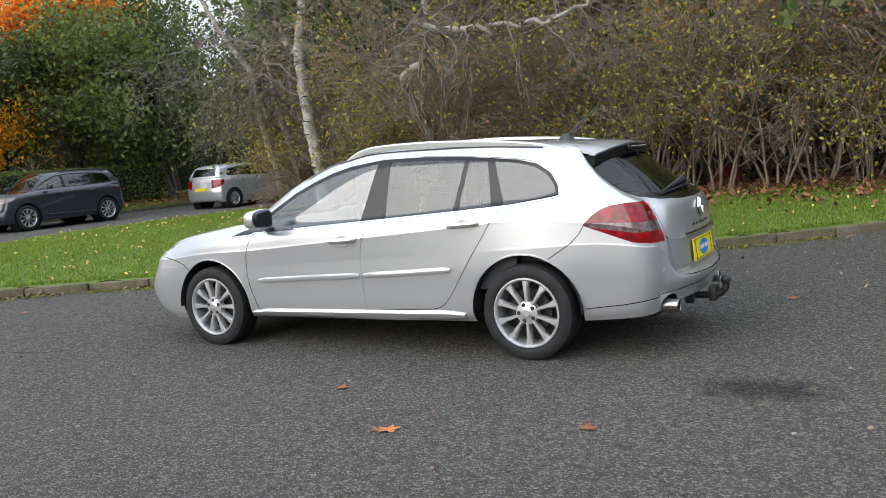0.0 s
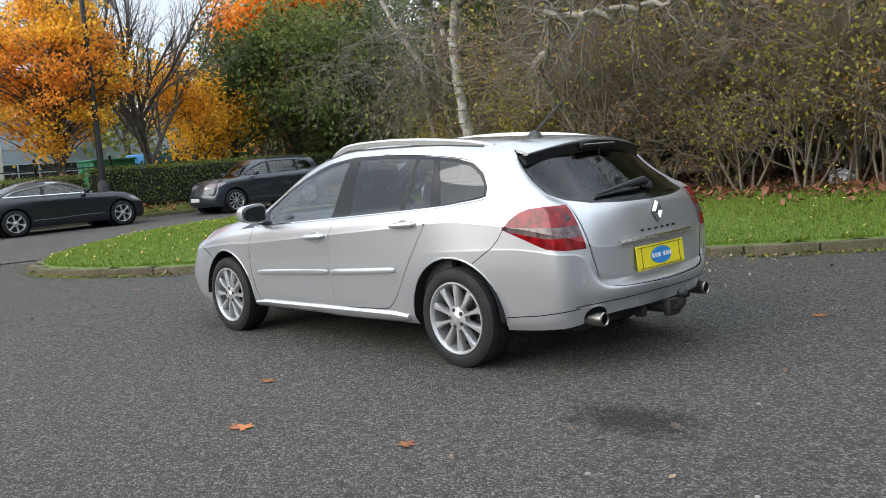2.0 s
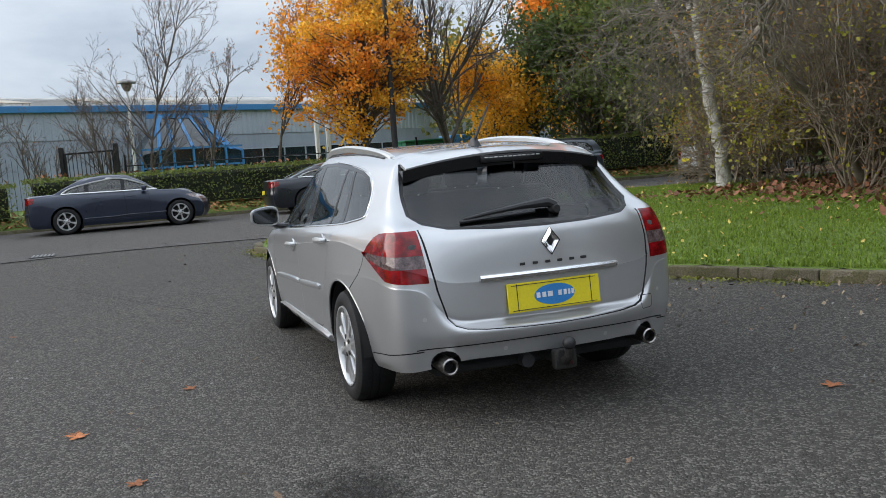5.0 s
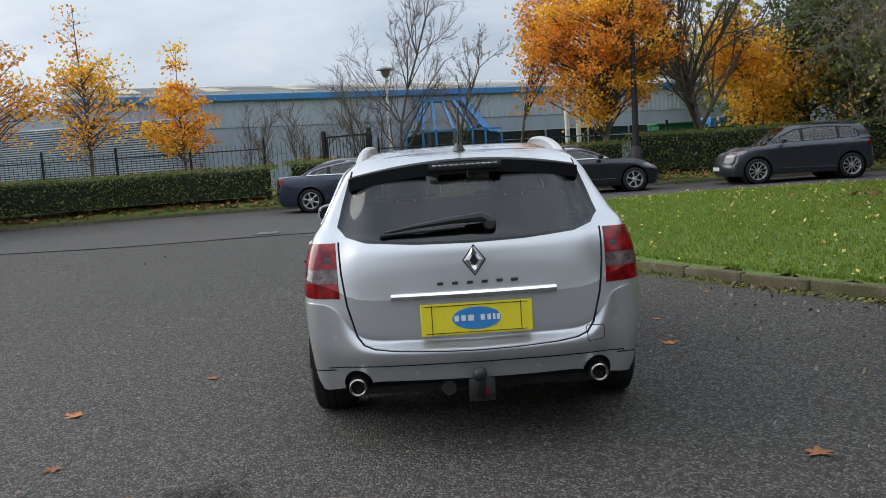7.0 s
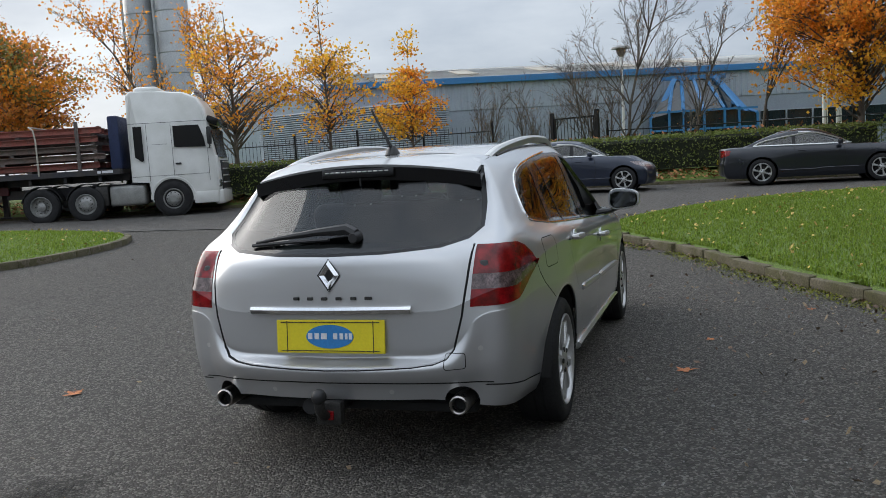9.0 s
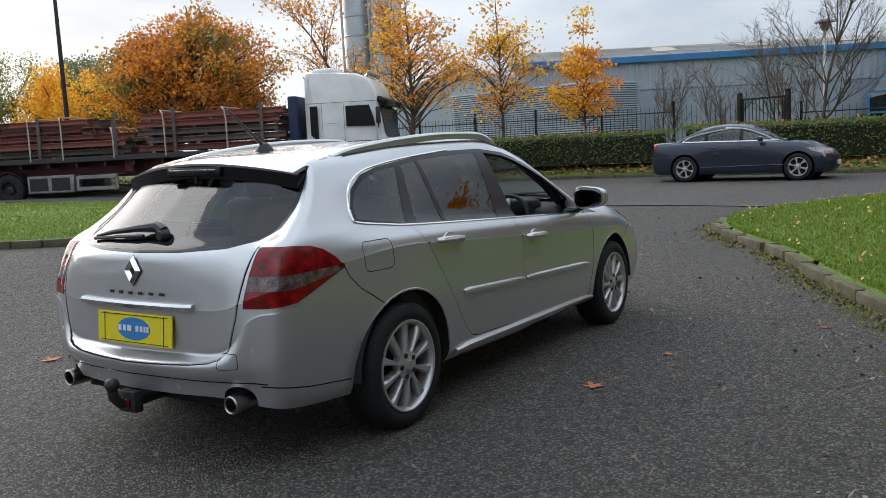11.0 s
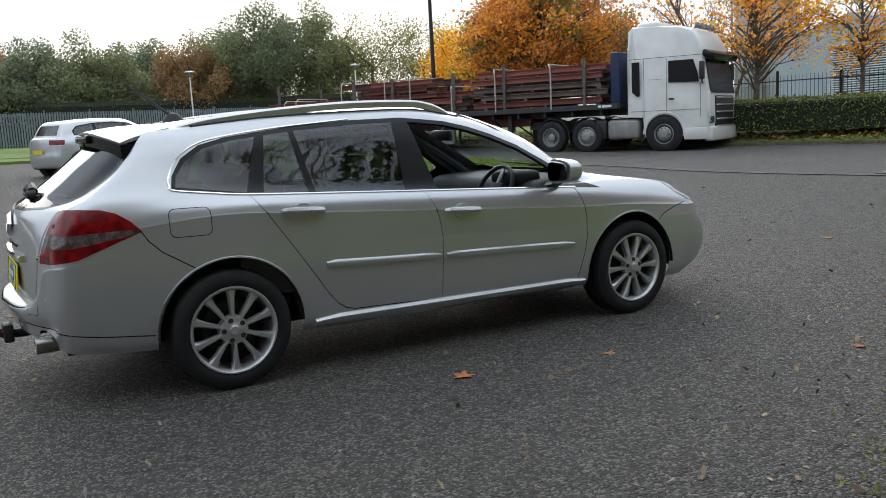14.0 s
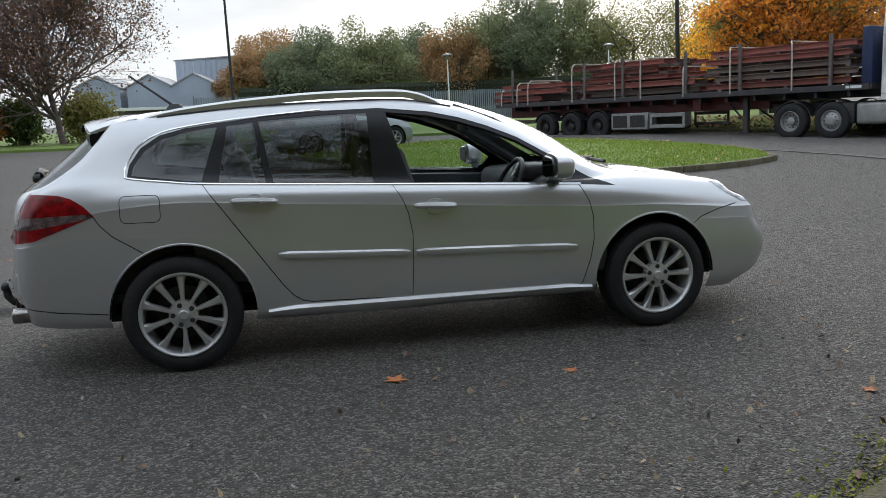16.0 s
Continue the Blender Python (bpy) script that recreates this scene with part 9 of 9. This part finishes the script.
def lawn_points(outline, arr, f, n, lo=0.06, g=g, near=None):
    xs, ys = [p[0] for p in outline], [p[1] for p in outline]
    pts = []
    while len(pts) < n:
        x, y = g.uniform(min(xs), max(xs)), g.uniform(min(ys), max(ys))
        if not inside(outline, x, y):
            continue
        if near and not near(x, y):
            continue
        d = dist_line(x, y, arr)[0]
        if d > lo:
            pts.append((x, y, ground_z(x, y) + f(d) + 0.02 * noise.noise((x * 0.9, y * 0.9, 0)) * min(1, d)))
    return pts


lp = lawn_points(right_outline, arr_r, bank_r, 2600)
scatter("lawn_leaves", "yellow and brown leaves fallen on the lawn", [(x, y, z + 0.03) for x, y, z in lp], 0.045, M_LEAFY, 5, 0.5)
wood_edge = [p for p in lawn_points(right_outline, arr_r, bank_r, 9000, near=lambda x, y: x < 6.8 and y < -7.2 + 0.08 * x + g.normal(0, 0.8))]
scatter("wood_edge_leaves", "thick rust-brown leaf litter at the wood's edge", [(x, y, z + 0.02) for x, y, z in wood_edge], 0.09, mat("rust_litter", (0.26, 0.10, 0.05), 0.8, 0, 0.25, 30, 160, second=(0.16, 0.07, 0.04), island=0.5), 6, 0.5)
vg = []
for x, y, a in polyline(FAR_KERB[1:-3], 0.0055):
    o = 0.05 + g.random() ** 1.3 * 1.7
    vg.append((x + math.sin(a) * o, y - math.cos(a) * o, ground_z(x, y) + verge_rise(o) + 0.03))
scatter("verge_leaves", "orange and brown leaves fallen along the hedge", vg, 0.11, mat("verge_litter", (0.36, 0.17, 0.05), 0.8, 0, 0.25, 30, 160, second=(0.22, 0.10, 0.05), island=0.5), 7, 0.4)
il = lawn_points(LEFT_KERB, arr_l, bank_l, 350)
scatter("island_leaves", "a few dry leaves on the traffic island", [(x, y, z + 0.03) for x, y, z in il], 0.06, M_LEAFY, 8, 0.5)


def blades(name, label, pts, size, seed):
    """Grass as small bent blades."""
    g = np.random.default_rng(seed)
    c = np.asarray(pts, float)
    n = len(c)
    a = g.uniform(0, math.tau, n)
    h = size * g.uniform(0.5, 1.2, n)
    w = h * 0.16
    lean = g.uniform(0.1, 0.9, n)
    d = np.stack([np.cos(a), np.sin(a), np.zeros(n)], 1)
    s = np.stack([-np.sin(a), np.cos(a), np.zeros(n)], 1) * w[:, None]
    up = np.array((0, 0, 1.0))
    mid = c + d * (h * lean * 0.25)[:, None] + up * (h * 0.6)[:, None]
    tip = c + d * (h * lean * 0.8)[:, None] + up * (h * (1 - 0.4 * lean))[:, None]
    vs = np.stack([c - s, c + s, mid + s * 0.7, mid - s * 0.7, tip + s * 0.1, tip - s * 0.1], 1).reshape(-1, 3)
    b = np.arange(n)[:, None] * 6
    q = np.concatenate([b + [0, 1, 2, 3], b + [3, 2, 4, 5]], 1).reshape(-1, 4)
    return tagged(new(name, array_mesh(name, vs, q, M_BLADE)), label, "grass", kind="stuff")


def fill(outline, arr, f, n, seed, near):
    """Many places on a lawn at once."""
    g = np.random.default_rng(seed)
    xs, ys = [p[0] for p in outline], [p[1] for p in outline]
    x, y = g.uniform(min(xs), max(xs), n), g.uniform(max(min(ys), -9.5), max(ys), n)
    poly = np.array(outline)
    ins = np.zeros(n, bool)
    for (x0, y0), (x1, y1) in zip(poly, np.roll(poly, -1, 0)):
        if y0 != y1:
            ins ^= ((y0 > y) != (y1 > y)) & (x < (x1 - x0) * (y - y0) / (y1 - y0) + x0)
    x, y = x[ins], y[ins]
    d = np.full(len(x), 1e9)
    for p0, p1 in zip(arr[:-1], arr[1:]):
        e = p1 - p0
        t = np.clip(((x - p0[0]) * e[0] + (y - p0[1]) * e[1]) / max(e @ e, 1e-9), 0, 1)
        d = np.minimum(d, np.hypot(x - p0[0] - e[0] * t, y - p0[1] - e[1] * t))
    keep = (d > 0.07) & (g.random(len(x)) < near(x, y, d))
    x, y, d = x[keep], y[keep], d[keep]
    rise = np.array([f(v) for v in d])
    z = np.maximum(0.0155 * np.maximum(0, x - 1.5), np.minimum(0.34, 0.02 * np.maximum(0, y - 4))) + rise
    return np.stack([x, y, z], 1)


blades("grass", "short green grass blades of the lawn", fill(right_outline, arr_r, bank_r, 360000, 51, lambda x, y, d: np.clip(1.25 - d / 6.5, 0.12, 1)), 0.042, 52)
blades("island_grass", "short green grass blades of the traffic island", fill(LEFT_KERB, arr_l, bank_l, 110000, 53, lambda x, y, d: np.clip(1.1 - d / 5, 0.2, 1)), 0.045, 54)
edge_tufts = []
for x, y, a in polyline(RIGHT_KERB[20:], 0.012):
    o = 0.08 + abs(g.normal(0, 0.05))
    edge_tufts.append((x + math.sin(a) * o, y - math.cos(a) * o, ground_z(x, y) + 0.10))
blades("edge_grass", "longer grass hanging over the kerb", edge_tufts, 0.09, 55)
# moss in the gutter
ms = []
for x, y, a in polyline(RIGHT_KERB[20:], 0.0018):
    if noise.noise((x * 1.3, y * 1.3, 8)) > -0.25:
        o = 0.065 + abs(g.normal(0, 0.13))
        ms.append((x - math.sin(a) * o, y + math.cos(a) * o, ground_z(x, y) - 0.002))
scatter("gutter_moss", "yellow-green moss in the gutter", ms, 0.024, M_MOSS, 9, 0.45, "moss")
# dark stain, joint and small stones on the tarmac
def blot(cx, cy, rx, ry, seed):
    g = random.Random(seed)
    bm = bmesh.new()
    vs = []
    for i in range(36):
        a = math.tau * i / 36
        k = 1 + 0.22 * noise.noise((math.cos(a) * 1.5 + seed, math.sin(a) * 1.5, 0)) + g.uniform(-0.05, 0.05)
        x, y = cx + rx * k * math.cos(a), cy + ry * k * math.sin(a)
        vs.append(bm.verts.new((x, y, ground_z(x, y) + 0.004)))
    bm.faces.new(vs)
    return bm


for x, y, rx, ry in ((-2.88, 1.2, 0.6, 0.42),):
    tagged(part("tarmac_patch", blot(x, y, rx, ry, 7), M_PATCH, None, "", False), "dark damp stain on the tarmac", "stain", kind="structure")
joint = bmesh.new()
prev = None
for y in steps(-1, 40, 0.25):
    x = road_edge(y)
    w = 0.03 + 0.02 * noise.noise((y * 2, 0, 0))
    a, b = joint.verts.new((x - w, y, ground_z(x, y) + 0.016)), joint.verts.new((x + w, y, ground_z(x, y) + 0.016))
    if prev:
        joint.faces.new((prev[0], prev[1], b, a))
    prev = (a, b)
tagged(part("road_joint", joint, mat("pale_joint", (0.22, 0.22, 0.21), 0.85, 0, 0.3, 6, 60), None, "", False), "pale joint between old and new tarmac", "joint", kind="structure")
crack = bmesh.new()
prev = None
for i in range(90):
    t = i / 89
    x, y = 2.6 + 4.2 * t, 1.35 + 1.9 * t + 0.05 * noise.noise((t * 14, 0, 0))
    w = 0.006 + 0.004 * noise.noise((t * 30, 4, 0))
    a, b = crack.verts.new((x, y - w, ground_z(x, y) + 0.003)), crack.verts.new((x, y + w, ground_z(x, y) + 0.003))
    if prev:
        crack.faces.new((prev[0], prev[1], b, a))
    prev = (a, b)
tagged(part("tarmac_crack", crack, M_GAP, None, "", False), "thin dark crack across the tarmac", "crack", kind="structure")
pebble = bmesh.new()
bmesh.ops.create_icosphere(pebble, subdivisions=1, radius=0.012)
bmesh.ops.scale(pebble, vec=(1.3, 1, 0.6), verts=pebble.verts)
o = part("pebble", pebble, M_STONE, None, smooth=True)
pm = o.data
bpy.data.objects.remove(o)
for i in range(34):
    x, y = g.uniform(-4.5, 3.5), g.uniform(-4.2, 4.2)
    if inside(right_outline, x, y) or (abs(x) < 2.3 and abs(y) < 0.9):
        continue
    tagged(hang("pebble", pm, None, "", pose(x, y, 0.004, 0, 0, g.uniform(0, 360))), "small pale stone on the tarmac", "stone", "loose stones on the tarmac")
chips = []
while len(chips) < 300:
    x, y = g.uniform(-4.0, 5.0), g.uniform(-5.4, -1.2)
    if not inside(right_outline, x, y) and g.random() < 0.25 + math.exp(-dist_line(x, y, arr_r)[0] / 1.2):
        chips.append((x, y, ground_z(x, y)))
scatter("stone_chips", "loose pale stone chips on the tarmac", chips, 0.022, M_STONE, 41, 0.7, "stones")
dr = thing("road_drain", "cast iron gully grating in the road", "drain", at=pose(11.5, 3.6, ground_z(11.5, 3.6) + 0.016, 0, -0.9, 0))
part("drain_frame", box(0.45, 0.45, 0.02, pose(0, 0, 0), 0.004, 1), M_STEELDARK, dr)
for i in range(6):
    part("drain_bar", box(0.40, 0.03, 0.015, pose(0, -0.17 + i * 0.068, 0.014), 0.003, 1), M_ALLOYBOX, dr)


def crumple(name, label, at, size, material, seed):
    """A crumpled bag or sheet."""
    r_ = random.Random(seed)
    bm = bmesh.new()
    bmesh.ops.create_icosphere(bm, subdivisions=3, radius=1.0)
    for v in bm.verts:
        k = 1 + 0.45 * noise.noise(v.co * 2.3 + Vector((seed, 0, 0))) + 0.2 * noise.noise(v.co * 6)
        v.co = Vector((v.co.x * size[0] * k, v.co.y * size[1] * k, max(-0.9, v.co.z * k) * size[2]))
    ob = part(name, bm, material, None, "", False, at=pose(at[0], at[1], at[2] + size[2] * 0.85, 0, 0, seed * 40))
    return tagged(ob, label, "litter")


M_BAG = mat("white_plastic_film", (0.62, 0.63, 0.66), 0.4, 0, 0.2, 9, 60)
M_BAGRED = mat("faded_red_plastic", (0.22, 0.03, 0.03), 0.5, 0, 0.3, 9, 60)
crumple("plastic_bag", "crumpled white plastic bag under the thicket", (0.38, -9.5, 0.34), (0.30, 0.2, 0.16), M_BAG, 3)
crumple("plastic_bag", "faded red plastic sack under the thicket", (-0.38, -10.1, 0.36), (0.28, 0.22, 0.22), M_BAGRED, 5)

ht = []
for pts_, depth_, top_ in (([(17.4, 16.0), (18.6, 13.6), (20.6, 9.2), (21.6, 5.2)], 1.0, 0.92), ([(21.7, 4.6), (22.0, -0.5), (22.0, -6.2)], 1.2, 1.02)):
    for x, y, a in polyline(pts_, 0.03):
        if g.random() < 0.45 + 0.6 * noise.noise((x * 0.6, y * 0.6, 2)):
            o = g.uniform(-0.45, 0.45) * depth_
            ht.append((x + math.sin(a) * o, y - math.cos(a) * o, ground_z(x, y) + 0.42 + top_ * 1.0))
scatter("hedge_top_leaves", "orange leaves caught on top of the hedge", ht, 0.11, mat("hedge_litter", (0.40, 0.17, 0.06), 0.8, 0, 0.25, 30, 160, second=(0.26, 0.11, 0.06), island=0.5), 12, 0.6)
